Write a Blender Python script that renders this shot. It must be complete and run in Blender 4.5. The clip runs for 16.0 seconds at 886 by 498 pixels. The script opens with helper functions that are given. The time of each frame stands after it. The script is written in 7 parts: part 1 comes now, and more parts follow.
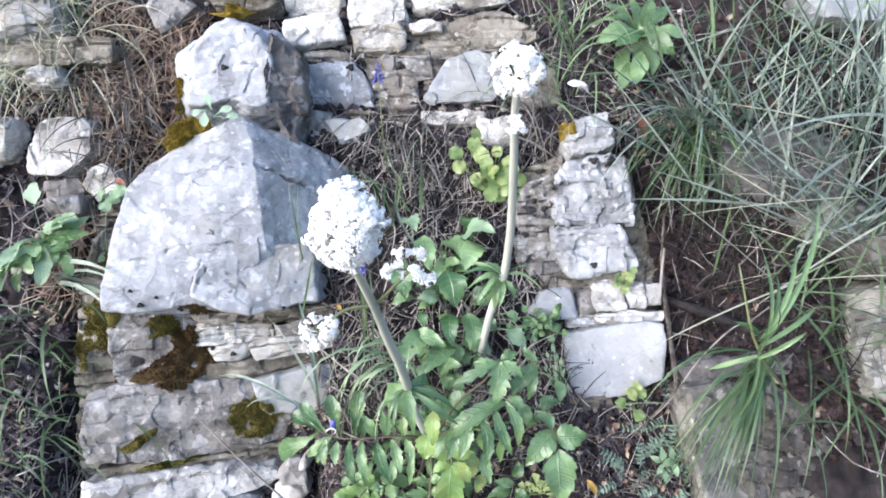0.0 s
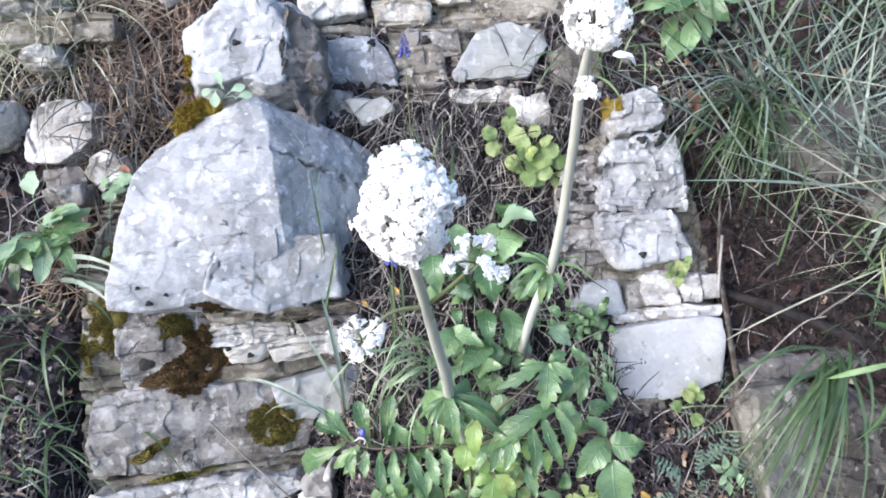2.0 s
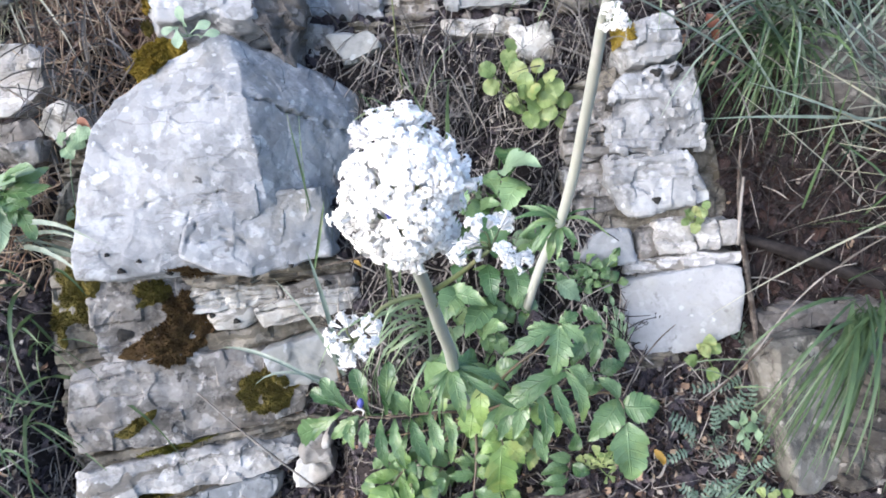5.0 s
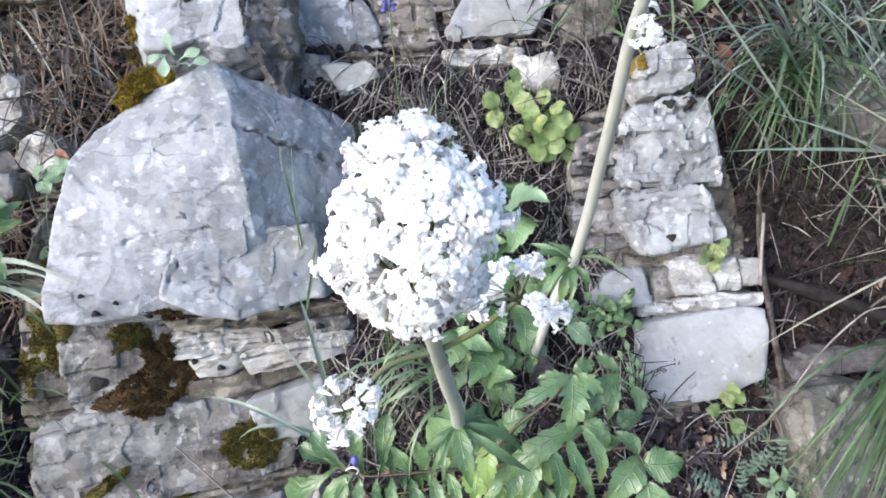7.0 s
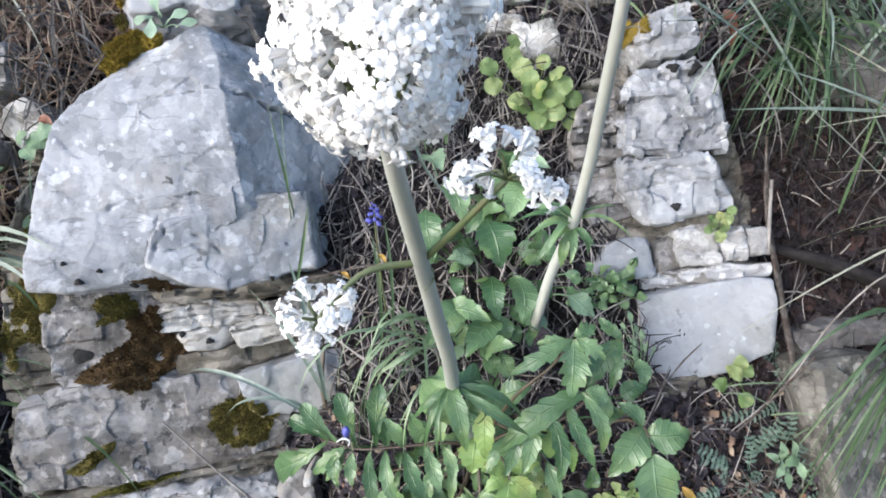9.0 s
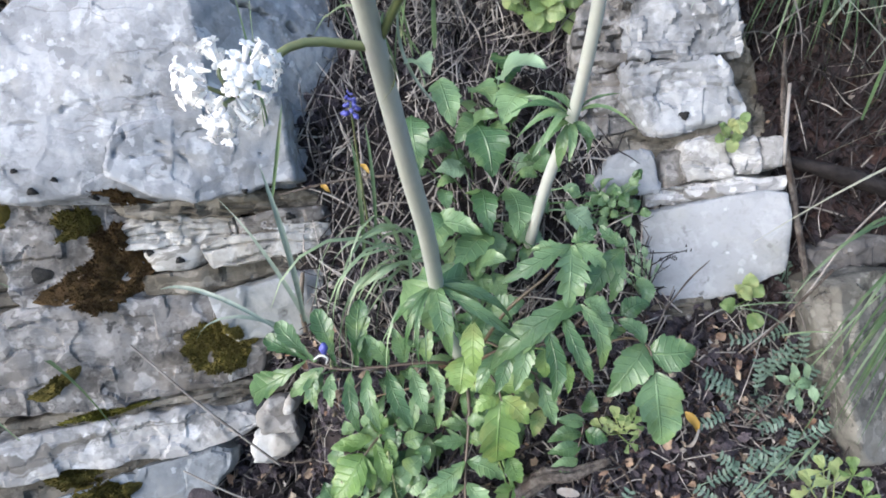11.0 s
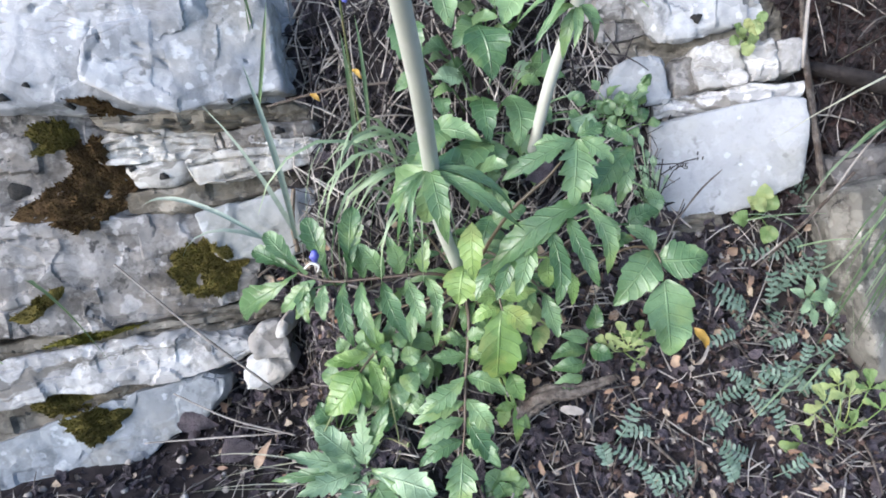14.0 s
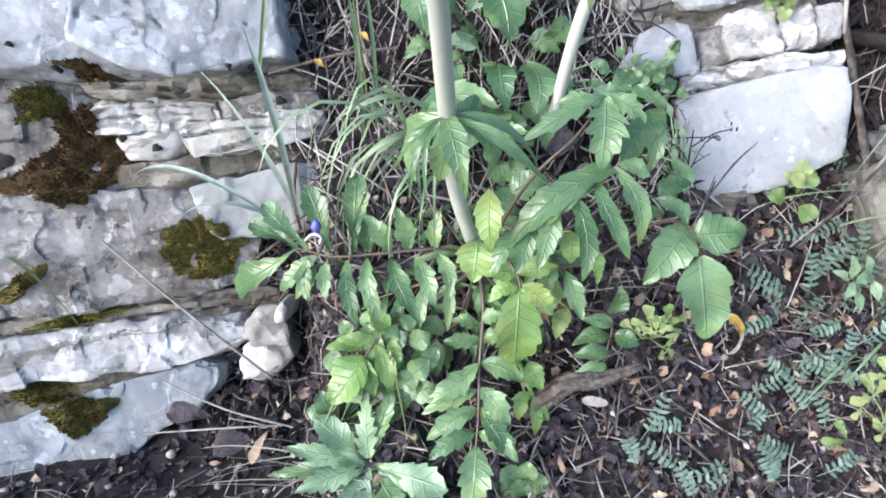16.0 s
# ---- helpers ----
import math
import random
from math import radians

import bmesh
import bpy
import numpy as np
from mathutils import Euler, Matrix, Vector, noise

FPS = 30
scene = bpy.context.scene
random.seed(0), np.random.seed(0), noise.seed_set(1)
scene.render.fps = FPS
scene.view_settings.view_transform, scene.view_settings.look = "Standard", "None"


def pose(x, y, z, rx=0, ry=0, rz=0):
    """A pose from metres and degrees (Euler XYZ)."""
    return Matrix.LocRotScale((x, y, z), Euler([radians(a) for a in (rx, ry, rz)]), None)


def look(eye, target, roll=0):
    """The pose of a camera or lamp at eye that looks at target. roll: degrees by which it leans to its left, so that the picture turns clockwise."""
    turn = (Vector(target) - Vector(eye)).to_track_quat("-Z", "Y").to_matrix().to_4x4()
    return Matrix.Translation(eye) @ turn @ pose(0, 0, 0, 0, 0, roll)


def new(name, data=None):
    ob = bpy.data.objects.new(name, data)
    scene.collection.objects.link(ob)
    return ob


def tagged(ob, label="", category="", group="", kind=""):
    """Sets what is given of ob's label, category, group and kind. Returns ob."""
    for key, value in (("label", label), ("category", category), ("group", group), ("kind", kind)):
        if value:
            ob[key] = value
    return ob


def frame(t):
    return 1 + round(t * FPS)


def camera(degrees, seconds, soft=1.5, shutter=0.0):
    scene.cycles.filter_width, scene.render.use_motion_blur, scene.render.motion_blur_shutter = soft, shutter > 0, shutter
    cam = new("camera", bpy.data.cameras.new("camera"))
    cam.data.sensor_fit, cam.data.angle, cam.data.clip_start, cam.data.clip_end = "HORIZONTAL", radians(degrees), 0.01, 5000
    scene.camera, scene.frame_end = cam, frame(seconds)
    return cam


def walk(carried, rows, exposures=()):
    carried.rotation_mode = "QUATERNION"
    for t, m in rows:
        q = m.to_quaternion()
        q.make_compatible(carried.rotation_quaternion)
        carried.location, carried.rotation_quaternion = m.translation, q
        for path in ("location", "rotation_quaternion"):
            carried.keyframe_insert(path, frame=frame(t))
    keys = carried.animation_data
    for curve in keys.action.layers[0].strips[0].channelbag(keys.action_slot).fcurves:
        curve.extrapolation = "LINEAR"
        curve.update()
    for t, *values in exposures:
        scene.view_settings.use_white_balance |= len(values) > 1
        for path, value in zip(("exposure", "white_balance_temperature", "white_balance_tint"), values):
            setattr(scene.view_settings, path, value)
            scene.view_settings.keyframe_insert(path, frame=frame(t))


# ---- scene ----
cam = camera(72.5, 16.0, soft=1.8)
METRES, EYE, TILT, LEAN, TURN = 0.5, 1.35, -32.0, 0.0, 0.0
ROWS = [
    (0.0, 0.0, 0.0, 0.0, -0.0, 0.0, 0.0),
    (0.5, -0.0255, 0.0331, 0.0079, 0.11, 0.13, -0.16),
    (1.0, -0.0462, 0.0661, 0.0033, 0.89, 0.16, 0.54),
    (1.5, -0.0618, 0.1091, 0.0009, 1.24, -0.3, 0.57),
    (2.0, -0.0745, 0.1669, -0.0046, 0.84, -0.79, 0.61),
    (2.5, -0.0743, 0.1905, -0.0114, 0.03, -1.41, 0.52),
    (3.0, -0.0748, 0.1937, -0.0068, 0.11, -2.27, 0.75),
    (3.5, -0.0805, 0.2291, 0.0022, 0.55, -4.28, 1.08),
    (6.0, -0.0907, 0.353, 0.0483, -0.25, -7.12, 2.77),
    (6.5, -0.096, 0.3937, 0.0349, -0.15, -5.87, 1.4),
    (7.0, -0.1023, 0.4144, 0.0362, -0.34, -3.55, 2.2),
    (7.5, -0.0949, 0.4126, 0.0338, -0.27, -2.3, 1.83),
    (8.0, -0.0963, 0.4252, 0.013, -0.4, -2.25, 1.91),
    (8.5, -0.089, 0.4499, -0.0187, -0.44, -2.81, 2.43),
    (9.0, -0.0907, 0.4595, -0.0538, -0.11, -3.08, 2.28),
    (11.5, -0.0666, 0.5778, -0.2047, -0.29, -7.1, 2.37),
    (12.0, -0.0648, 0.5851, -0.2258, -0.26, -7.4, 2.47),
    (12.5, -0.0669, 0.5827, -0.2428, -0.25, -7.55, 2.3),
    (13.0, -0.0631, 0.6017, -0.2683, -0.32, -8.11, 2.54),
    (13.5, -0.063, 0.6068, -0.2867, -0.23, -8.67, 2.41),
    (14.0, -0.0691, 0.6062, -0.3077, -0.16, -9.1, 2.77),
    (14.5, -0.0782, 0.6168, -0.3213, 0.08, -9.45, 2.66),
    (15.0, -0.0811, 0.6466, -0.3449, 0.09, -9.57, 3.15),
    (15.5, -0.0749, 0.6671, -0.3563, 0.2, -7.96, 3.16),
    (16.0, -0.0878, 0.6863, -0.3869, 0.28, -7.93, 2.4),
]
BANK = pose(0, 0, EYE, TILT, LEAN, TURN)
walk(cam, [(t, BANK @ pose(METRES * x, METRES * y, METRES * z, 90 + pitch, roll, yaw)) for t, x, y, z, yaw, pitch, roll in ROWS],
     exposures=[(0.0, 1.36, 5780.0, 13.0), (3.0, 1.25, 5800.0, 13.0), (8.0, 1.02, 5870.0, 11.5), (9.0, 0.97, 5850.0, 11.0), (12.5, 1.03, 5740.0, 10.5), (16.0, 1.43, 5700.0, 12.0)])

# ---------------------------------------------------------------- light: open shade under a pale sky
world = bpy.data.worlds.new("sky")
scene.world = world
world.use_nodes = True
wn = world.node_tree
sky = wn.nodes.new("ShaderNodeTexSky")
sky.sky_type, sky.sun_disc = "NISHITA", False
sky.sun_elevation, sky.sun_rotation = radians(32), radians(236)
sky.air_density, sky.dust_density = 1.2, 3.0
wn.links.new(sky.outputs[0], wn.nodes["Background"].inputs[0])
wn.nodes["Background"].inputs[1].default_value = 0.16
sun = new("sun", bpy.data.lights.new("sun", "SUN"))
sun.data.energy, sun.data.angle, sun.data.color = 1.6, radians(55), (1.0, 0.97, 0.93)
sun.matrix_world = look((-4.4, -2.4, 3.8), (0, 0.6, 0.6))


# ---------------------------------------------------------------- materials
def material(name):
    m = bpy.data.materials.new(name)
    m.use_nodes = True
    return m, m.node_tree, m.node_tree.nodes["Principled BSDF"]


def node(nt, kind, **values):
    n = nt.nodes.new(kind)
    for key, value in values.items():
        key = key.replace("_", " ")
        n.inputs[key].default_value = value
    return n


def coords(nt):
    """Object coordinates, shifted by chance for each object."""
    tc, info = nt.nodes.new("ShaderNodeTexCoord"), nt.nodes.new("ShaderNodeObjectInfo")
    add = nt.nodes.new("ShaderNodeVectorMath")
    add.operation = "MULTIPLY_ADD"
    nt.links.new(info.outputs["Random"], add.inputs[0])
    add.inputs[1].default_value = (7.0, 13.0, 5.0)
    nt.links.new(tc.outputs["Object"], add.inputs[2])
    return add.outputs[0]


def noise_of(nt, vec, scale, detail=4.0, rough=0.6):
    n = node(nt, "ShaderNodeTexNoise", Scale=scale, Detail=detail, Roughness=rough)
    nt.links.new(vec, n.inputs["Vector"])
    return n.outputs["Fac"]


def ramp(nt, fac, *stops):
    r = nt.nodes.new("ShaderNodeValToRGB")
    while len(r.color_ramp.elements) < len(stops):
        r.color_ramp.elements.new(0.5)
    for e, (at, c) in zip(r.color_ramp.elements, stops):
        e.position = at
        e.color = (*c, 1) if isinstance(c, tuple) else (c, c, c, 1)
    nt.links.new(fac, r.inputs[0])
    return r.outputs[0]


def mix(nt, fac, a, b, mode="MIX"):
    m = nt.nodes.new("ShaderNodeMix")
    m.data_type, m.blend_type = "RGBA", mode
    for value, socket in ((fac, m.inputs[0]), (a, m.inputs[6]), (b, m.inputs[7])):
        if isinstance(value, bpy.types.NodeSocket):
            nt.links.new(value, socket)
        elif isinstance(value, tuple):
            socket.default_value = (*value, 1)
        else:
            socket.default_value = value
    return m.outputs[2]


def relief(nt, bsdf, height, strength=0.5, distance=0.003):
    b = node(nt, "ShaderNodeBump", Strength=strength, Distance=distance)
    nt.links.new(height, b.inputs["Height"])
    nt.links.new(b.outputs[0], bsdf.inputs["Normal"])


def spots(nt, vec, scale, share, radius, soft=0.06, wobble=0.0):
    """A mask of round patches: share of the cells that have one, radius in cells."""
    if wobble:
        w = node(nt, "ShaderNodeTexNoise", Scale=scale * 2.5, Detail=3.0)
        nt.links.new(vec, w.inputs["Vector"])
        shift = nt.nodes.new("ShaderNodeVectorMath")
        shift.operation = "MULTIPLY_ADD"
        nt.links.new(w.outputs["Color"], shift.inputs[0])
        shift.inputs[1].default_value = (wobble / scale,) * 3
        nt.links.new(vec, shift.inputs[2])
        vec = shift.outputs[0]
    v = node(nt, "ShaderNodeTexVoronoi", Scale=scale)
    nt.links.new(vec, v.inputs["Vector"])
    near = ramp(nt, v.outputs["Distance"], (max(radius - soft, 0), 1.0), (radius + soft, 0.0))
    split = nt.nodes.new("ShaderNodeSeparateColor")
    nt.links.new(v.outputs["Color"], split.inputs[0])
    some = ramp(nt, split.outputs[0], (max(share - 0.08, 0), 1.0), (share + 0.08, 0.0))
    m = nt.nodes.new("ShaderNodeMath")
    m.operation = "MULTIPLY"
    nt.links.new(near, m.inputs[0])
    nt.links.new(some, m.inputs[1])
    return m.outputs[0]


def limestone(name, dark, light, warm, stain=0.3, cells=0.3, white=0.4, grey=0.2, black=0.1, beds=0.2, crack=0.3, bump=0.4):
    """Weathered limestone. stain: warm clouds, cells: broken flakes of lighter and darker tone, white, grey, black: lichens, beds: dark bedding lines."""
    m, nt, bsdf = material(name)
    vec = coords(nt)
    big, film, fine = noise_of(nt, vec, 6.5, 4, 0.55), noise_of(nt, vec, 17, 7, 0.7), noise_of(nt, vec, 120, 5, 0.7)
    c = mix(nt, ramp(nt, big, (0.36, 0.0), (0.64, 1.0)), dark, light)
    w = node(nt, "ShaderNodeTexNoise", Scale=30.0, Detail=4.0)
    nt.links.new(vec, w.inputs["Vector"])
    shift = nt.nodes.new("ShaderNodeVectorMath")
    shift.operation = "MULTIPLY_ADD"
    nt.links.new(w.outputs["Color"], shift.inputs[0])
    shift.inputs[1].default_value = (0.04, 0.04, 0.04)
    nt.links.new(vec, shift.inputs[2])
    tones = []
    for scale in (19.0, 46.0):
        v = node(nt, "ShaderNodeTexVoronoi", Scale=scale)
        nt.links.new(shift.outputs[0], v.inputs["Vector"])
        t = nt.nodes.new("ShaderNodeSeparateColor")
        nt.links.new(v.outputs["Color"], t.inputs[0])
        tones.append(t)
        c = mix(nt, ramp(nt, t.outputs[0], (0.45, 0.0), (0.95, cells)), c, tuple(0.72 * v for v in dark))
        c = mix(nt, ramp(nt, t.outputs[1], (0.5, 0.0), (0.95, cells)), c, tuple(min(1.18 * v, 0.75) for v in light))
    c = mix(nt, ramp(nt, noise_of(nt, vec, 5.5, 6, 0.7), (0.50, 0.0), (0.64, stain)), c, warm)
    c = mix(nt, ramp(nt, film, (0.565 - 0.1 * grey, 0.0), (0.61 - 0.1 * grey, grey)), c, mix(nt, ramp(nt, fine, (0.4, 0.0), (0.6, 1.0)), tuple(0.16 * v for v in dark), tuple(0.7 * v for v in dark)))
    pale = tuple(min(1.25 * v + 0.08, 0.74) for v in light)
    c = mix(nt, mix(nt, 0.25, spots(nt, vec, 30, 0.55 * white, 0.30, 0.04, 0.9), (0.0, 0.0, 0.0)), c, pale)
    c = mix(nt, mix(nt, 0.35, spots(nt, vec, 78, 0.75 * white, 0.30, 0.05, 0.7), (0.0, 0.0, 0.0)), c, pale)
    c = mix(nt, ramp(nt, noise_of(nt, vec, 42, 6, 0.72), (0.57, 0.0), (0.62, 0.55 * white)), c, pale)
    stretch = nt.nodes.new("ShaderNodeMapping")
    stretch.inputs["Rotation"].default_value = (radians(32), 0, 0)
    stretch.inputs["Scale"].default_value = (5.0, 8.0, 60.0)
    nt.links.new(shift.outputs[0], stretch.inputs[0])
    streak = noise_of(nt, stretch.outputs[0], 1.0, 5, 0.6)
    c = mix(nt, ramp(nt, streak, (0.555, 0.0), (0.60, beds)), c, tuple(0.30 * v for v in warm))
    c = mix(nt, ramp(nt, streak, (0.36, 0.7 * beds), (0.43, 0.0)), c, pale)
    c = mix(nt, spots(nt, vec, 46, black, 0.24, 0.08, 1.3), c, (0.05, 0.048, 0.046))
    c = mix(nt, ramp(nt, noise_of(nt, vec, 150, 5, 0.75), (0.63, 0.0), (0.69, min(1.0, 2.0 * black))), c, (0.07, 0.066, 0.062))
    c = mix(nt, ramp(nt, fine, (0.30, 0.30), (0.48, 0.0)), c, tuple(0.6 * v for v in dark))
    # thin weathered cracks, along the middle line of a stretched noise
    turn = nt.nodes.new("ShaderNodeMapping")
    turn.inputs["Scale"].default_value = (0.5, 0.8, 1.6)
    turn.inputs["Rotation"].default_value = (radians(-32), 0, 0.3)
    nt.links.new(vec, turn.inputs[0])
    line = ramp(nt, noise_of(nt, turn.outputs[0], 8, 5, 0.55), (0.491, 0.0), (0.5, 1.0), (0.509, 0.0))
    mask = mix(nt, 1.0, line, ramp(nt, noise_of(nt, vec, 12, 2), (0.5, 0.0), (0.58, crack * 2)), "MULTIPLY")
    c = mix(nt, mask, c, (0.07, 0.06, 0.05))
    nt.links.new(c, bsdf.inputs["Base Color"])
    bsdf.inputs["Roughness"].default_value = 0.85
    bsdf.inputs["Specular IOR Level"].default_value = 0.3
    height = mix(nt, 0.4, noise_of(nt, vec, 38, 6, 0.7), fine)
    height = mix(nt, 0.3, height, mix(nt, 0.5, tones[0].outputs[2], tones[1].outputs[2]))
    height = mix(nt, 0.35 * beds, height, streak)
    height = mix(nt, mask, height, (0.0, 0.0, 0.0))
    relief(nt, bsdf, height, bump, 0.0035)
    return m


def plant_material(name, dark, light, tip=None, gloss=0.45, thin=0.3, vein=0.0, per_object=True, mottle=0.45):
    """A thin green part: colour by chance for each piece, and light shining through."""
    m, nt, bsdf = material(name)
    info = nt.nodes.new("ShaderNodeObjectInfo" if per_object else "ShaderNodeNewGeometry")
    rnd = info.outputs["Random" if per_object else "Random Per Island"]
    vec = coords(nt)
    c = mix(nt, ramp(nt, rnd, (0.1, 0.0), (0.9, 1.0)), dark, light)
    c = mix(nt, ramp(nt, noise_of(nt, vec, 45, 4), (0.4, 0.0), (0.7, mottle)), c, tuple(0.6 * v for v in dark))
    if tip:
        c = mix(nt, ramp(nt, noise_of(nt, vec, 25, 3), (0.55, 0.0), (0.72, 0.8)), c, tip)
    uv = nt.nodes.new("ShaderNodeUVMap")
    if vein:
        sep = nt.nodes.new("ShaderNodeSeparateXYZ")
        nt.links.new(uv.outputs[0], sep.inputs[0])
        wave = nt.nodes.new("ShaderNodeMath")
        wave.operation = "PINGPONG"
        nt.links.new(sep.outputs[1], wave.inputs[0])
        wave.inputs[1].default_value = 0.5
        rib = ramp(nt, wave.outputs[0], (0.0, 0.7), (0.06, 0.2), (0.16, 0.0))
        mid = ramp(nt, sep.outputs[0], (0.0, 1.0), (0.07, 0.0))
        both = mix(nt, 1.0, rib, mid, "LIGHTEN")
        c = mix(nt, mix(nt, 1.0, both, (vein, vein, vein), "MULTIPLY"), c, tuple(min(1, 1.9 * v + 0.05) for v in light))
        relief(nt, bsdf, mix(nt, 0.5, mix(nt, 0.4, both, noise_of(nt, vec, 220, 3)), noise_of(nt, vec, 85, 3)), 0.8, 0.003)
    else:
        relief(nt, bsdf, noise_of(nt, vec, 260, 3), 0.3, 0.001)
    nt.links.new(c, bsdf.inputs["Base Color"])
    bsdf.inputs["Roughness"].default_value = gloss
    bsdf.inputs["Specular IOR Level"].default_value = 0.8
    through_light = nt.nodes.new("ShaderNodeBsdfTranslucent")
    nt.links.new(c, through_light.inputs[0])
    blend = nt.nodes.new("ShaderNodeMixShader")
    blend.inputs[0].default_value = thin
    nt.links.new(bsdf.outputs[0], blend.inputs[1])
    nt.links.new(through_light.outputs[0], blend.inputs[2])
    nt.links.new(blend.outputs[0], nt.nodes["Material Output"].inputs[0])
    return m


def plain_material(name, a, b, scale, rough=0.9, bump=0.6, per_island=False, c3=None):
    m, nt, bsdf = material(name)
    vec = coords(nt)
    c = mix(nt, ramp(nt, noise_of(nt, vec, scale, 6, 0.65), (0.35, 0.0), (0.65, 1.0)), a, b)
    if per_island:
        g = nt.nodes.new("ShaderNodeNewGeometry")
        c = mix(nt, ramp(nt, g.outputs["Random Per Island"], (0.0, 0.0), (1.0, 0.75)), c, c3 or tuple(0.4 * v for v in a))
    elif c3:
        c = mix(nt, ramp(nt, noise_of(nt, vec, scale * 0.3, 3), (0.5, 0.0), (0.62, 0.9)), c, c3)
    nt.links.new(c, bsdf.inputs["Base Color"])
    bsdf.inputs["Roughness"].default_value = rough
    bsdf.inputs["Specular IOR Level"].default_value = 0.25
    relief(nt, bsdf, noise_of(nt, vec, scale * 4, 6, 0.7), bump, 0.004)
    return m


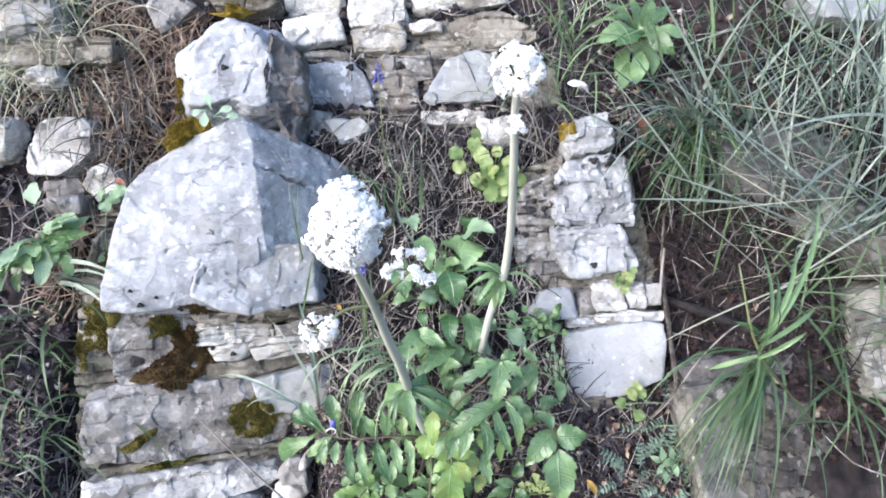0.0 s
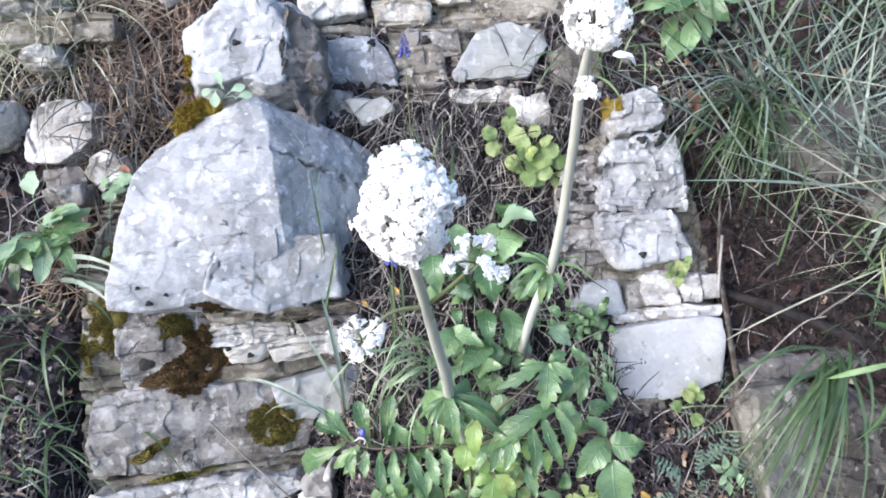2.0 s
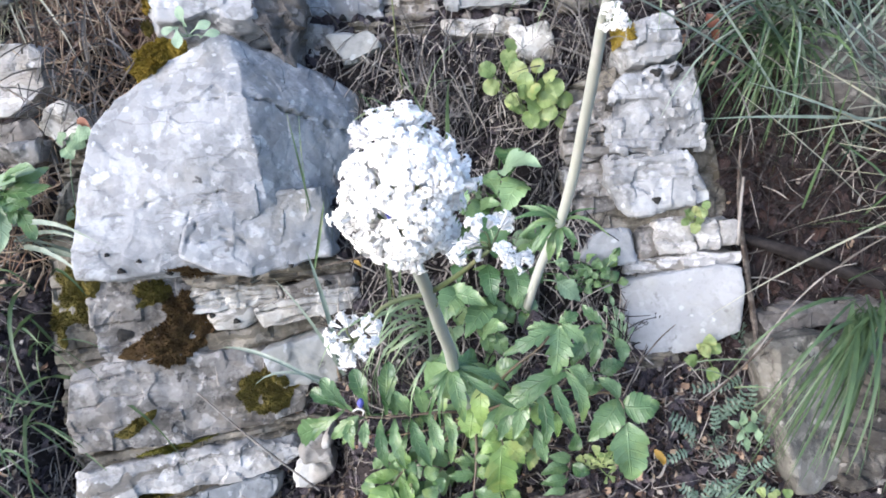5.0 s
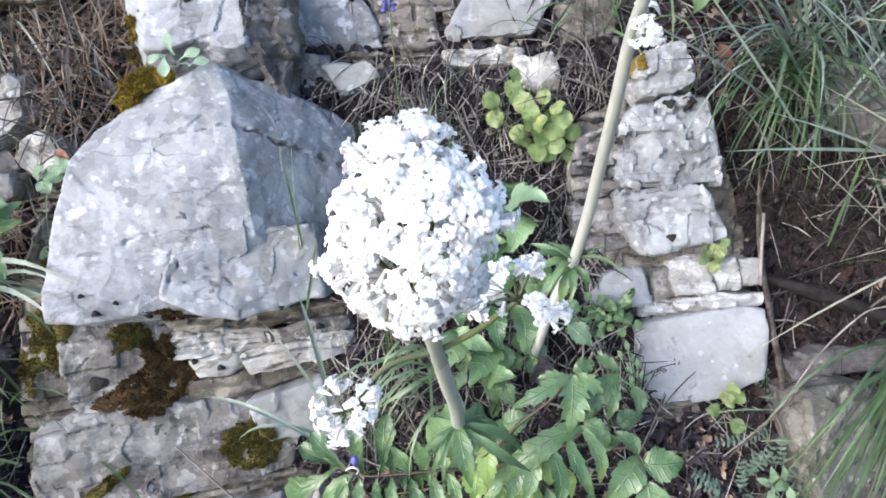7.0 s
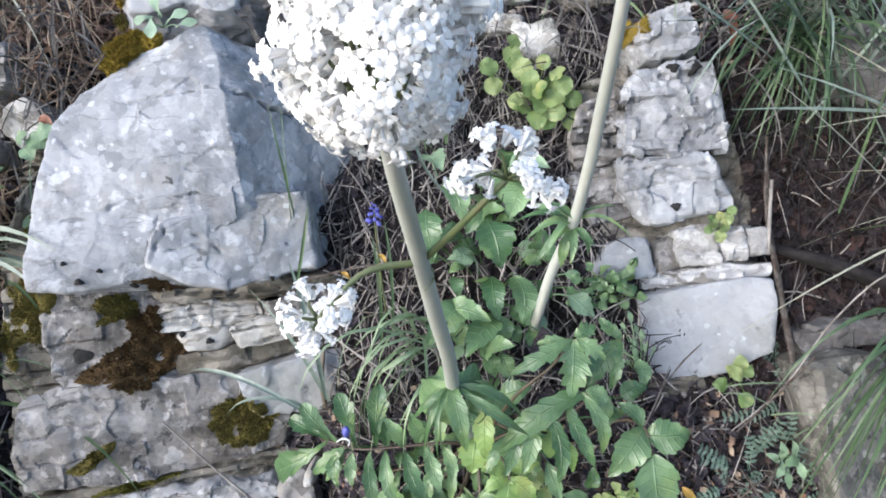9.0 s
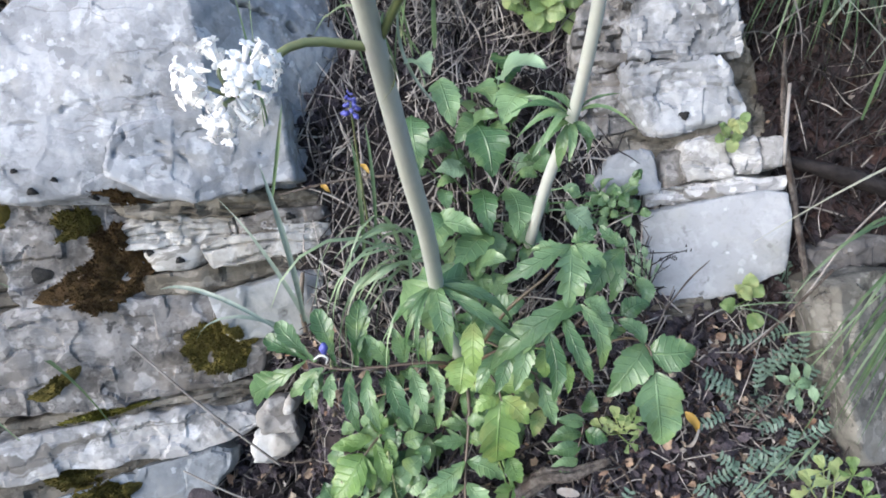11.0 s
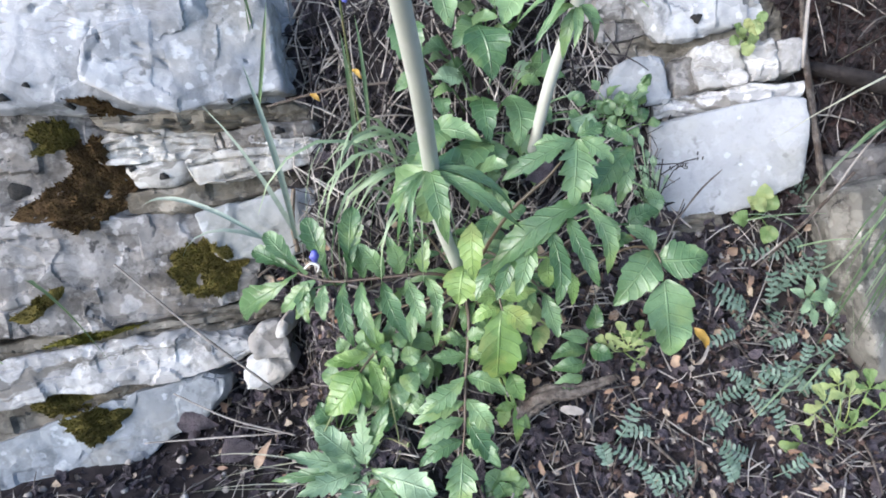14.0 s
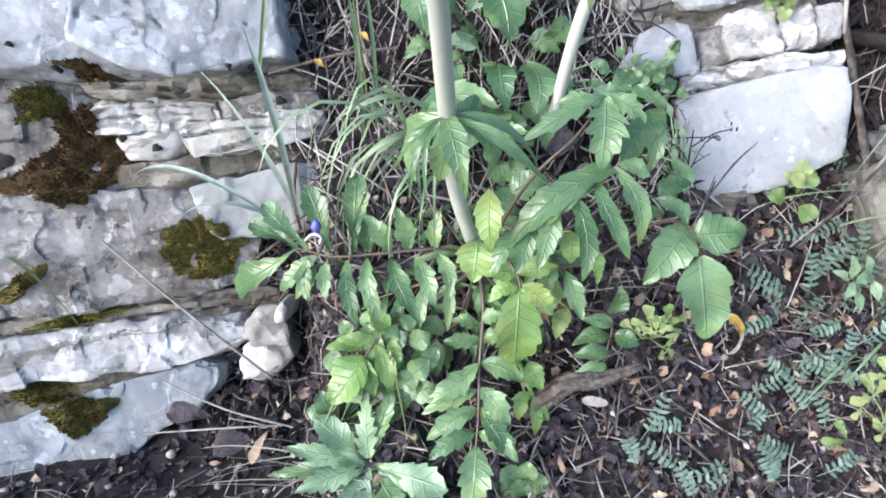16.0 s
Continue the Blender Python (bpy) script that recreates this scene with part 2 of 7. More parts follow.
MAT = {
    "soil": plain_material("soil", (0.014, 0.011, 0.012), (0.038, 0.030, 0.030), 40, c3=(0.010, 0.009, 0.009)),
    "red_soil": plain_material("red_soil", (0.14, 0.09, 0.07), (0.29, 0.205, 0.165), 60, 0.9, 0.4, True, (0.05, 0.035, 0.03)),
    "soil_crumb": plain_material("soil_crumb", (0.045, 0.029, 0.025), (0.11, 0.074, 0.062), 60, 0.9, 0.4, True, (0.03, 0.022, 0.02)),
    "grey_stone": limestone("grey_stone", (0.222, 0.230, 0.245), (0.352, 0.362, 0.380), (0.31, 0.29, 0.25), 0.5, 0.5, 0.45, 0.28, 0.03, 0.15, 0.2, 0.6),
    "pillar_stone": limestone("pillar_stone", (0.205, 0.21, 0.22), (0.335, 0.343, 0.355), (0.27, 0.245, 0.205), 0.45, 0.45, 0.40, 0.35, 0.06, 0.2, 0.2, 0.55),
    "weathered_stone": limestone("weathered_stone", (0.097, 0.093, 0.083), (0.235, 0.225, 0.20), (0.09, 0.075, 0.055), 0.6, 0.5, 0.4, 0.6, 0.12, 0.0, 0.3, 0.5),
    # brown rock with the hanging grass's shadow mixed into its colour
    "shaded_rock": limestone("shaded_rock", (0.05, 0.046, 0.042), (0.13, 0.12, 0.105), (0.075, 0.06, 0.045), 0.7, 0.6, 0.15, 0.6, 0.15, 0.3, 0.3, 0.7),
    "lichen_stone": limestone("lichen_stone", (0.125, 0.117, 0.11), (0.25, 0.24, 0.23), (0.17, 0.14, 0.105), 0.6, 0.6, 0.6, 0.6, 0.18, 0.3, 0.2, 0.6),
    "cream_stone": limestone("cream_stone", (0.32, 0.31, 0.285), (0.50, 0.49, 0.465), (0.25, 0.205, 0.14), 0.65, 0.5, 0.3, 0.55, 0.10, 0.6, 0.3, 0.6),
    "banded_stone": limestone("banded_stone", (0.24, 0.235, 0.23), (0.44, 0.437, 0.435), (0.28, 0.24, 0.18), 0.5, 0.5, 0.35, 0.4, 0.06, 0.7, 0.15, 0.55),
    "pale_stone": limestone("pale_stone", (0.25, 0.26, 0.275), (0.325, 0.335, 0.352), (0.27, 0.27, 0.23), 0.45, 0.3, 0.25, 0.18, 0.03, 0.05, 0.08, 0.35),
    "blue_slab": limestone("blue_slab", (0.175, 0.19, 0.205), (0.275, 0.295, 0.315), (0.20, 0.18, 0.13), 0.5, 0.35, 0.3, 0.3, 0.05, 0.2, 0.15, 0.45),
    "brown_stone": limestone("brown_stone", (0.10, 0.088, 0.07), (0.25, 0.23, 0.195), (0.12, 0.10, 0.06), 0.6, 0.5, 0.25, 0.6, 0.15, 0.5, 0.3, 0.6),
    "dark_stone": limestone("dark_stone", (0.075, 0.07, 0.068), (0.18, 0.17, 0.165), (0.10, 0.08, 0.06), 0.5, 0.5, 0.15, 0.4, 0.2, 0.3, 0.3, 0.6),
    "moss": plain_material("moss", (0.16, 0.125, 0.014), (0.33, 0.25, 0.03), 90, 0.95, 0.8, True, (0.16, 0.10, 0.02)),
    "yellow_moss": plain_material("yellow_moss", (0.115, 0.12, 0.016), (0.235, 0.225, 0.03), 90, 0.95, 0.8, True, (0.10, 0.075, 0.02)),
    "brown_moss": plain_material("brown_moss", (0.05, 0.034, 0.014), (0.115, 0.076, 0.024), 60, 0.95, 0.8, True, (0.05, 0.025, 0.012)),
    "olive_moss": plain_material("olive_moss", (0.075, 0.07, 0.018), (0.17, 0.15, 0.03), 60, 0.95, 0.8, True, (0.10, 0.07, 0.02)),
    "lichen_black": plain_material("lichen_black", (0.02, 0.02, 0.02), (0.05, 0.048, 0.045), 200, 0.95, 0.8),
    "litter": plain_material("litter", (0.036, 0.030, 0.038), (0.125, 0.104, 0.118), 60, 0.45, 1.0, True, (0.013, 0.011, 0.014)),
    # darker copy of litter: shade under the grass is in the colour
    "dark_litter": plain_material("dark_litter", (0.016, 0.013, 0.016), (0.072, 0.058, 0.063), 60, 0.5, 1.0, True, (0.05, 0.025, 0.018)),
    "dry_leaf": plain_material("dry_leaf", (0.26, 0.20, 0.14), (0.46, 0.39, 0.30), 70, 0.7, 0.4, True, (0.14, 0.06, 0.035)),
    "straw": plain_material("straw", (0.23, 0.207, 0.185), (0.54, 0.505, 0.465), 40, 0.7, 0.3, True, (0.055, 0.045, 0.04)),
    "dark_wood": plain_material("dark_wood", (0.012, 0.010, 0.011), (0.042, 0.036, 0.035), 60, 0.8, 0.9),
    # rootlet brown, lowered to include the overhanging grass's shade
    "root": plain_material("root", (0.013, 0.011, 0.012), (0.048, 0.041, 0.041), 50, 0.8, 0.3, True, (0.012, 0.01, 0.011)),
    "bark": plain_material("bark", (0.085, 0.07, 0.06), (0.23, 0.20, 0.175), 140, 0.9, 1.0, c3=(0.08, 0.06, 0.05)),
    "pebble": plain_material("pebble", (0.30, 0.27, 0.24), (0.5, 0.47, 0.43), 50, 0.85, 0.4, True, (0.13, 0.11, 0.10)),
    "white_stone": plain_material("white_stone", (0.40, 0.40, 0.39), (0.56, 0.56, 0.55), 40, 0.8, 0.6, c3=(0.30, 0.28, 0.25)),
    "leaf": plant_material("leaf", (0.075, 0.155, 0.057), (0.235, 0.36, 0.165), (0.23, 0.32, 0.11), 0.27, 0.30, 0.16),
    "leaf_bright": plant_material("leaf_bright", (0.16, 0.28, 0.07), (0.27, 0.40, 0.12), (0.36, 0.41, 0.12), 0.38, 0.3, 0.08),
    "leaf_yellow": plant_material("leaf_yellow", (0.17, 0.27, 0.08), (0.40, 0.47, 0.19), (0.46, 0.45, 0.17), 0.45, 0.35, 0.06),
    "leaf_grey": plant_material("leaf_grey", (0.18, 0.285, 0.15), (0.29, 0.41, 0.25), None, 0.42, 0.25, 0.08),
    "leaf_mint": plant_material("leaf_mint", (0.28, 0.40, 0.27), (0.38, 0.50, 0.36), None, 0.6, 0.25, 0.05),
    "leaf_blue": plant_material("leaf_blue", (0.10, 0.16, 0.11), (0.23, 0.315, 0.24), None, 0.5, 0.25, 0.0, False),
    "grass": plant_material("grass", (0.055, 0.125, 0.05), (0.22, 0.31, 0.15), (0.28, 0.30, 0.16), 0.5, 0.3, 0.0, False),
    "grass_deep": plant_material("grass_deep", (0.03, 0.075, 0.03), (0.12, 0.19, 0.08), (0.16, 0.20, 0.09), 0.5, 0.3, 0.0, False),
    "grass_pale": plant_material("grass_pale", (0.26, 0.28, 0.17), (0.60, 0.58, 0.47), (0.40, 0.40, 0.26), 0.6, 0.25, 0.0, False),
    "grass_blue": plant_material("grass_blue", (0.04, 0.08, 0.05), (0.37, 0.44, 0.37), (0.33, 0.36, 0.31), 0.5, 0.25, 0.0, False),
    "grass_dry": plant_material("grass_dry", (0.03, 0.026, 0.025), (0.19, 0.175, 0.16), (0.05, 0.043, 0.04), 0.6, 0.25, 0.0, False),
    "strap_leaf": plant_material("strap_leaf", (0.12, 0.21, 0.09), (0.36, 0.45, 0.27), None, 0.4, 0.3, 0.0, False),
    "stem": plant_material("stem", (0.45, 0.47, 0.41), (0.52, 0.53, 0.48), (0.57, 0.55, 0.54), 0.5, 0.1, mottle=0.12),
    "stem_green": plant_material("stem_green", (0.12, 0.15, 0.055), (0.21, 0.24, 0.10), (0.17, 0.11, 0.07), 0.5, 0.1),
    "stem_dark": plant_material("stem_dark", (0.07, 0.045, 0.03), (0.12, 0.09, 0.045), None, 0.5, 0.05),
    "petal": plant_material("petal", (0.965, 0.955, 0.93), (0.98, 0.97, 0.95), (0.97, 0.94, 0.94), 0.7, 0.2, 0.0, False, 0.0),
    "white_petal": plant_material("white_petal", (0.72, 0.72, 0.70), (0.8, 0.8, 0.78), None, 0.6, 0.3, mottle=0.1),
    "blue": plant_material("blue", (0.05, 0.05, 0.32), (0.14, 0.15, 0.52), (0.30, 0.34, 0.62), 0.5, 0.2, 0.0, False),
    "red_leaf": plant_material("red_leaf", (0.19, 0.065, 0.035), (0.27, 0.11, 0.055), (0.2, 0.1, 0.04), 0.6, 0.2),
    "yellow_petal": plant_material("yellow_petal", (0.45, 0.27, 0.04), (0.55, 0.36, 0.07), None, 0.5, 0.25),
}


# ---------------------------------------------------------------- geometry helpers, in the bank's axes: across, into the bank, up its face
UP = np.array(BANK.to_3x3().inverted() @ Vector((0, 0, 1)))
TURNED = np.array(BANK.to_3x3())
HERE = np.array(BANK.translation)
WORLD_AT = {}
rng = random.Random(5)


def to_world(points):
    return np.asarray(points, float) @ TURNED.T + HERE


def unit(v):
    v = np.asarray(v, float)
    return v / max(np.linalg.norm(v), 1e-9)


def lattice(i, j, k, seed):
    h = (i * 374761393 + j * 668265263 + k * 2147483647 + seed * 974634777) & 0xFFFFFFFF
    h = ((h ^ (h >> 13)) * 1274126177) & 0xFFFFFFFF
    return ((h ^ (h >> 16)) & 0xFFFF) / 65535.0


def grain(p, freq, seed=0):
    """Smooth noise from -1 to 1 at many points."""
    q = np.asarray(p, float) * freq + 1000.0
    i = np.floor(q).astype(np.int64)
    f = q - i
    f = f * f * (3 - 2 * f)
    out = 0
    for dx in (0, 1):
        for dy in (0, 1):
            for dz in (0, 1):
                w = (f[:, 0] if dx else 1 - f[:, 0]) * (f[:, 1] if dy else 1 - f[:, 1]) * (f[:, 2] if dz else 1 - f[:, 2])
                out = out + w * lattice(i[:, 0] + dx, i[:, 1] + dy, i[:, 2] + dz, seed)
    return 2 * out - 1


def rough(p, freq, octaves=4, seed=0, gain=0.5):
    total, amp = 0, 1.0
    for o in range(octaves):
        total = total + amp * grain(p, freq * 2.03 ** o, seed + 17 * o)
        amp *= gain
    return total


def chips(p, freq, seed=0):
    """Broken flat facets: at each point the tilt plane of the nearest of scattered seeds."""
    q = np.asarray(p, float) * freq + 1000.0
    i = np.floor(q).astype(np.int64)
    best, value = np.full(len(q), 9.0), np.zeros(len(q))
    for dx in (-1, 0, 1):
        for dy in (-1, 0, 1):
            for dz in (-1, 0, 1):
                a, b, c = i[:, 0] + dx, i[:, 1] + dy, i[:, 2] + dz
                s = np.stack([a + lattice(a, b, c, seed + 1), b + lattice(a, b, c, seed + 2), c + lattice(a, b, c, seed + 3)], 1)
                r = q - s
                d = (r * r).sum(1)
                tilt = np.stack([lattice(a, b, c, seed + 4 + n) - 0.5 for n in range(3)], 1)
                v = (lattice(a, b, c, seed + 8) - 0.5) + 1.2 * (tilt * r).sum(1)
                value = np.where(d < best, v, value)
                best = np.minimum(d, best)
    return value


PROFILE_V = np.array([-0.62, -0.55, -0.47, -0.41, -0.30, -0.20, -0.12, 0.065, 0.13, 0.32, 0.5, 0.75])
PROFILE_D = np.array([0.76, 0.80, 0.862, 0.895, 0.935, 0.97, 1.00, 1.045, 1.062, 1.105, 1.15, 1.21])


def depth_of(u, v, bumps=True):
    """How far in the soil of the bank lies."""
    u, v = np.atleast_1d(np.asarray(u, float)), np.atleast_1d(np.asarray(v, float))
    d = np.interp(v, PROFILE_V, PROFILE_D)
    # the soil comes forward beside the outcrop
    d = d - 0.045 * np.clip((np.abs(u + 0.02) - 0.42) / 0.15, 0, 1) * np.clip((v + 0.45) / 0.2, 0, 1)
    # and lies behind the bedded column
    col = np.clip((u + 0.60) / 0.06, 0, 1) * np.clip((-0.16 - u) / 0.05, 0, 1) * np.clip((v + 0.52) / 0.07, 0, 1)
    d = d + col * np.clip(1.0 - d, 0, 1)
    if bumps:
        p = np.stack([u, v, 0 * u], 1)
        d = d + 0.014 * rough(p, 9, 3, 3) + 0.006 * rough(p, 55, 3, 5)
    return d


class Shape:
    """Points and faces of one mesh, with two texture numbers for each point."""

    def __init__(self):
        self.v, self.f, self.t = [], [], []

    def add(self, verts, faces, tex=None):
        n = len(self.v)
        self.v.extend(verts)
        self.f.extend([tuple(n + i for i in face) for face in faces])
        self.t.extend(tex if tex is not None else [(0.5, 0.25)] * len(verts))
        return self


def mesh_of(shape, mat, origin=(0, 0, 0), smooth=True):
    me = bpy.data.meshes.new("mesh")
    pts = to_world(shape.v) - np.asarray(origin)
    me.from_pydata(pts.tolist(), [], shape.f)
    uv = me.uv_layers.new(name="UVMap")
    loops = np.zeros(len(me.loops), np.int32)
    me.loops.foreach_get("vertex_index", loops)
    uv.data.foreach_set("uv", np.asarray(shape.t, np.float32)[loops].ravel())
    if smooth:
        me.polygons.foreach_set("use_smooth", [True] * len(me.polygons))
    me.materials.append(MAT[mat])
    return me


def thing(name, base, label, category, group="", kind=""):
    ob = new(name)
    ob.empty_display_size = 0.02
    ob.location = Vector(to_world([base])[0])
    WORLD_AT[ob.name] = np.array(ob.location)
    return tagged(ob, label, category, group, kind)


def part(name, shape, mat, parent, label="", base=None):
    """One mesh object under a thing or part."""
    at = np.array(to_world([base])[0]) if base is not None else WORLD_AT[parent.name]
    ob = new(name, mesh_of(shape, mat, at))
    ob.parent = parent
    ob.location = Vector(at - WORLD_AT[parent.name])
    WORLD_AT[ob.name] = at
    return tagged(ob, label)


def solid(name, shape, mat, base, label, category="", group="", kind="", smooth=True):
    """A thing of a single mesh."""
    at = to_world([base])[0]
    ob = new(name, mesh_of(shape, mat, at, smooth))
    ob.location = Vector(at)
    WORLD_AT[ob.name] = at
    return tagged(ob, label, category, group, kind)


def curve_points(points, n):
    """A smooth line through the points."""
    p = [np.asarray(q, float) for q in points]
    p = [2 * p[0] - p[1]] + p + [2 * p[-1] - p[-2]]
    out = []
    spans = len(p) - 3
    for k in range(n):
        x = k / (n - 1) * spans
        i = min(int(x), spans - 1)
        t = x - i
        a, b, c, d = p[i:i + 4]
        out.append(0.5 * (2 * b + (c - a) * t + (2 * a - 5 * b + 4 * c - d) * t * t + (3 * b - a - 3 * c + d) * t ** 3))
    return out


def tube(shape, points, radii, n=10, sides=8, wob=0.0, ridge=0.0):
    """A round stalk through the points; radii from first to last."""
    line = curve_points(points, n)
    verts, faces, tex = [], [], []
    ref = np.array([0.31, 0.2, 0.93])
    ribs = [rng.uniform(-ridge, ridge) for j in range(sides)] if ridge else [0] * sides
    for k, c in enumerate(line):
        a = unit(line[min(k + 1, n - 1)] - line[max(k - 1, 0)])
        s = unit(np.cross(a, ref))
        w = np.cross(a, s)
        r = np.interp(k / (n - 1), np.linspace(0, 1, len(radii)), radii) * (1 + wob * rng.uniform(-1, 1))
        for j in range(sides):
            g = 2 * math.pi * j / sides
            q = r * (1 + ribs[j] + (ridge * rng.uniform(-0.4, 0.4) if ridge else 0))
            verts.append(c + q * (math.cos(g) * s + math.sin(g) * w))
            tex.append((0.5, 0.25))
    for k in range(n - 1):
        for j in range(sides):
            faces.append((k * sides + j, k * sides + (j + 1) % sides, (k + 1) * sides + (j + 1) % sides, (k + 1) * sides + j))
    faces.append(tuple(range(sides))[::-1])
    faces.append(tuple((n - 1) * sides + j for j in range(sides)))
    return shape.add(verts, faces, tex)


def blade(shape, base, way, length, width, droop=0.5, n=7, twist=0.0, fold=0.25):
    """A grass blade that bends over by its weight."""
    base, way = np.asarray(base, float), unit(way)
    side = unit(np.cross(way, UP) + 0.6 * np.array([rng.uniform(-1, 1), rng.uniform(-1, 1), rng.uniform(-1, 1)]))
    verts, faces = [], []
    p = base.copy()
    for k in range(n):
        s = k / (n - 1)
        way = unit(way - UP * droop * 2.0 * s / n * 1.5)
        if k:
            p = p + way * length / (n - 1)
        across = unit(side - way * np.dot(side, way))
        across = unit(across * math.cos(twist * s) + np.cross(way, across) * math.sin(twist * s))
        up = np.cross(across, way)
        w = width * 0.5 * (min(1, 0.55 + 3 * s)) * (1 - s ** 2.2) + 0.0002
        verts += [p - across * w + up * fold * w, p, p + across * w + up * fold * w]
    for k in range(n - 1):
        for j in range(2):
            a = 3 * k + j
            faces.append((a, a + 1, a + 4, a + 3))
    return shape.add(verts, faces)


OUTLINES = {
    "ovate": ((0, 0.10), (0.08, 0.45), (0.25, 0.92), (0.42, 1.0), (0.65, 0.80), (0.85, 0.42), (0.95, 0.18), (1, 0.0)),
    "lance": ((0, 0.12), (0.1, 0.45), (0.35, 0.95), (0.5, 1.0), (0.72, 0.75), (0.9, 0.34), (1, 0.0)),
    "spoon": ((0, 0.16), (0.2, 0.22), (0.4, 0.55), (0.65, 1.0), (0.82, 0.92), (0.94, 0.55), (1, 0.0)),
    "round": ((0, 0.35), (0.1, 0.75), (0.3, 1.0), (0.6, 1.0), (0.82, 0.75), (0.95, 0.4), (1, 0.0)),
    "strap": ((0, 0.6), (0.3, 0.95), (0.6, 1.0), (0.8, 0.7), (0.93, 0.32), (1, 0.0)),
}


def leaf(shape, base, tip, normal, width, outline="ovate", teeth=0.0, tooth_count=6, bend=0.12, fold=0.25, wave=0.06, n=13, ribs=7, sway=0.0):
    """A leaf blade from base to tip: bent along its length, folded at the midrib, with a waved or toothed edge."""
    base, tip = np.asarray(base, float), np.asarray(tip, float)
    along = tip - base
    length = np.linalg.norm(along)
    along = along / length
    side = unit(np.cross(along, normal))
    nrm = np.cross(side, along)
    prof = OUTLINES[outline]
    phase = rng.uniform(0, 6.28)
    verts, tex, faces = [], [], []
    for k in range(n):
        s = k / (n - 1)
        w = 0.5 * width * np.interp(s, [a for a, b in prof], [b for a, b in prof])
        spine = base + along * length * s + nrm * (bend * length * (4 * s * (1 - s) * 0.6 - 0.55 * s * s)) + side * (sway * length * 4 * s * (1 - s))
        for col in (-1.0, -0.55, 0.0, 0.55, 1.0):
            edge = abs(col)
            tooth = 1 + (teeth * (((s * tooth_count) % 1.0) - 0.5) if edge == 1 and 0 < k < n - 1 else 0)
            lift = fold * w * edge + wave * width * edge * math.sin(9 * s + phase + (1.7 if col > 0 else 0))
            back = along * (teeth * w * 0.5 * (((s * tooth_count) % 1.0))) if edge == 1 else 0
            verts.append(spine + side * (col * w * tooth) + nrm * lift + back)
            tex.append((edge, s * ribs - edge * 0.9 + 4))
    for k in range(n - 1):
        for j in range(4):
            a = 5 * k + j
            faces.append((a, a + 1, a + 6, a + 5))
    return shape.add(verts, faces, tex)


# ---------------------------------------------------------------- the ground: path, bank and hillside in one sheet
def build_ground():
    fine_u, fine_v = np.arange(-0.95, 0.951, 0.006), np.arange(-0.62, 0.751, 0.006)
    far = np.array([1.0, 1.1, 1.3, 1.7, 2.5, 4, 7, 12, 25, 60, 150, 400])
    us = np.concatenate([-far[::-1], fine_u, far])
    rows = []
    zero = np.zeros(len(us))
    low = to_world([(0, PROFILE_D[0], PROFILE_V[0])])[0]
    high = to_world([(0, PROFILE_D[-1], PROFILE_V[-1])])[0]
    for y, z in ((-400, -30.0), (-120, -8.0), (-40, -2.0), (-15, -0.6), (-6, -0.12), (-3, -0.04), (-2, 0.0), (-1.2, 0.02), (-0.7, 0.0),
                 (-0.45, 0.02), (-0.25, 0.07), (low[1] - 0.3, low[2] - 0.26), (low[1] - 0.12, low[2] - 0.1), (low[1] - 0.04, low[2] - 0.03)):
        rows.append(np.stack([us, zero + y, zero + z + 0.02 * grain(np.stack([us, zero + y, zero], 1), 4, 2)], 1))
    for v in fine_v:
        rows.append(to_world(np.stack([us, depth_of(us, zero + v), zero + v], 1)))
    for k, (y, z) in enumerate(((0.05, 0.04), (0.2, 0.17), (0.5, 0.42), (1.0, 0.75), (2.0, 1.2), (4, 1.9), (8, 3.0), (20, 6.0), (60, 15.0), (180, 34), (400, 55))):
        rows.append(np.stack([us, zero + high[1] + y, zero + high[2] + z + 0.03 * y ** 0.6 * grain(np.stack([us, zero + y, zero], 1), 2, 2)], 1))
    verts = np.concatenate(rows)
    n = len(us)
    i = np.arange(len(rows) - 1)[:, None] * n + np.arange(n - 1)[None, :]
    faces = np.stack([i, i + 1, i + n + 1, i + n], 2).reshape(-1, 4)
    me = bpy.data.meshes.new("ground")
    me.from_pydata(verts.tolist(), [], faces.tolist())
    me.polygons.foreach_set("use_smooth", [True] * len(me.polygons))
    me.materials.append(MAT["soil"])
    tagged(new("ground", me), "dark crumbly soil bank rising from a footpath", "ground", kind="structure")


build_ground()


# ---------------------------------------------------------------- rocks
def hull_mesh(points):
    bm = bmesh.new()
    for p in points:
        bm.verts.new(p)
    found = bmesh.ops.convex_hull(bm, input=bm.verts)
    bmesh.ops.delete(bm, geom=list({e for e in found["geom_interior"] + found["geom_unused"] if isinstance(e, bmesh.types.BMVert)}), context="VERTS")
    bmesh.ops.recalc_face_normals(bm, faces=bm.faces)
    me = bpy.data.meshes.new("rock")
    bm.to_mesh(me)
    bm.free()
    return me


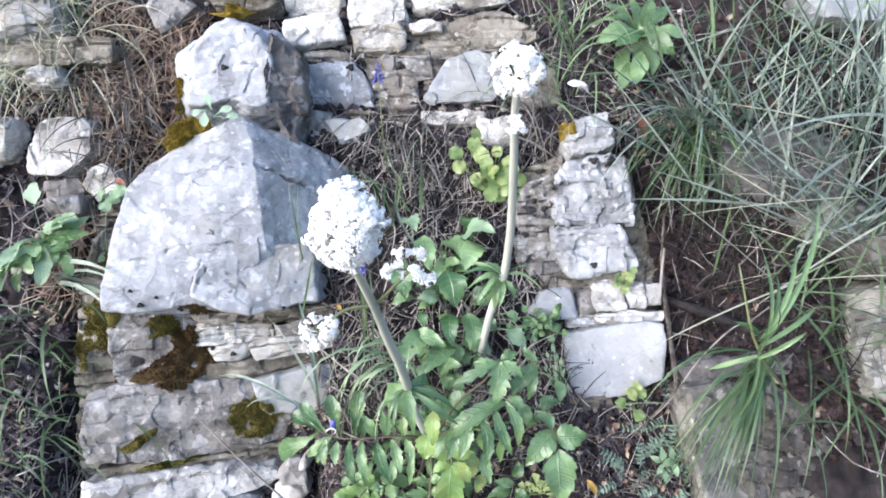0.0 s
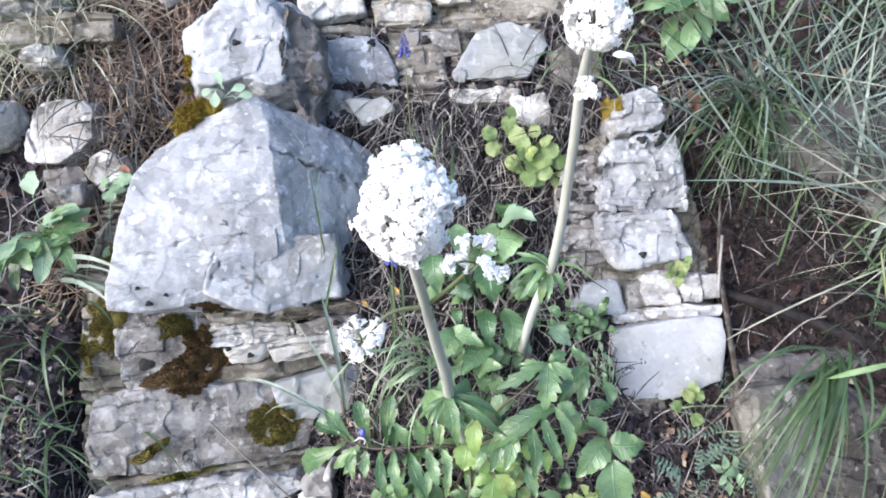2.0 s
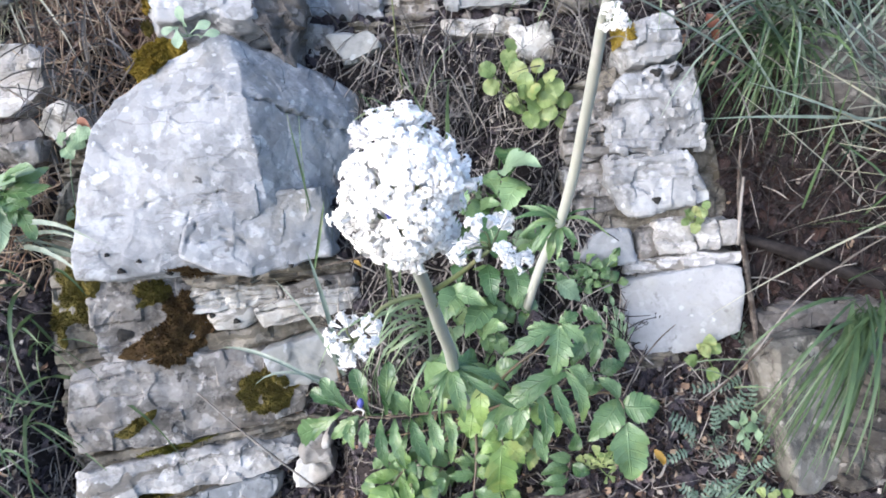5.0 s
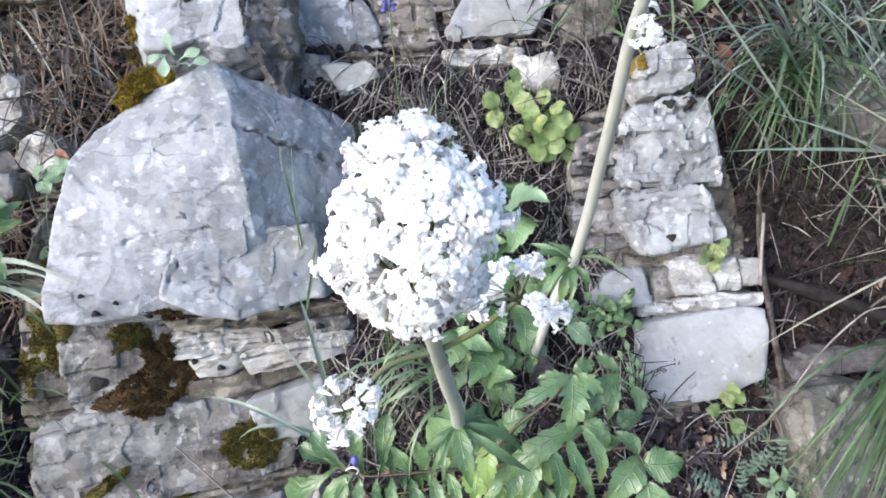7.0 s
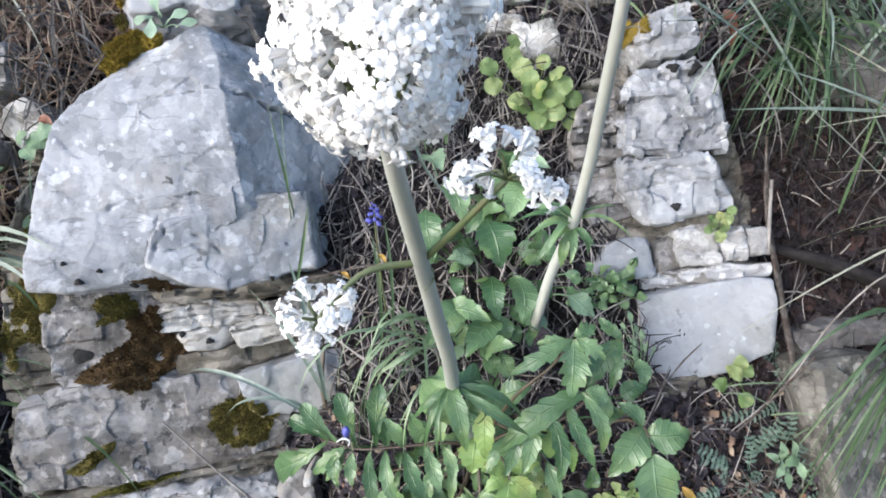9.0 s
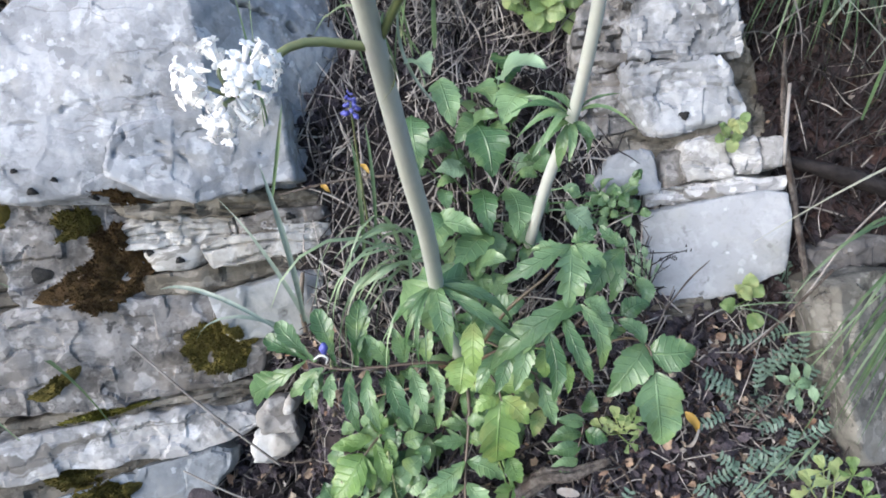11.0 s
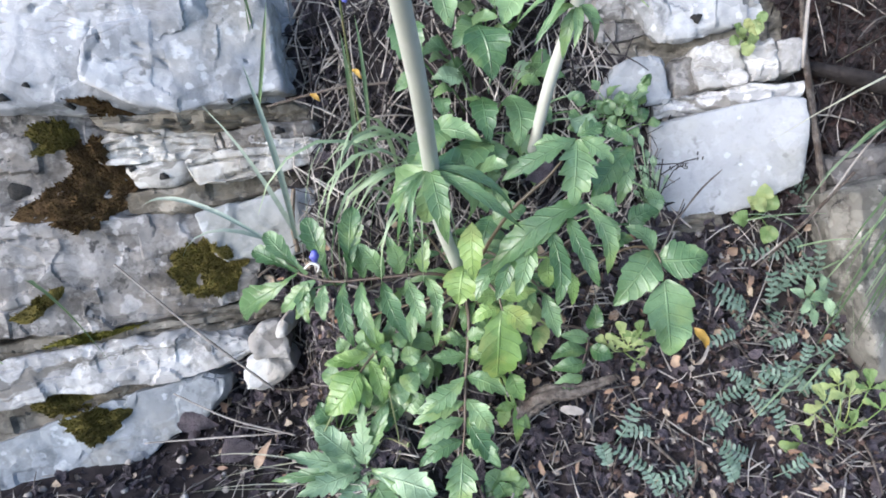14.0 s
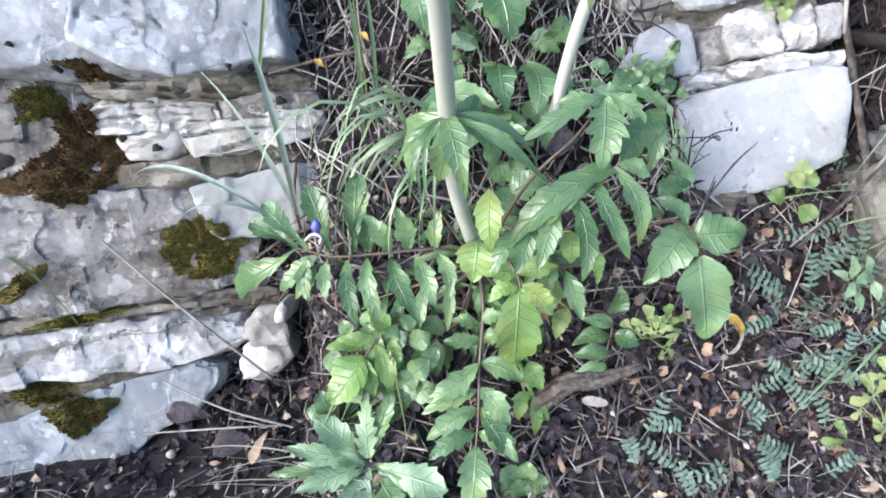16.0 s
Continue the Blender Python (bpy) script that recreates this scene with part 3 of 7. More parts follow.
def rock(outline, d, mat, label, slope=(0.0, 0.0), thick=0.14, knees=(), chamfer=0.003, voxel=0.0028, rough_by=0.001, chip_by=0.0032,
         chip_size=26, facets=12, cut=0.08, layers=0.0, layer_gap=0.02, dip=0.0, group="", name="limestone_block", seed=None, cracks=(), ragged=0.0042):
    """A broken block of bedded limestone: its outline on the bank's face, the depth of its front, and how the front leans.
    layers: depth of the bedding joints, layer_gap: their distance, dip: rise of the beds across."""
    seed = len(WORLD_AT) * 7 if seed is None else seed
    dice = random.Random(seed)
    c = np.mean(outline, axis=0)
    broken = []
    for (a, b), (e, f) in zip(outline, list(outline[1:]) + list(outline[:1])):
        span = math.hypot(e - a, f - b)
        broken.append((a + dice.uniform(-0.03, 0.03) * span, b + dice.uniform(-0.03, 0.03) * span))
        for k in range(int(span / 0.035)):
            share = (k + dice.uniform(0.6, 1.4)) / (int(span / 0.035) + 1)
            off = dice.uniform(-0.002, 0.006) * min(1.0, span / 0.06)
            broken.append((a + share * (e - a) - off * (f - b) / span * (1 if (a - c[0]) * (f - b) < (b - c[1]) * (e - a) else -1),
                           b + share * (f - b) + off * (e - a) / span * (1 if (a - c[0]) * (f - b) < (b - c[1]) * (e - a) else -1)))
    outline = broken
    outline = [(c[0] + (u - c[0]) * (1 - 0.0014 / max(np.hypot(u - c[0], v - c[1]), 0.01)), c[1] + (v - c[1]) * (1 - 0.0014 / max(np.hypot(u - c[0], v - c[1]), 0.01))) for u, v in outline]

    def front(u, v):
        return d + slope[0] * (u - c[0]) + slope[1] * (v - c[1])
    pts = []
    for u, v in outline:
        k = 1 - chamfer / max(np.hypot(u - c[0], v - c[1]), chamfer * 1.5)
        a, b = c[0] + (u - c[0]) * k, c[1] + (v - c[1]) * k
        pts += [(a, front(a, b), b), (u, front(u, v) + chamfer, v), (u * 0.97 + c[0] * 0.03, front(u, v) + thick, v * 0.97 + c[1] * 0.03)]
    pts += [tuple(k) for k in knees]
    base = (c[0], d + thick * 0.6, min(v for u, v in outline))
    rough_mesh = hull_mesh(pts)
    temp = new("temp", rough_mesh)
    mod = temp.modifiers.new("remesh", "REMESH")
    mod.mode, mod.voxel_size = "VOXEL", voxel
    deps = bpy.context.evaluated_depsgraph_get()
    me = bpy.data.meshes.new_from_object(temp.evaluated_get(deps))
    bpy.data.objects.remove(temp)
    bpy.data.meshes.remove(rough_mesh)
    n = len(me.vertices)
    co, no = np.zeros(n * 3), np.zeros(n * 3)
    me.vertices.foreach_get("co", co)
    me.vertex_normals.foreach_get("vector", no)
    co, no = co.reshape(-1, 3), no.reshape(-1, 3)
    # flat fracture faces
    corners = np.array(pts)
    size = math.sqrt(np.ptp(corners[:, 0]) * np.ptp(corners[:, 2]))
    for k in range(facets):
        way = unit((dice.gauss(0, 0.55), -1 + dice.gauss(0, 0.25), dice.gauss(0, 0.55)) if k % 4 else (dice.gauss(0, 1), -0.6, dice.gauss(0, 1)))
        over = co @ way - ((corners @ way).max() - dice.uniform(0.15, 1.0) * cut * size)
        co = co - np.clip(over, 0, None)[:, None] * way
    q = co + seed * 0.37
    co = co + ragged * (np.stack([grain(q, 24, 61), 0.6 * grain(q, 24, 62), grain(q, 24, 63)], 1) + 0.45 * np.stack([grain(q, 75, 64), 0.6 * grain(q, 75, 65), grain(q, 75, 66)], 1))
    warp = 0.010 * np.stack([grain(q, 30, 1), grain(q, 30, 2), grain(q, 30, 3)], 1)
    move = rough_by * (rough(q, 14, 3, seed) + 0.5 * rough(q, 70, 3, seed + 5))
    move = move + chip_by * chips(q + warp, chip_size, seed + 9) + 0.3 * chip_by * chips(q + 0.5 * warp, chip_size * 3.1, seed + 31)
    if layers:
        bed = (co[:, 2] - dip * co[:, 0]) / layer_gap + 0.9 * grain(np.stack([0 * q[:, 0], 0 * q[:, 0], q[:, 2]], 1), 0.55 / layer_gap, seed + 3) + 0.45 * grain(q, 9, 4) + 0.15 * grain(q, 60, 6)
        low = np.floor(bed)
        f = bed - low
        gap = np.clip(1 - np.minimum(f, 1 - f) / (0.0022 / layer_gap), 0, 1)
        jut = lattice(low.astype(np.int64), np.floor(q[:, 0] * 14 + 3 * lattice(low.astype(np.int64), 0 * low.astype(np.int64), 0 * low.astype(np.int64), 5)).astype(np.int64), 0 * low.astype(np.int64), seed) - 0.5
        gap = gap * np.clip(0.35 + 1.6 * grain(q, 11, seed + 7), 0, 1)
        facing = np.clip(-no[:, 1], 0, 1)
        co = co - np.outer(1.7 * layers * facing * (0.9 * jut - gap), (0, 1, 0))
    for a, b, deep, wide in cracks:
        a, b = np.array(a), np.array(b)
        run = b - a
        along = np.clip(((co[:, (0, 2)] - a) @ run) / (run @ run), 0, 1)
        off = co[:, (0, 2)] - a - along[:, None] * run
        off = off + 0.006 * np.stack([grain(co, 28, seed + 50), grain(co, 28, seed + 51)], 1) + 0.0035 * np.stack([grain(co, 90, seed + 52), grain(co, 110, seed + 53)], 1)
        gapw = np.hypot(off[:, 0], off[:, 1])
        move = move - deep * np.exp(-(gapw / wide) ** 2) * np.minimum(1, 4 * np.minimum(along + 0.02, 1.02 - along))
    co = co + no * move[:, None]
    at = to_world([base])[0]
    me.vertices.foreach_set("co", (to_world(co) - at).ravel())
    me.polygons.foreach_set("use_smooth", [True] * len(me.polygons))
    me.materials.clear()
    me.materials.append(MAT[mat])
    me.update()
    me.set_sharp_from_angle(angle=radians(30))
    ob = new(name, me)
    ob.location = Vector(at)
    WORLD_AT[ob.name] = at
    return tagged(ob, label, "rock", group)


# the big boulder with its ridge, and the one above it
rock([(-0.503, -0.025), (-0.478, 0.093), (-0.434, 0.152), (-0.355, 0.199), (-0.309, 0.207), (-0.162, 0.142), (-0.151, 0.084), (-0.195, -0.094), (-0.382, -0.101), (-0.498, -0.094)], 0.965, "grey_stone",
     "large angular blue-grey limestone boulder with pale lichen", (0.45, 0.1), 0.2,
     knees=((-0.284, 0.914, 0.129), (-0.271, 0.918, 0.001), (-0.454, 0.918, 0.082), (-0.478, 0.925, -0.077), (-0.332, 0.925, -0.086), (-0.318, 0.965, 0.212), (-0.419, 0.925, 0.135), (-0.281, 0.913, 0.124)),
     voxel=0.0021, rough_by=0.0009, chip_by=0.0024, chip_size=19, facets=0, ragged=0.003, name="boulder",
     cracks=[(*[(-0.283, 0.127), (-0.225, 0.104)], 0.022, 0.0019), (*[(-0.231, 0.107), (-0.172, 0.083)], 0.022, 0.0019), (*[(-0.405, 0.117), (-0.28, 0.129)], 0.0055, 0.0016), (*[(-0.467, -0.021), (-0.394, -0.001)], 0.0055, 0.0016), (*[(-0.348, 0.003), (-0.299, 0.01)], 0.0055, 0.0016),
             (*[(-0.357, -0.015), (-0.375, -0.057)], 0.0055, 0.0016), (*[(-0.357, -0.02), (-0.305, -0.054)], 0.0055, 0.0016), (*[(-0.31, -0.053), (-0.285, -0.09)], 0.0055, 0.0016), (*[(-0.394, -0.001), (-0.344, 0.005)], 0.005, 0.002)])
rock([(-0.374, -0.07), (-0.362, -0.025), (-0.289, 0.001), (-0.207, 0.011), (-0.196, -0.084), (-0.263, -0.098), (-0.332, -0.096)], 0.922, "grey_stone", "flat grey limestone flake at the boulder's foot", (0.36, 0.0), 0.06,
     rough_by=0.0012, chip_by=0.003, chip_size=14, facets=6, cut=0.03, voxel=0.0022,
     cracks=[(*[(-0.352, -0.018), (-0.366, -0.058)], 0.006, 0.0018), (*[(-0.352, -0.02), (-0.312, -0.042)], 0.0055, 0.0015), (*[(-0.312, -0.042), (-0.278, -0.09)], 0.0055, 0.0015), (*[(-0.36, -0.052), (-0.30, -0.048)], 0.004, 0.0014), (*[(-0.285, -0.06), (-0.205, -0.048)], 0.004, 0.0014)])
rock([(-0.456, 0.318), (-0.402, 0.372), (-0.345, 0.396), (-0.275, 0.372), (-0.238, 0.318), (-0.232, 0.262), (-0.252, 0.205), (-0.319, 0.208), (-0.432, 0.222), (-0.438, 0.27)], 1.03, "grey_stone",
     "angular pale grey limestone boulder resting on a larger one", (0.1, 0.1), 0.2,
     knees=((-0.318, 0.985, 0.362), (-0.278, 0.968, 0.302), (-0.286, 0.965, 0.232), (-0.405, 0.975, 0.318), (-0.405, 0.96, 0.236), (-0.352, 0.985, 0.378)), chip_by=0.0035, chip_size=17, facets=6, cut=0.03, ragged=0.007, voxel=0.0024, name="boulder",
     cracks=[(*[(-0.418, 0.268), (-0.348, 0.293)], 0.008, 0.002), (*[(-0.348, 0.293), (-0.285, 0.298)], 0.006, 0.002), (*[(-0.318, 0.365), (-0.30, 0.30)], 0.005, 0.002)])

rock([(-0.278, 0.353), (-0.236, 0.317), (-0.234, 0.181), (-0.266, 0.184), (-0.286, 0.221)], 0.980, "dark_stone", "dark weathered limestone slab at a boulder's side", (0.9, 0), 0.1, chip_by=0.008, layers=0.004, layer_gap=0.03, ragged=0.009)

# bedded column under the boulder
COLUMN = "bedded limestone under the boulder"
rock([(-0.515, -0.091), (-0.386, -0.094), (-0.355, -0.193), (-0.386, -0.221), (-0.5, -0.203)], 0.935, "lichen_stone", "lichen-spotted grey limestone block overgrown with brown moss", (0.3, 0), 0.16,
     layers=0.0045, layer_gap=0.022, chip_by=0.004, voxel=0.0024, group=COLUMN)
rock([(-0.399, -0.1), (-0.282, -0.096), (-0.169, -0.093), (-0.167, -0.112), (-0.273, -0.118), (-0.39, -0.119)], 0.965, "brown_stone", "thin brown flaking limestone bed under a boulder", (0.3, 0), 0.12, chamfer=0.005, layers=0.006, layer_gap=0.009, voxel=0.004, group=COLUMN)
rock([(-0.4, -0.122), (-0.343, -0.113), (-0.273, -0.117), (-0.27, -0.144), (-0.325, -0.151), (-0.388, -0.153)], 0.95, "cream_stone", "cream-coloured flaking limestone slab", (0.3, 0), 0.12, chamfer=0.004, layers=0.005, layer_gap=0.017, dip=0.1, rough_by=0.0012, chip_by=0.004, chip_size=24, voxel=0.0023, group=COLUMN)
rock([(-0.368, -0.153), (-0.307, -0.147), (-0.303, -0.172), (-0.356, -0.178)], 0.95, "cream_stone", "small cream limestone slab with broken edges", (0.3, 0), 0.12, chamfer=0.005, voxel=0.004, group=COLUMN)
rock([(-0.307, -0.148), (-0.237, -0.136), (-0.167, -0.13), (-0.163, -0.159), (-0.237, -0.168), (-0.3, -0.175)], 0.96, "cream_stone", "cream and grey limestone slab split into thin sheets", (0.3, 0), 0.12, chamfer=0.004, layers=0.005, layer_gap=0.015, dip=0.12, rough_by=0.0012, chip_by=0.004, chip_size=24, voxel=0.0023, group=COLUMN)
rock([(-0.273, -0.118), (-0.169, -0.112), (-0.165, -0.13), (-0.269, -0.145)], 0.967, "lichen_stone", "dark lichened limestone bed", (0.3, 0), 0.12, chamfer=0.006, voxel=0.005, group=COLUMN)
rock([(-0.381, -0.179), (-0.3, -0.175), (-0.165, -0.163), (-0.169, -0.184), (-0.309, -0.2), (-0.372, -0.204)], 0.968, "brown_stone", "brown weathered limestone bed with a dark joint", (0.3, 0), 0.12, chamfer=0.006, layers=0.006, layer_gap=0.01, voxel=0.005, group=COLUMN)
rock([(-0.546, -0.228), (-0.5, -0.203), (-0.382, -0.219), (-0.292, -0.2), (-0.243, -0.247), (-0.25, -0.309), (-0.399, -0.321), (-0.533, -0.328)], 0.935, "lichen_stone", "broad grey limestone block mottled with lichen", (0.3, -0.05), 0.2,
     layers=0.0028, layer_gap=0.034, dip=0.10, rough_by=0.0012, chip_by=0.003, chip_size=24, voxel=0.0023, group=COLUMN)
rock([(-0.304, -0.207), (-0.237, -0.189), (-0.176, -0.184), (-0.167, -0.237), (-0.201, -0.258), (-0.273, -0.256)], 0.955, "pale_stone", "pale smooth limestone block with a clean face", (0.25, 0), 0.16, chamfer=0.003, facets=7, cut=0.05, chip_by=0.003, group=COLUMN)
rock([(-0.531, -0.333), (-0.401, -0.323), (-0.251, -0.314), (-0.209, -0.328), (-0.339, -0.349), (-0.516, -0.354)], 0.955, "brown_stone", "dark mossy limestone bed", (0.3, 0), 0.14, layers=0.006, layer_gap=0.012, group=COLUMN)
rock([(-0.544, -0.355), (-0.449, -0.345), (-0.361, -0.341), (-0.265, -0.341), (-0.25, -0.366), (-0.292, -0.388), (-0.428, -0.386), (-0.554, -0.395)], 0.935, "banded_stone", "pale banded limestone slab with rough broken face", (0.25, 0), 0.18,
     layers=0.0035, layer_gap=0.024, dip=0.08, voxel=0.0024, rough_by=0.0012, chip_by=0.004, chip_size=24, group=COLUMN)
rock([(-0.564, -0.455), (-0.483, -0.440), (-0.398, -0.418), (-0.32, -0.386), (-0.294, -0.395), (-0.294, -0.415), (-0.322, -0.443), (-0.415, -0.491), (-0.576, -0.513)], 0.935, "blue_slab", "smooth blue-grey limestone slab partly covered by moss", (0.25, -0.08), 0.18, chamfer=0.003, facets=7, cut=0.05,
     chip_by=0.003, group=COLUMN)
rock([(-0.551, -0.396), (-0.422, -0.388), (-0.345, -0.388), (-0.371, -0.415), (-0.478, -0.44), (-0.556, -0.455)], 0.938, "brown_stone", "brown mossy limestone bed between two slabs", (0.25, 0), 0.12, layers=0.005, layer_gap=0.014, group=COLUMN)
rock([(-0.564, -0.506), (-0.409, -0.488), (-0.391, -0.5), (-0.43, -0.56), (-0.574, -0.566)], 0.915, "brown_stone", "brown weathered limestone block at the foot of the outcrop", (0.2, 0.1), 0.16, layers=0.005, layer_gap=0.03, group=COLUMN)
rock([(-0.568, -0.06), (-0.516, -0.051), (-0.498, -0.155), (-0.539, -0.203), (-0.57, -0.151)], 0.955, "brown_stone", "narrow brown limestone block covered with moss", (0, 0), 0.14, group=COLUMN)
rock([(-0.557, 0.014), (-0.509, 0.021), (-0.511, -0.053), (-0.559, -0.057)], 0.962, "cream_stone", "small cream and ochre stone with rusty stains", (0, 0), 0.12, layers=0.005, layer_gap=0.015, group=COLUMN)
rock([(-0.553, 0.068), (-0.508, 0.086), (-0.49, 0.062), (-0.509, 0.019), (-0.556, 0.014)], 0.965, "brown_stone", "small rusty brown stone with flaking layers", (0, 0), 0.12, layers=0.006, layer_gap=0.01, group=COLUMN)
rock([(-0.276, -0.394), (-0.265, -0.372), (-0.242, -0.362), (-0.22, -0.376), (-0.214, -0.392), (-0.226, -0.407), (-0.251, -0.418), (-0.271, -0.412)], 0.955, "white_stone", "rounded whitish stone lying on the soil", (0, 0), 0.06, chip_by=0.003, rough_by=0.002, facets=8, cut=0.12, voxel=0.003, chamfer=0.012, name="stone")
rock([(-0.224, -0.328), (-0.215, -0.322), (-0.207, -0.332), (-0.209, -0.347), (-0.221, -0.348)], 0.935, "white_stone", "small round whitish stone", (0, 0), 0.05, chamfer=0.006, chip_by=0.001, voxel=0.004, name="stone")
rock([(-0.26, -0.364), (-0.248, -0.339), (-0.227, -0.333), (-0.214, -0.357), (-0.218, -0.377), (-0.252, -0.373)], 0.955, "lichen_stone", "grey crumbling stone behind a whitish one", (0, 0), 0.05, chip_by=0.008, rough_by=0.004, voxel=0.0035, name="stone")

# loose stones on the grassy side
SIDE = "loose stones in the grass"
rock([(-0.68, 0.165), (-0.65, 0.213), (-0.584, 0.219), (-0.577, 0.156), (-0.619, 0.123), (-0.671, 0.128)], 0.975, "banded_stone", "whitish limestone block half sunk in dry grass", (0, 0), 0.14, facets=10, cut=0.2, chip_by=0.006, chip_size=20, chamfer=0.002, ragged=0.0055, group=SIDE)
rock([(-0.592, 0.101), (-0.576, 0.13), (-0.54, 0.14), (-0.518, 0.101), (-0.558, 0.072)], 0.965, "cream_stone", "small white angular limestone in litter", (0, 0), 0.12, facets=10, cut=0.2, chip_by=0.006, chip_size=20, chamfer=0.002, ragged=0.0055, group=SIDE)
rock([(-0.63, 0.079), (-0.581, 0.089), (-0.574, 0.055), (-0.625, 0.048)], 0.955, "lichen_stone", "flat grey stone in leaf litter", (0, 0), 0.1, facets=10, cut=0.2, chip_by=0.006, chip_size=20, chamfer=0.002, ragged=0.0055, group=SIDE)
rock([(-0.657, 0.112), (-0.593, 0.117), (-0.584, 0.092), (-0.651, 0.087)], 0.985, "dark_stone", "dark brown stone under a pale one", (0, 0), 0.1, facets=10, cut=0.2, chip_by=0.006, chip_size=20, chamfer=0.002, ragged=0.0055, group=SIDE)
rock([(-0.817, 0.394), (-0.715, 0.44), (-0.662, 0.426), (-0.657, 0.368), (-0.715, 0.354), (-0.799, 0.338)], 1.005, "banded_stone", "large whitish limestone block above dry grass", (0, 0.1), 0.16, facets=10, cut=0.2, chip_by=0.006, chip_size=20, chamfer=0.002, ragged=0.0055, group=SIDE)
rock([(-0.778, 0.343), (-0.561, 0.354), (-0.555, 0.318), (-0.684, 0.311), (-0.778, 0.307)], 1.01, "brown_stone", "long brown weathered limestone bed", (0, 0), 0.14, layers=0.006, layer_gap=0.02, group=SIDE)
rock([(-0.706, 0.298), (-0.639, 0.31), (-0.626, 0.277), (-0.695, 0.266)], 0.99, "cream_stone", "small cream stone in dry grass", (0, 0), 0.1, facets=10, cut=0.2, chip_by=0.006, chip_size=20, chamfer=0.002, ragged=0.0055, group=SIDE)
rock([(-0.781, 0.203), (-0.702, 0.212), (-0.706, 0.14), (-0.772, 0.131)], 0.965, "cream_stone", "cream limestone block in dry grass", (0, 0), 0.12, facets=10, cut=0.2, chip_by=0.006, chip_size=20, chamfer=0.002, ragged=0.0055, group=SIDE)

# low wall of beds behind
BACK = "thin limestone beds at the top of the bank"
rock([(-0.29, 0.415), (-0.23, 0.427), (-0.185, 0.427), (-0.175, 0.38), (-0.251, 0.361), (-0.284, 0.367)], 1.085, "cream_stone", "cream limestone block with a clean broken face", (0, 0), 0.14, chamfer=0.003, facets=7, cut=0.05, group=BACK)
rock([(-0.177, 0.458), (-0.068, 0.468), (-0.062, 0.415), (-0.128, 0.406), (-0.171, 0.404)], 1.10, "cream_stone", "white limestone slab with a flat face", (0, 0), 0.14, chamfer=0.003, facets=7, cut=0.05, chip_by=0.003, group=BACK)
rock([(-0.063, 0.483), (0.08, 0.493), (0.127, 0.462), (0.038, 0.445), (-0.057, 0.441)], 1.115, "cream_stone", "cream limestone slab above the other beds", (0, 0), 0.14, group=BACK)
rock([(-0.292, 0.485), (-0.189, 0.485), (-0.183, 0.439), (-0.287, 0.429)], 1.115, "cream_stone", "cream weathered limestone block of thin beds", (0, 0), 0.14, layers=0.004, group=BACK)
rock([(-0.064, 0.415), (-0.002, 0.419), (0, 0.398), (-0.06, 0.394)], 1.10, "cream_stone", "small cream limestone slab", (0, 0), 0.1, chamfer=0.006, group=BACK)
rock([(-0.169, 0.4), (-0.072, 0.41), (-0.068, 0.367), (-0.097, 0.357), (-0.16, 0.361)], 1.095, "cream_stone", "cream limestone block with dark joints", (0, 0), 0.12, layers=0.004, layer_gap=0.022, group=BACK)
rock([(-0.257, 0.359), (-0.169, 0.359), (-0.167, 0.343), (-0.251, 0.338)], 1.095, "brown_stone", "thin brown limestone bed", (0, 0), 0.1, chamfer=0.006, layers=0.004, layer_gap=0.01, group=BACK)
rock([(-0.259, 0.331), (-0.162, 0.339), (-0.137, 0.312), (-0.124, 0.254), (-0.244, 0.252)], 1.075, "grey_stone", "grey limestone block with a flat face", (0, 0), 0.14, group=BACK)
rock([(-0.139, 0.319), (-0.055, 0.321), (-0.043, 0.25), (-0.126, 0.25)], 1.085, "lichen_stone", "grey-brown layered limestone block", (0, 0), 0.14, layers=0.006, layer_gap=0.02, group=BACK)
rock([(-0.116, 0.352), (-0.016, 0.35), (-0.018, 0.305), (-0.096, 0.307)], 1.09, "lichen_stone", "dark lichened limestone block", (0, 0), 0.12, layers=0.005, layer_gap=0.018, group=BACK)
rock([(-0.034, 0.258), (0.012, 0.35), (0.085, 0.355), (0.125, 0.316), (0.089, 0.262), (0.016, 0.258)], 1.065, "pale_stone", "whitish wedge of limestone with a sloping face", (0, 0.2), 0.14, group=BACK)
rock([(-0.042, 0.239), (0.078, 0.243), (0.08, 0.221), (-0.036, 0.217)], 1.06, "cream_stone", "thin cream limestone bed", (0, 0), 0.12, chamfer=0.006, layers=0.005, layer_gap=0.011, group=BACK)
rock([(-0.204, 0.225), (-0.144, 0.231), (-0.126, 0.203), (-0.182, 0.183)], 1.045, "pale_stone", "pale blue-grey angular limestone", (0, 0), 0.12, group=BACK)
rock([(-0.264, 0.247), (-0.194, 0.243), (-0.19, 0.189), (-0.224, 0.185), (-0.256, 0.201)], 1.06, "lichen_stone", "dark grey limestone with black lichen", (0, 0), 0.12, group=BACK)
rock([(-0.184, 0.245), (-0.048, 0.243), (-0.054, 0.225), (-0.144, 0.227)], 1.075, "brown_stone", "brown flaking limestone bed", (0, 0), 0.12, chamfer=0.006, layers=0.005, layer_gap=0.012, group=BACK)
rock([(0.06, 0.227), (0.116, 0.235), (0.122, 0.185), (0.068, 0.181)], 1.05, "cream_stone", "cream stone among dry stalks", (0, 0), 0.12, group=BACK)
rock([(0.122, 0.304), (0.203, 0.324), (0.218, 0.264), (0.137, 0.247)], 1.08, "brown_stone", "brown stone behind dry stalks", (0, 0), 0.12, group=BACK)
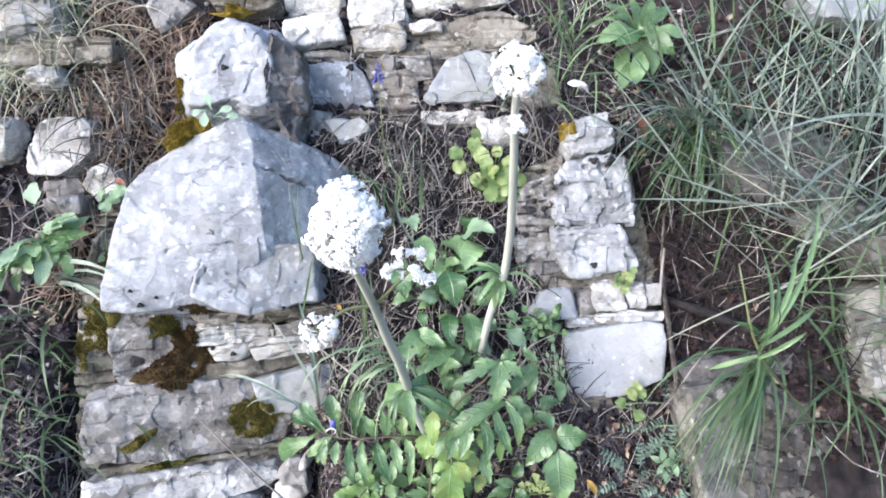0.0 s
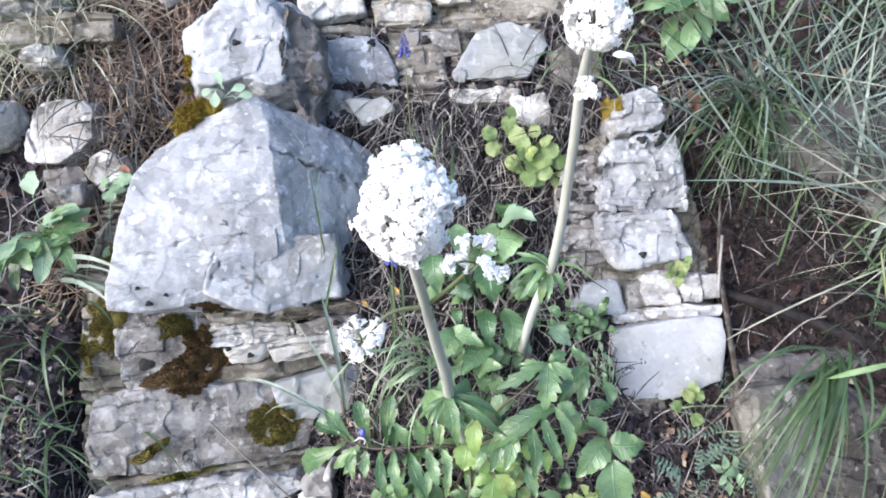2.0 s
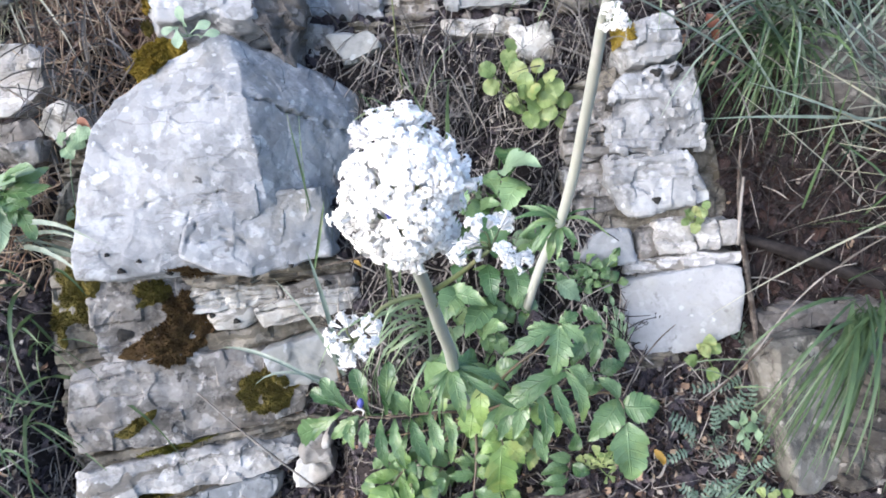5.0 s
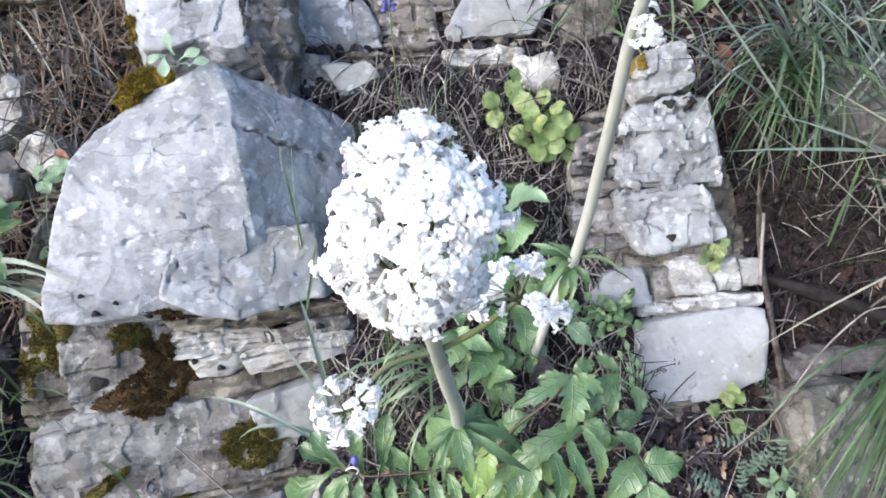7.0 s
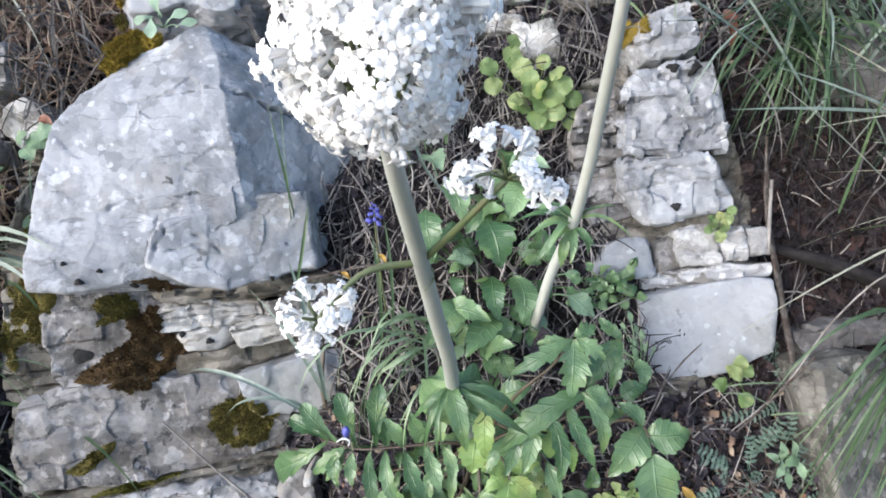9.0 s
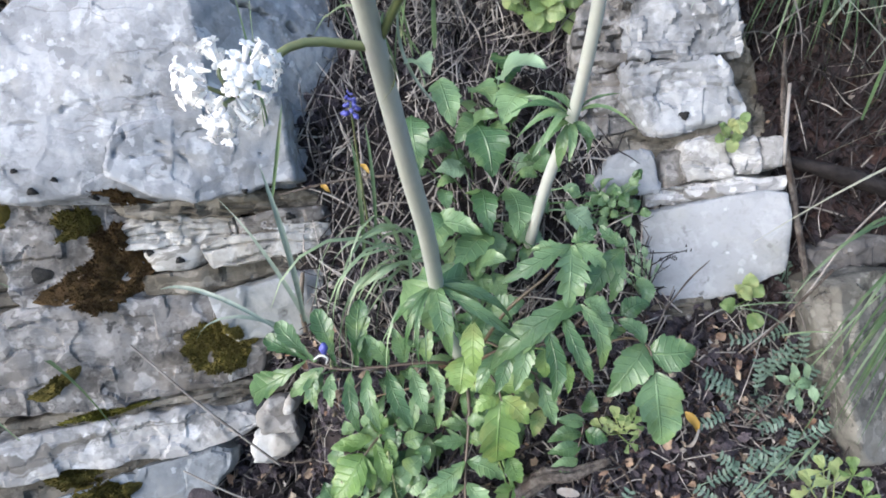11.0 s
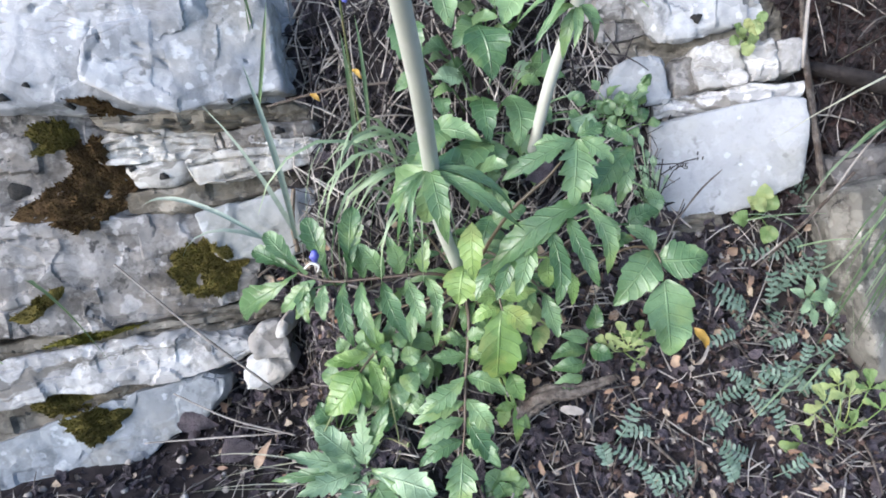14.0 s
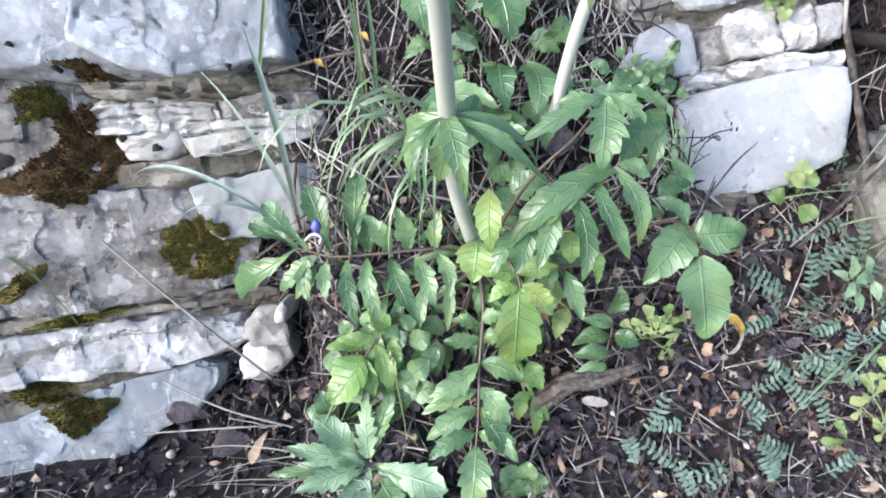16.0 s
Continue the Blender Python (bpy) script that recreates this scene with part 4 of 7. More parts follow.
rock([(0.006, 0.429), (0.119, 0.439), (0.181, 0.392), (0.099, 0.365), (0.016, 0.375)], 1.11, "brown_stone", "weathered brown limestone among roots", (0, 0), 0.12, layers=0.006, group=BACK)
rock([(-0.431, 0.452), (-0.323, 0.468), (-0.292, 0.443), (-0.313, 0.423), (-0.405, 0.429)], 1.07, "brown_stone", "brown limestone bed topped with moss", (0, 0), 0.12, layers=0.005, layer_gap=0.012, group=BACK)
rock([(-0.529, 0.433), (-0.467, 0.464), (-0.436, 0.433), (-0.467, 0.402), (-0.508, 0.382)], 1.07, "lichen_stone", "grey lichened stone behind a boulder", (0, 0), 0.12, group=BACK)

# pillar of blocks
PILLAR = "pillar of limestone blocks"
rock([(0.202, 0.166), (0.217, 0.21), (0.269, 0.221), (0.283, 0.16), (0.211, 0.149)], 0.975, "pillar_stone", "grey limestone block at the top of a pillar", (0, 0), 0.14, facets=8, cut=0.06, chip_by=0.006, layers=0.0022, layer_gap=0.021, dip=0.12, group=PILLAR)
rock([(0.183, 0.123), (0.228, 0.149), (0.298, 0.151), (0.313, 0.042), (0.181, 0.036)], 0.978, "pillar_stone", "grey limestone block with fine cracks", (0, 0), 0.16, facets=8, cut=0.05, chip_by=0.008, chip_size=34, chamfer=0.003, voxel=0.003, layers=0.0022, layer_gap=0.021, dip=0.12, group=PILLAR)
rock([(0.181, 0.036), (0.287, 0.041), (0.315, -0.027), (0.237, -0.045), (0.204, -0.049), (0.174, 0.001)], 0.980, "pillar_stone", "grey limestone block with a bluish face", (0, 0), 0.16, facets=8, cut=0.05, chip_by=0.006, chamfer=0.003, voxel=0.003, layers=0.0022, layer_gap=0.021, dip=0.12, group=PILLAR)
rock([(0.127, 0.102), (0.198, 0.133), (0.195, 0.035), (0.129, 0.025)], 1.0, "lichen_stone", "dark lichened limestone block", (0, 0), 0.14, facets=8, cut=0.05, chip_by=0.008, layers=0.006, layer_gap=0.02, group=PILLAR)
rock([(0.118, 0.022), (0.193, 0.032), (0.2, -0.041), (0.141, -0.051), (0.124, -0.028)], 0.998, "lichen_stone", "grey-brown cracked limestone block", (0, 0), 0.14, facets=8, cut=0.05, chip_by=0.008, layers=0.004, group=PILLAR)
rock([(0.139, 0.135), (0.206, 0.163), (0.206, 0.135), (0.192, 0.127)], 1.02, "brown_stone", "brown mossy stone beside a pillar", (0, 0), 0.12, group=PILLAR)
rock([(0.14, -0.099), (0.16, -0.065), (0.21, -0.06), (0.217, -0.111), (0.155, -0.115)], 0.975, "pale_stone", "pale triangular limestone block", (0, 0), 0.14, chamfer=0.003, facets=7, cut=0.05, chip_by=0.003, group=PILLAR)
rock([(0.218, -0.065), (0.244, -0.056), (0.247, -0.105), (0.218, -0.111)], 0.98, "lichen_stone", "dark mossy limestone block", (0, 0), 0.12, group=PILLAR)
rock([(0.244, -0.059), (0.286, -0.05), (0.292, -0.099), (0.248, -0.105)], 0.965, "banded_stone", "cream limestone block with a clean face", (-0.2, 0), 0.14, chamfer=0.003, facets=7, cut=0.05, chip_by=0.006, layers=0.003, layer_gap=0.022, group=PILLAR)
rock([(0.291, -0.053), (0.318, -0.05), (0.323, -0.093), (0.292, -0.098)], 0.96, "banded_stone", "small cream limestone block with ochre joints", (-0.2, 0), 0.12, chip_by=0.008, layers=0.005, layer_gap=0.02, group=PILLAR)
rock([(0.322, -0.053), (0.347, -0.056), (0.347, -0.092), (0.323, -0.094)], 0.955, "banded_stone", "small cream limestone block", (-0.2, 0), 0.12, chip_by=0.003, group=PILLAR)
rock([(0.197, -0.113), (0.276, -0.104), (0.354, -0.097), (0.356, -0.113), (0.199, -0.127)], 0.965, "banded_stone", "thin ochre-brown limestone bed", (-0.2, 0), 0.12, chamfer=0.005, layers=0.005, layer_gap=0.009, voxel=0.004, group=PILLAR)
rock([(0.193, -0.136), (0.206, -0.129), (0.343, -0.116), (0.348, -0.143), (0.343, -0.203), (0.296, -0.231), (0.208, -0.24)], 0.953, "pale_stone", "large smooth pale limestone slab with a clean face", (-0.25, 0.05), 0.16,
     chamfer=0.002, voxel=0.003, rough_by=0.0008, chip_by=0.0012, chip_size=12, facets=0, ragged=0.0022, group=PILLAR)
rock([(0.179, -0.244), (0.267, -0.235), (0.272, -0.251), (0.192, -0.266)], 0.95, "brown_stone", "thin brown limestone ledge under a slab", (0, 0), 0.12, chamfer=0.006, layers=0.004, layer_gap=0.012, group=PILLAR)

# older, darker rock between and behind the blocks
rock([(0.132, 0.132), (0.202, 0.16), (0.307, 0.158), (0.316, -0.036), (0.363, -0.055), (0.374, -0.233), (0.211, -0.253), (0.141, -0.111), (0.12, 0.02)], 1.003, "brown_stone", "dark brown weathered rock behind the pillar blocks", (-0.1, 0.05), 0.08, layers=0.006, layer_gap=0.02, group=PILLAR)
rock([(-0.287, 0.423), (-0.086, 0.454), (0.119, 0.443), (0.124, 0.248), (0.078, 0.223), (-0.23, 0.188), (-0.261, 0.248)], 1.105, "brown_stone", "dark brown layered rock behind the upper beds", (0, 0.2), 0.08, layers=0.008, layer_gap=0.018, group=BACK)
rock([(-0.567, 0.019), (-0.508, 0.038), (-0.169, -0.095), (-0.165, -0.237), (-0.219, -0.361), (-0.554, -0.375)], 0.985, "brown_stone", "dark brown rock behind the bedded column", (0.3, 0), 0.08, layers=0.008, layer_gap=0.02, group=COLUMN)
rock([(0.365, -0.182), (0.43, -0.172), (0.54, -0.158), (0.542, -0.195), (0.376, -0.21)], 0.93, "dark_stone", "dark rock bed above a weathered rock", (0, 0), 0.1, layers=0.005, layer_gap=0.012)

# the grassy side with larger rocks behind it
RIGHT = "rocks behind the grass"
rock([(0.352, -0.213), (0.426, -0.194), (0.46, -0.218), (0.468, -0.386), (0.392, -0.403), (0.364, -0.302)], 0.885, "weathered_stone", "brownish-grey weathered limestone rock", (0.35, 0.1), 0.2,
     rough_by=0.0015, chip_by=0.004, chip_size=15, facets=8, cut=0.06, group=RIGHT)
# this block's colour includes the shade of the grass above it
rock([(0.434, -0.21), (0.518, -0.21), (0.603, -0.235), (0.628, -0.386), (0.443, -0.403)], 0.905, "shaded_rock", "dark brown crumbling rock, toned down for shade under hanging grass", (0.1, 0.15), 0.2,
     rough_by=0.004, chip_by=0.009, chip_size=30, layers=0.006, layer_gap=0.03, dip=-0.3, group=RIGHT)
# grey rock in the dark stone, which paints in the tall grass's shade
rock([(0.436, 0.183), (0.576, 0.205), (0.662, 0.169), (0.655, 0.083), (0.557, 0.065), (0.464, 0.102)], 0.975, "dark_stone", "grey limestone rock behind tall grass, darkened for its shade", (0, 0.1), 0.2, group=RIGHT)
rock([(0.607, 0.443), (0.703, 0.476), (0.844, 0.476), (0.865, 0.395), (0.723, 0.381), (0.642, 0.393)], 1.02, "pale_stone", "pale limestone rock above the grass", (0, 0.1), 0.2, group=RIGHT)
rock([(0.618, -0.069), (0.692, -0.039), (0.779, -0.069), (0.779, -0.217), (0.631, -0.225)], 0.90, "weathered_stone", "yellowish-brown weathered rock beside the grass", (0, 0.1), 0.2, layers=0.005, layer_gap=0.03, group=RIGHT)
rock([(0.63, 0.008), (0.701, 0.032), (0.753, 0.01), (0.745, -0.043), (0.649, -0.05)], 0.89, "dark_stone", "dark bluish stone beside the grass", (0, 0), 0.16, group=RIGHT)
rock([(0.559, 0.055), (0.65, 0.083), (0.704, 0.055), (0.668, 0.001), (0.577, 0.001)], 0.95, "weathered_stone", "grey stone deep in the grass", (0, 0), 0.16, group=RIGHT)


# where the first solid surface lies, looking into the bank
SCENE_NOW = None


def seat(u, v, only=""):
    """Depth of the first surface at a place of the bank, and whether it is of the wanted kind."""
    hit, place, normal, _, ob, _ = scene.ray_cast(SCENE_NOW, BANK @ Vector((u, 0.3, v)), BANK.to_3x3() @ Vector((0, 1, 0)))
    if not hit or (only and not ob.name.startswith(only)):
        return None
    return (BANK.inverted() @ place).y


bpy.context.view_layer.update()
SCENE_NOW = bpy.context.evaluated_depsgraph_get()


# ---------------------------------------------------------------- moss cushions and lichens
def moss(outline, d, mat, label, height=0.018, hairs=1500, slope=(0, 0)):
    """A moss cushion: a low swelling set with short shoots."""
    c = np.mean(outline, axis=0)
    shape = Shape()
    n, m = 44, 14
    ang = np.linspace(0, 2 * math.pi, n, endpoint=False)
    poly = np.array(outline) - c
    edge = []
    for g in ang:
        w, far = np.array((math.cos(g), math.sin(g))), 0.002
        for a, b in zip(poly, np.roll(poly, -1, axis=0)):
            e = b - a
            cross = w[0] * e[1] - w[1] * e[0]
            if abs(cross) > 1e-9:
                along, across = (a[0] * e[1] - a[1] * e[0]) / cross, (a[0] * w[1] - a[1] * w[0]) / cross
                if along > 0 and 0 <= across <= 1:
                    far = max(far, along)
        edge.append(far)
    edge = np.array(edge)
    edge = edge * (1 + 0.28 * grain(np.stack([np.cos(ang), np.sin(ang), 0 * ang + d * 9 + c[0] * 40], 1), 3.0, 3) + 0.18 * grain(np.stack([np.cos(ang), np.sin(ang), 0 * ang + d * 7], 1), 6, 3))

    def at(g, s):
        r = np.interp(g % (2 * math.pi), np.append(ang, 2 * math.pi), np.append(edge, edge[0])) * s
        u, v = c[0] + r * math.cos(g), c[1] + r * math.sin(g)
        near = seat(u, v)
        low = d if near is None else min(max(near, d - 0.03), d + 0.04)
        place = Vector((u, v, d)) * 55
        patch = 0.9 * noise.noise(place) + 0.45 * noise.noise(place * 2.03)
        h = height * (0.5 * math.sqrt(max(1 - s ** 2.5, 0)) + 0.55 * patch - 0.12)
        return np.array((u, low - max(h, -0.004), v)), h
    verts, faces = [at(0, 0)[0]], []
    for i in range(1, m + 1):
        verts += [at(g, i / m)[0] for g in ang]
    for j in range(n):
        faces.append((0, 1 + j, 1 + (j + 1) % n))
        for i in range(m - 1):
            a, b = 1 + i * n + j, 1 + i * n + (j + 1) % n
            faces.append((a, a + n, b + n, b))
    shape.add(verts, [f[::-1] for f in faces])
    ob = solid("moss_cushion", shape, mat, at(0, 0)[0], label, "moss", "moss cushions")
    tufts = Shape()
    for k in range(hairs):
        g, s = rng.uniform(0, 6.283), math.sqrt(rng.uniform(0, 1))
        p, h = at(g, min(s, 1.0))
        if h < 0.0005:
            continue
        out = unit(np.array((math.cos(g) * s, -0.9, math.sin(g) * s)) + 0.5 * UP + 0.5 * np.array([rng.gauss(0, 1), rng.gauss(0, 1), rng.gauss(0, 1)]))
        side = unit(np.cross(out, (rng.uniform(-1, 1), rng.uniform(-1, 1), rng.uniform(-1, 1))))
        size = rng.uniform(0.002, 0.0045)
        tufts.add([p - side * 0.0006, p + side * 0.0006, p + out * size * 0.6 + side * 0.0007, p + out * size, p + out * size * 0.6 - side * 0.0007], [(0, 1, 2, 4), (4, 2, 3)])
    tagged(part("moss_felt", tufts, mat, ob), kind="stuff")
    return ob


moss([(-0.451, 0.176), (-0.436, 0.2), (-0.397, 0.209), (-0.369, 0.205), (-0.38, 0.183), (-0.414, 0.157), (-0.436, 0.148)], 0.928, "moss", "golden-green moss cushion on the boulder's shoulder", 0.024, 2200)
moss([(-0.446, 0.267), (-0.432, 0.281), (-0.421, 0.276), (-0.424, 0.255), (-0.439, 0.246)], 0.965, "moss", "small golden-green moss cushion beside a boulder", 0.014, 500)
moss([(-0.444, 0.239), (-0.435, 0.244), (-0.428, 0.233), (-0.435, 0.219), (-0.443, 0.223)], 0.962, "olive_moss", "tiny olive moss cushion", 0.01, 200)
moss([(-0.454, -0.104), (-0.421, -0.102), (-0.405, -0.121), (-0.421, -0.138), (-0.449, -0.138)], 0.928, "olive_moss", "dark olive moss patch on grey limestone", 0.010, 900)
moss([(-0.473, -0.195), (-0.43, -0.156), (-0.395, -0.13), (-0.362, -0.16), (-0.367, -0.197), (-0.404, -0.217), (-0.447, -0.212)], 0.928, "brown_moss", "brown moss patch spreading over grey limestone", 0.012, 2400)
moss([(-0.421, -0.121), (-0.391, -0.114), (-0.382, -0.138), (-0.395, -0.164), (-0.421, -0.16)], 0.927, "brown_moss", "brown moss clump on grey limestone", 0.011, 900)
moss([(-0.338, -0.247), (-0.313, -0.231), (-0.273, -0.233), (-0.265, -0.269), (-0.282, -0.304), (-0.317, -0.3), (-0.336, -0.278)], 0.938, "olive_moss", "round olive moss cushion on limestone", 0.013, 2200)
moss([(-0.56, -0.087), (-0.529, -0.07), (-0.497, -0.105), (-0.504, -0.149), (-0.534, -0.167), (-0.56, -0.141)], 0.948, "olive_moss", "olive moss cushion on a narrow block", 0.014, 1600)
moss([(-0.565, -0.123), (-0.547, -0.118), (-0.547, -0.185), (-0.562, -0.18)], 0.952, "olive_moss", "olive moss strip along a rock edge", 0.010, 700)
moss([(-0.487, -0.302), (-0.461, -0.285), (-0.433, -0.265), (-0.434, -0.28), (-0.469, -0.309)], 0.928, "olive_moss", "narrow olive moss strip on limestone", 0.007, 500)
moss([(-0.483, -0.338), (-0.435, -0.33), (-0.359, -0.321), (-0.366, -0.33), (-0.437, -0.339), (-0.478, -0.344)], 0.930, "yellow_moss", "yellow-green moss strip along a rock joint", 0.011, 1800)
moss([(-0.505, -0.404), (-0.455, -0.391), (-0.433, -0.401), (-0.441, -0.416), (-0.484, -0.423)], 0.927, "olive_moss", "olive moss patch on a pale slab", 0.010, 1200)
moss([(-0.465, -0.419), (-0.426, -0.412), (-0.388, -0.421), (-0.406, -0.446), (-0.437, -0.456), (-0.462, -0.438)], 0.925, "olive_moss", "olive moss cushion on a bluish slab", 0.012, 1800)
moss([(-0.414, 0.421), (-0.364, 0.433), (-0.334, 0.423), (-0.374, 0.411)], 1.045, "moss", "golden moss along the top bed", 0.012, 500)
moss([(-0.395, -0.087), (-0.373, -0.08), (-0.351, -0.098), (-0.382, -0.105)], 0.93, "brown_moss", "small brown moss tuft under the boulder", 0.008, 400)
moss([(-0.539, -0.006), (-0.523, 0.001), (-0.52, -0.033), (-0.536, -0.037)], 0.955, "olive_moss", "small olive moss cushion in a crevice", 0.010, 300)
moss([(0.195, 0.209), (0.209, 0.214), (0.213, 0.186), (0.198, 0.181)], 0.985, "moss", "small golden moss at the pillar's edge", 0.008, 250)


def lichen_spot(u, d, v, r, seed_turn):
    """A raised crust with an uneven edge."""
    shape = Shape()
    n = 14
    d = seat(u, v) or d
    verts = [np.array((u, d - 0.0035, v))]
    for k in (0.6, 1.0):
        for j in range(n):
            g = 6.283 * j / n
            q = r * k * (1 + 0.22 * math.sin(3 * g + seed_turn) + 0.12 * math.sin(7 * g + 2 * seed_turn))
            verts.append(np.array((u + q * math.cos(g), d - (0.003 if k < 1 else -0.006), v + q * 0.85 * math.sin(g))))
    faces = [(0, 1 + (j + 1) % n, 1 + j) for j in range(n)] + [(1 + j, 1 + (j + 1) % n, 1 + n + (j + 1) % n, 1 + n + j) for j in range(n)]
    shape.add(verts, faces)
    solid("lichen", shape, "lichen_black", (u, d, v), "black crusty lichen patch on limestone", "lichen", "black lichens")


for u, d, v, r in ((-0.351, 0.962, 0.291, 0.008), (0.145, 1.01, 0.062, 0.013), (0.268, 0.975, 0.144, 0.012), (0.243, 0.975, 0.142, 0.009), (-0.166, 1.07, 0.323, 0.009), (-0.077, 1.085, 0.331, 0.012), (-0.004, 1.085, 0.341, 0.012), (-0.183, 1.065, 0.255, 0.007),
                   (-0.208, 1.05, 0.202, 0.014), (-0.471, 0.925, -0.172, 0.015), (-0.145, 1.075, 0.325, 0.006), (-0.447, 0.93, -0.083, 0.006), (-0.425, 0.93, -0.072, 0.004), (-0.232, 0.95, -0.088, 0.006), (-0.248, 0.95, -0.091, 0.004), (-0.46, 0.93, -0.062, 0.004), (-0.398, 0.93, -0.09, 0.005), (-0.21, 0.95, -0.122, 0.007), (-0.33, 0.93, -0.165, 0.006), (-0.36, 0.93, -0.155, 0.005), (0.244, 0.975, -0.026, 0.008), (0.152, 1.01, 0.081, 0.007), (0.166, 1.01, 0.133, 0.01), (0.137, 1.005, 0.024, 0.008)):
    lichen_spot(u, d, v, r, u * 50)


# ---------------------------------------------------------------- valerian: flower stems
def floret(shape, at, way, size):
    """A small five-lobed flower on a short tube."""
    way = unit(way)
    s = unit(np.cross(way, (0.3, 0.5, 0.81)))
    w = np.cross(way, s)
    spin = rng.uniform(0, 6.28)
    throat = np.asarray(at) + way * size * rng.uniform(1.0, 2.3)
    ring = [(math.cos(g), math.sin(g)) for g in (0, 1.57, 3.14, 4.71)]
    verts = [np.asarray(at) + 0.16 * size * (a * s + b * w) for a, b in ring] + [throat + 0.42 * size * (a * s + b * w) for a, b in ring]
    faces = [(k, (k + 1) % 4, 4 + (k + 1) % 4, 4 + k) for k in range(4)]
    for k in range(5):
        g = spin + k * 1.2566
        out, side = math.cos(g) * s + math.sin(g) * w, -math.sin(g) * s + math.cos(g) * w
        n = len(verts)
        droop = rng.uniform(-0.25, 0.3)
        verts += [throat + out * 0.12 * size, throat + size * (out * 0.46 + side * 0.34 + way * 0.34), throat + size * (out * 0.46 - side * 0.34 + way * 0.34),
                  throat + size * (out * 0.80 + side * 0.33 + way * (0.34 - droop)), throat + size * (out * 0.80 - side * 0.33 + way * (0.34 - droop)),
                  throat + size * (out * 0.95 + way * (0.22 - droop)), throat + size * (out * 0.6 + way * 0.50)]
        faces += [(n, n + 2, n + 6), (n, n + 6, n + 1), (n + 2, n + 4, n + 6), (n + 1, n + 6, n + 3), (n + 4, n + 5, n + 6), (n + 6, n + 5, n + 3)]
    shape.add(verts, faces)


def flower_cluster(parent, heart, radii, count, florets, size, cap, axis, root, skip=None):
    """A head of floret clusters set round an oval, with the stalks that carry them."""
    heart, root = np.asarray(heart, float), np.asarray(root, float)
    a = unit(axis)
    s = unit(np.cross(a, (0.2, 0.9, 0.1)))
    w = np.cross(a, s)
    stalks = Shape()
    clump = [rng.uniform(0.78, 1.12) for k in range(7)]
    for k in range(count):
        z = 1 - 2 * (k + 0.5) / count
        g = k * 2.39996 + rng.uniform(-0.2, 0.2)
        r = math.sqrt(1 - z * z)
        way = a * z + r * (math.cos(g) * s + math.sin(g) * w)
        if z < -0.86:
            continue
        reach = clump[k % 7] * rng.uniform(0.9, 1.04)
        at = heart + reach * (a * z * radii[1] + r * radii[0] * (math.cos(g) * s + math.sin(g) * w))
        tube(stalks, [root, root + 0.55 * (at - root) + 0.002 * a, at - way * cap * 0.4], [0.0008, 0.0006, 0.0005], 5, 4)
        shape = Shape()
        for f in range(florets):
            t = unit(way + 0.6 * np.array([rng.gauss(0, 1), rng.gauss(0, 1), rng.gauss(0, 1)]))
            if np.dot(t, way) < 0.05:
                t = unit(t + way)
            q = at + t * cap * rng.uniform(0.35, 1.0) - way * cap * 0.45
            floret(shape, q, unit(t + 0.35 * way), size * rng.uniform(0.8, 1.15))
        part("umbel", shape, "petal", parent)
    part("branching_stalk", stalks, "stem_green", parent, "thin green-brown flower stalks")


def leaf_pair(parent, at, axis, specs, mat="leaf"):
    """Narrow lobed leaves that spring from a node; specs: tip point and width."""
    for tip, width in specs:
        shape = Shape()
        tip = np.asarray(tip, float)
        leaf(shape, at, tip, (0.1 * rng.uniform(-1, 1), -0.8, 0.6), width * rng.uniform(0.65, 0.9), "lance", 0.2, 4, rng.uniform(0.2, 0.45), 0.3, 0.1, 17, 7, rng.uniform(-0.1, 0.1))
        part("stem_leaf", shape, mat, parent)


def flower_stem(points, radii, label):
    ob = thing("valerian_flower", points[0], label, "flower", "flowering valerian stems")
    part("stem", tube(Shape(), points, radii, 34, 12, 0.012), "stem", ob, "thick pale whitish-green stem")
    return ob


tall = flower_stem([(-0.024, 0.855, -0.26), (-0.038, 0.79, -0.21), (-0.0420, 0.712, -0.162), (-0.0448, 0.625, -0.1195), (-0.0504, 0.545, -0.080), (-0.0548, 0.480, -0.0455), (-0.0577, 0.405, -0.0160), (-0.0585, 0.372, -0.002)],
                   [0.0060, 0.0058, 0.0057, 0.0051, 0.0044, 0.0037, 0.0029, 0.0020], "tall valerian stem with a large white flower head")
flower_cluster(tall, (-0.058, 0.362, 0.012), (0.0150, 0.0222), 32, 26, 0.0026, 0.0080, (0.0, -0.5, 0.85), (-0.0585, 0.375, -0.004))
# side branches with smaller heads
for end, via, n, radii in (((-0.0235, 0.424, -0.0125), (-0.0395, 0.448, -0.031), 6, (0.0135, 0.0090)), ((-0.0925, 0.449, -0.0605), (-0.0765, 0.463, -0.0475), 6, (0.0082, 0.0072))):
    end = np.array(end)
    part("side_branch", tube(Shape(), [(-0.0548, 0.480, -0.0455), via, end + (0, 0.004, -0.003)], [0.0016, 0.0013, 0.0010], 10, 8), "stem_green", tall, "curved brownish-green side branch")
    flower_cluster(tall, end, radii, n, 12, 0.0027, 0.0045, unit(end - np.array(via)) + UP, end + (0, 0.004, -0.003))
leaf_pair(tall, (-0.0548, 0.480, -0.0455), UP, (((-0.06, 0.46, -0.034), 0.003), ((-0.052, 0.5, -0.061), 0.003)), "stem_green")
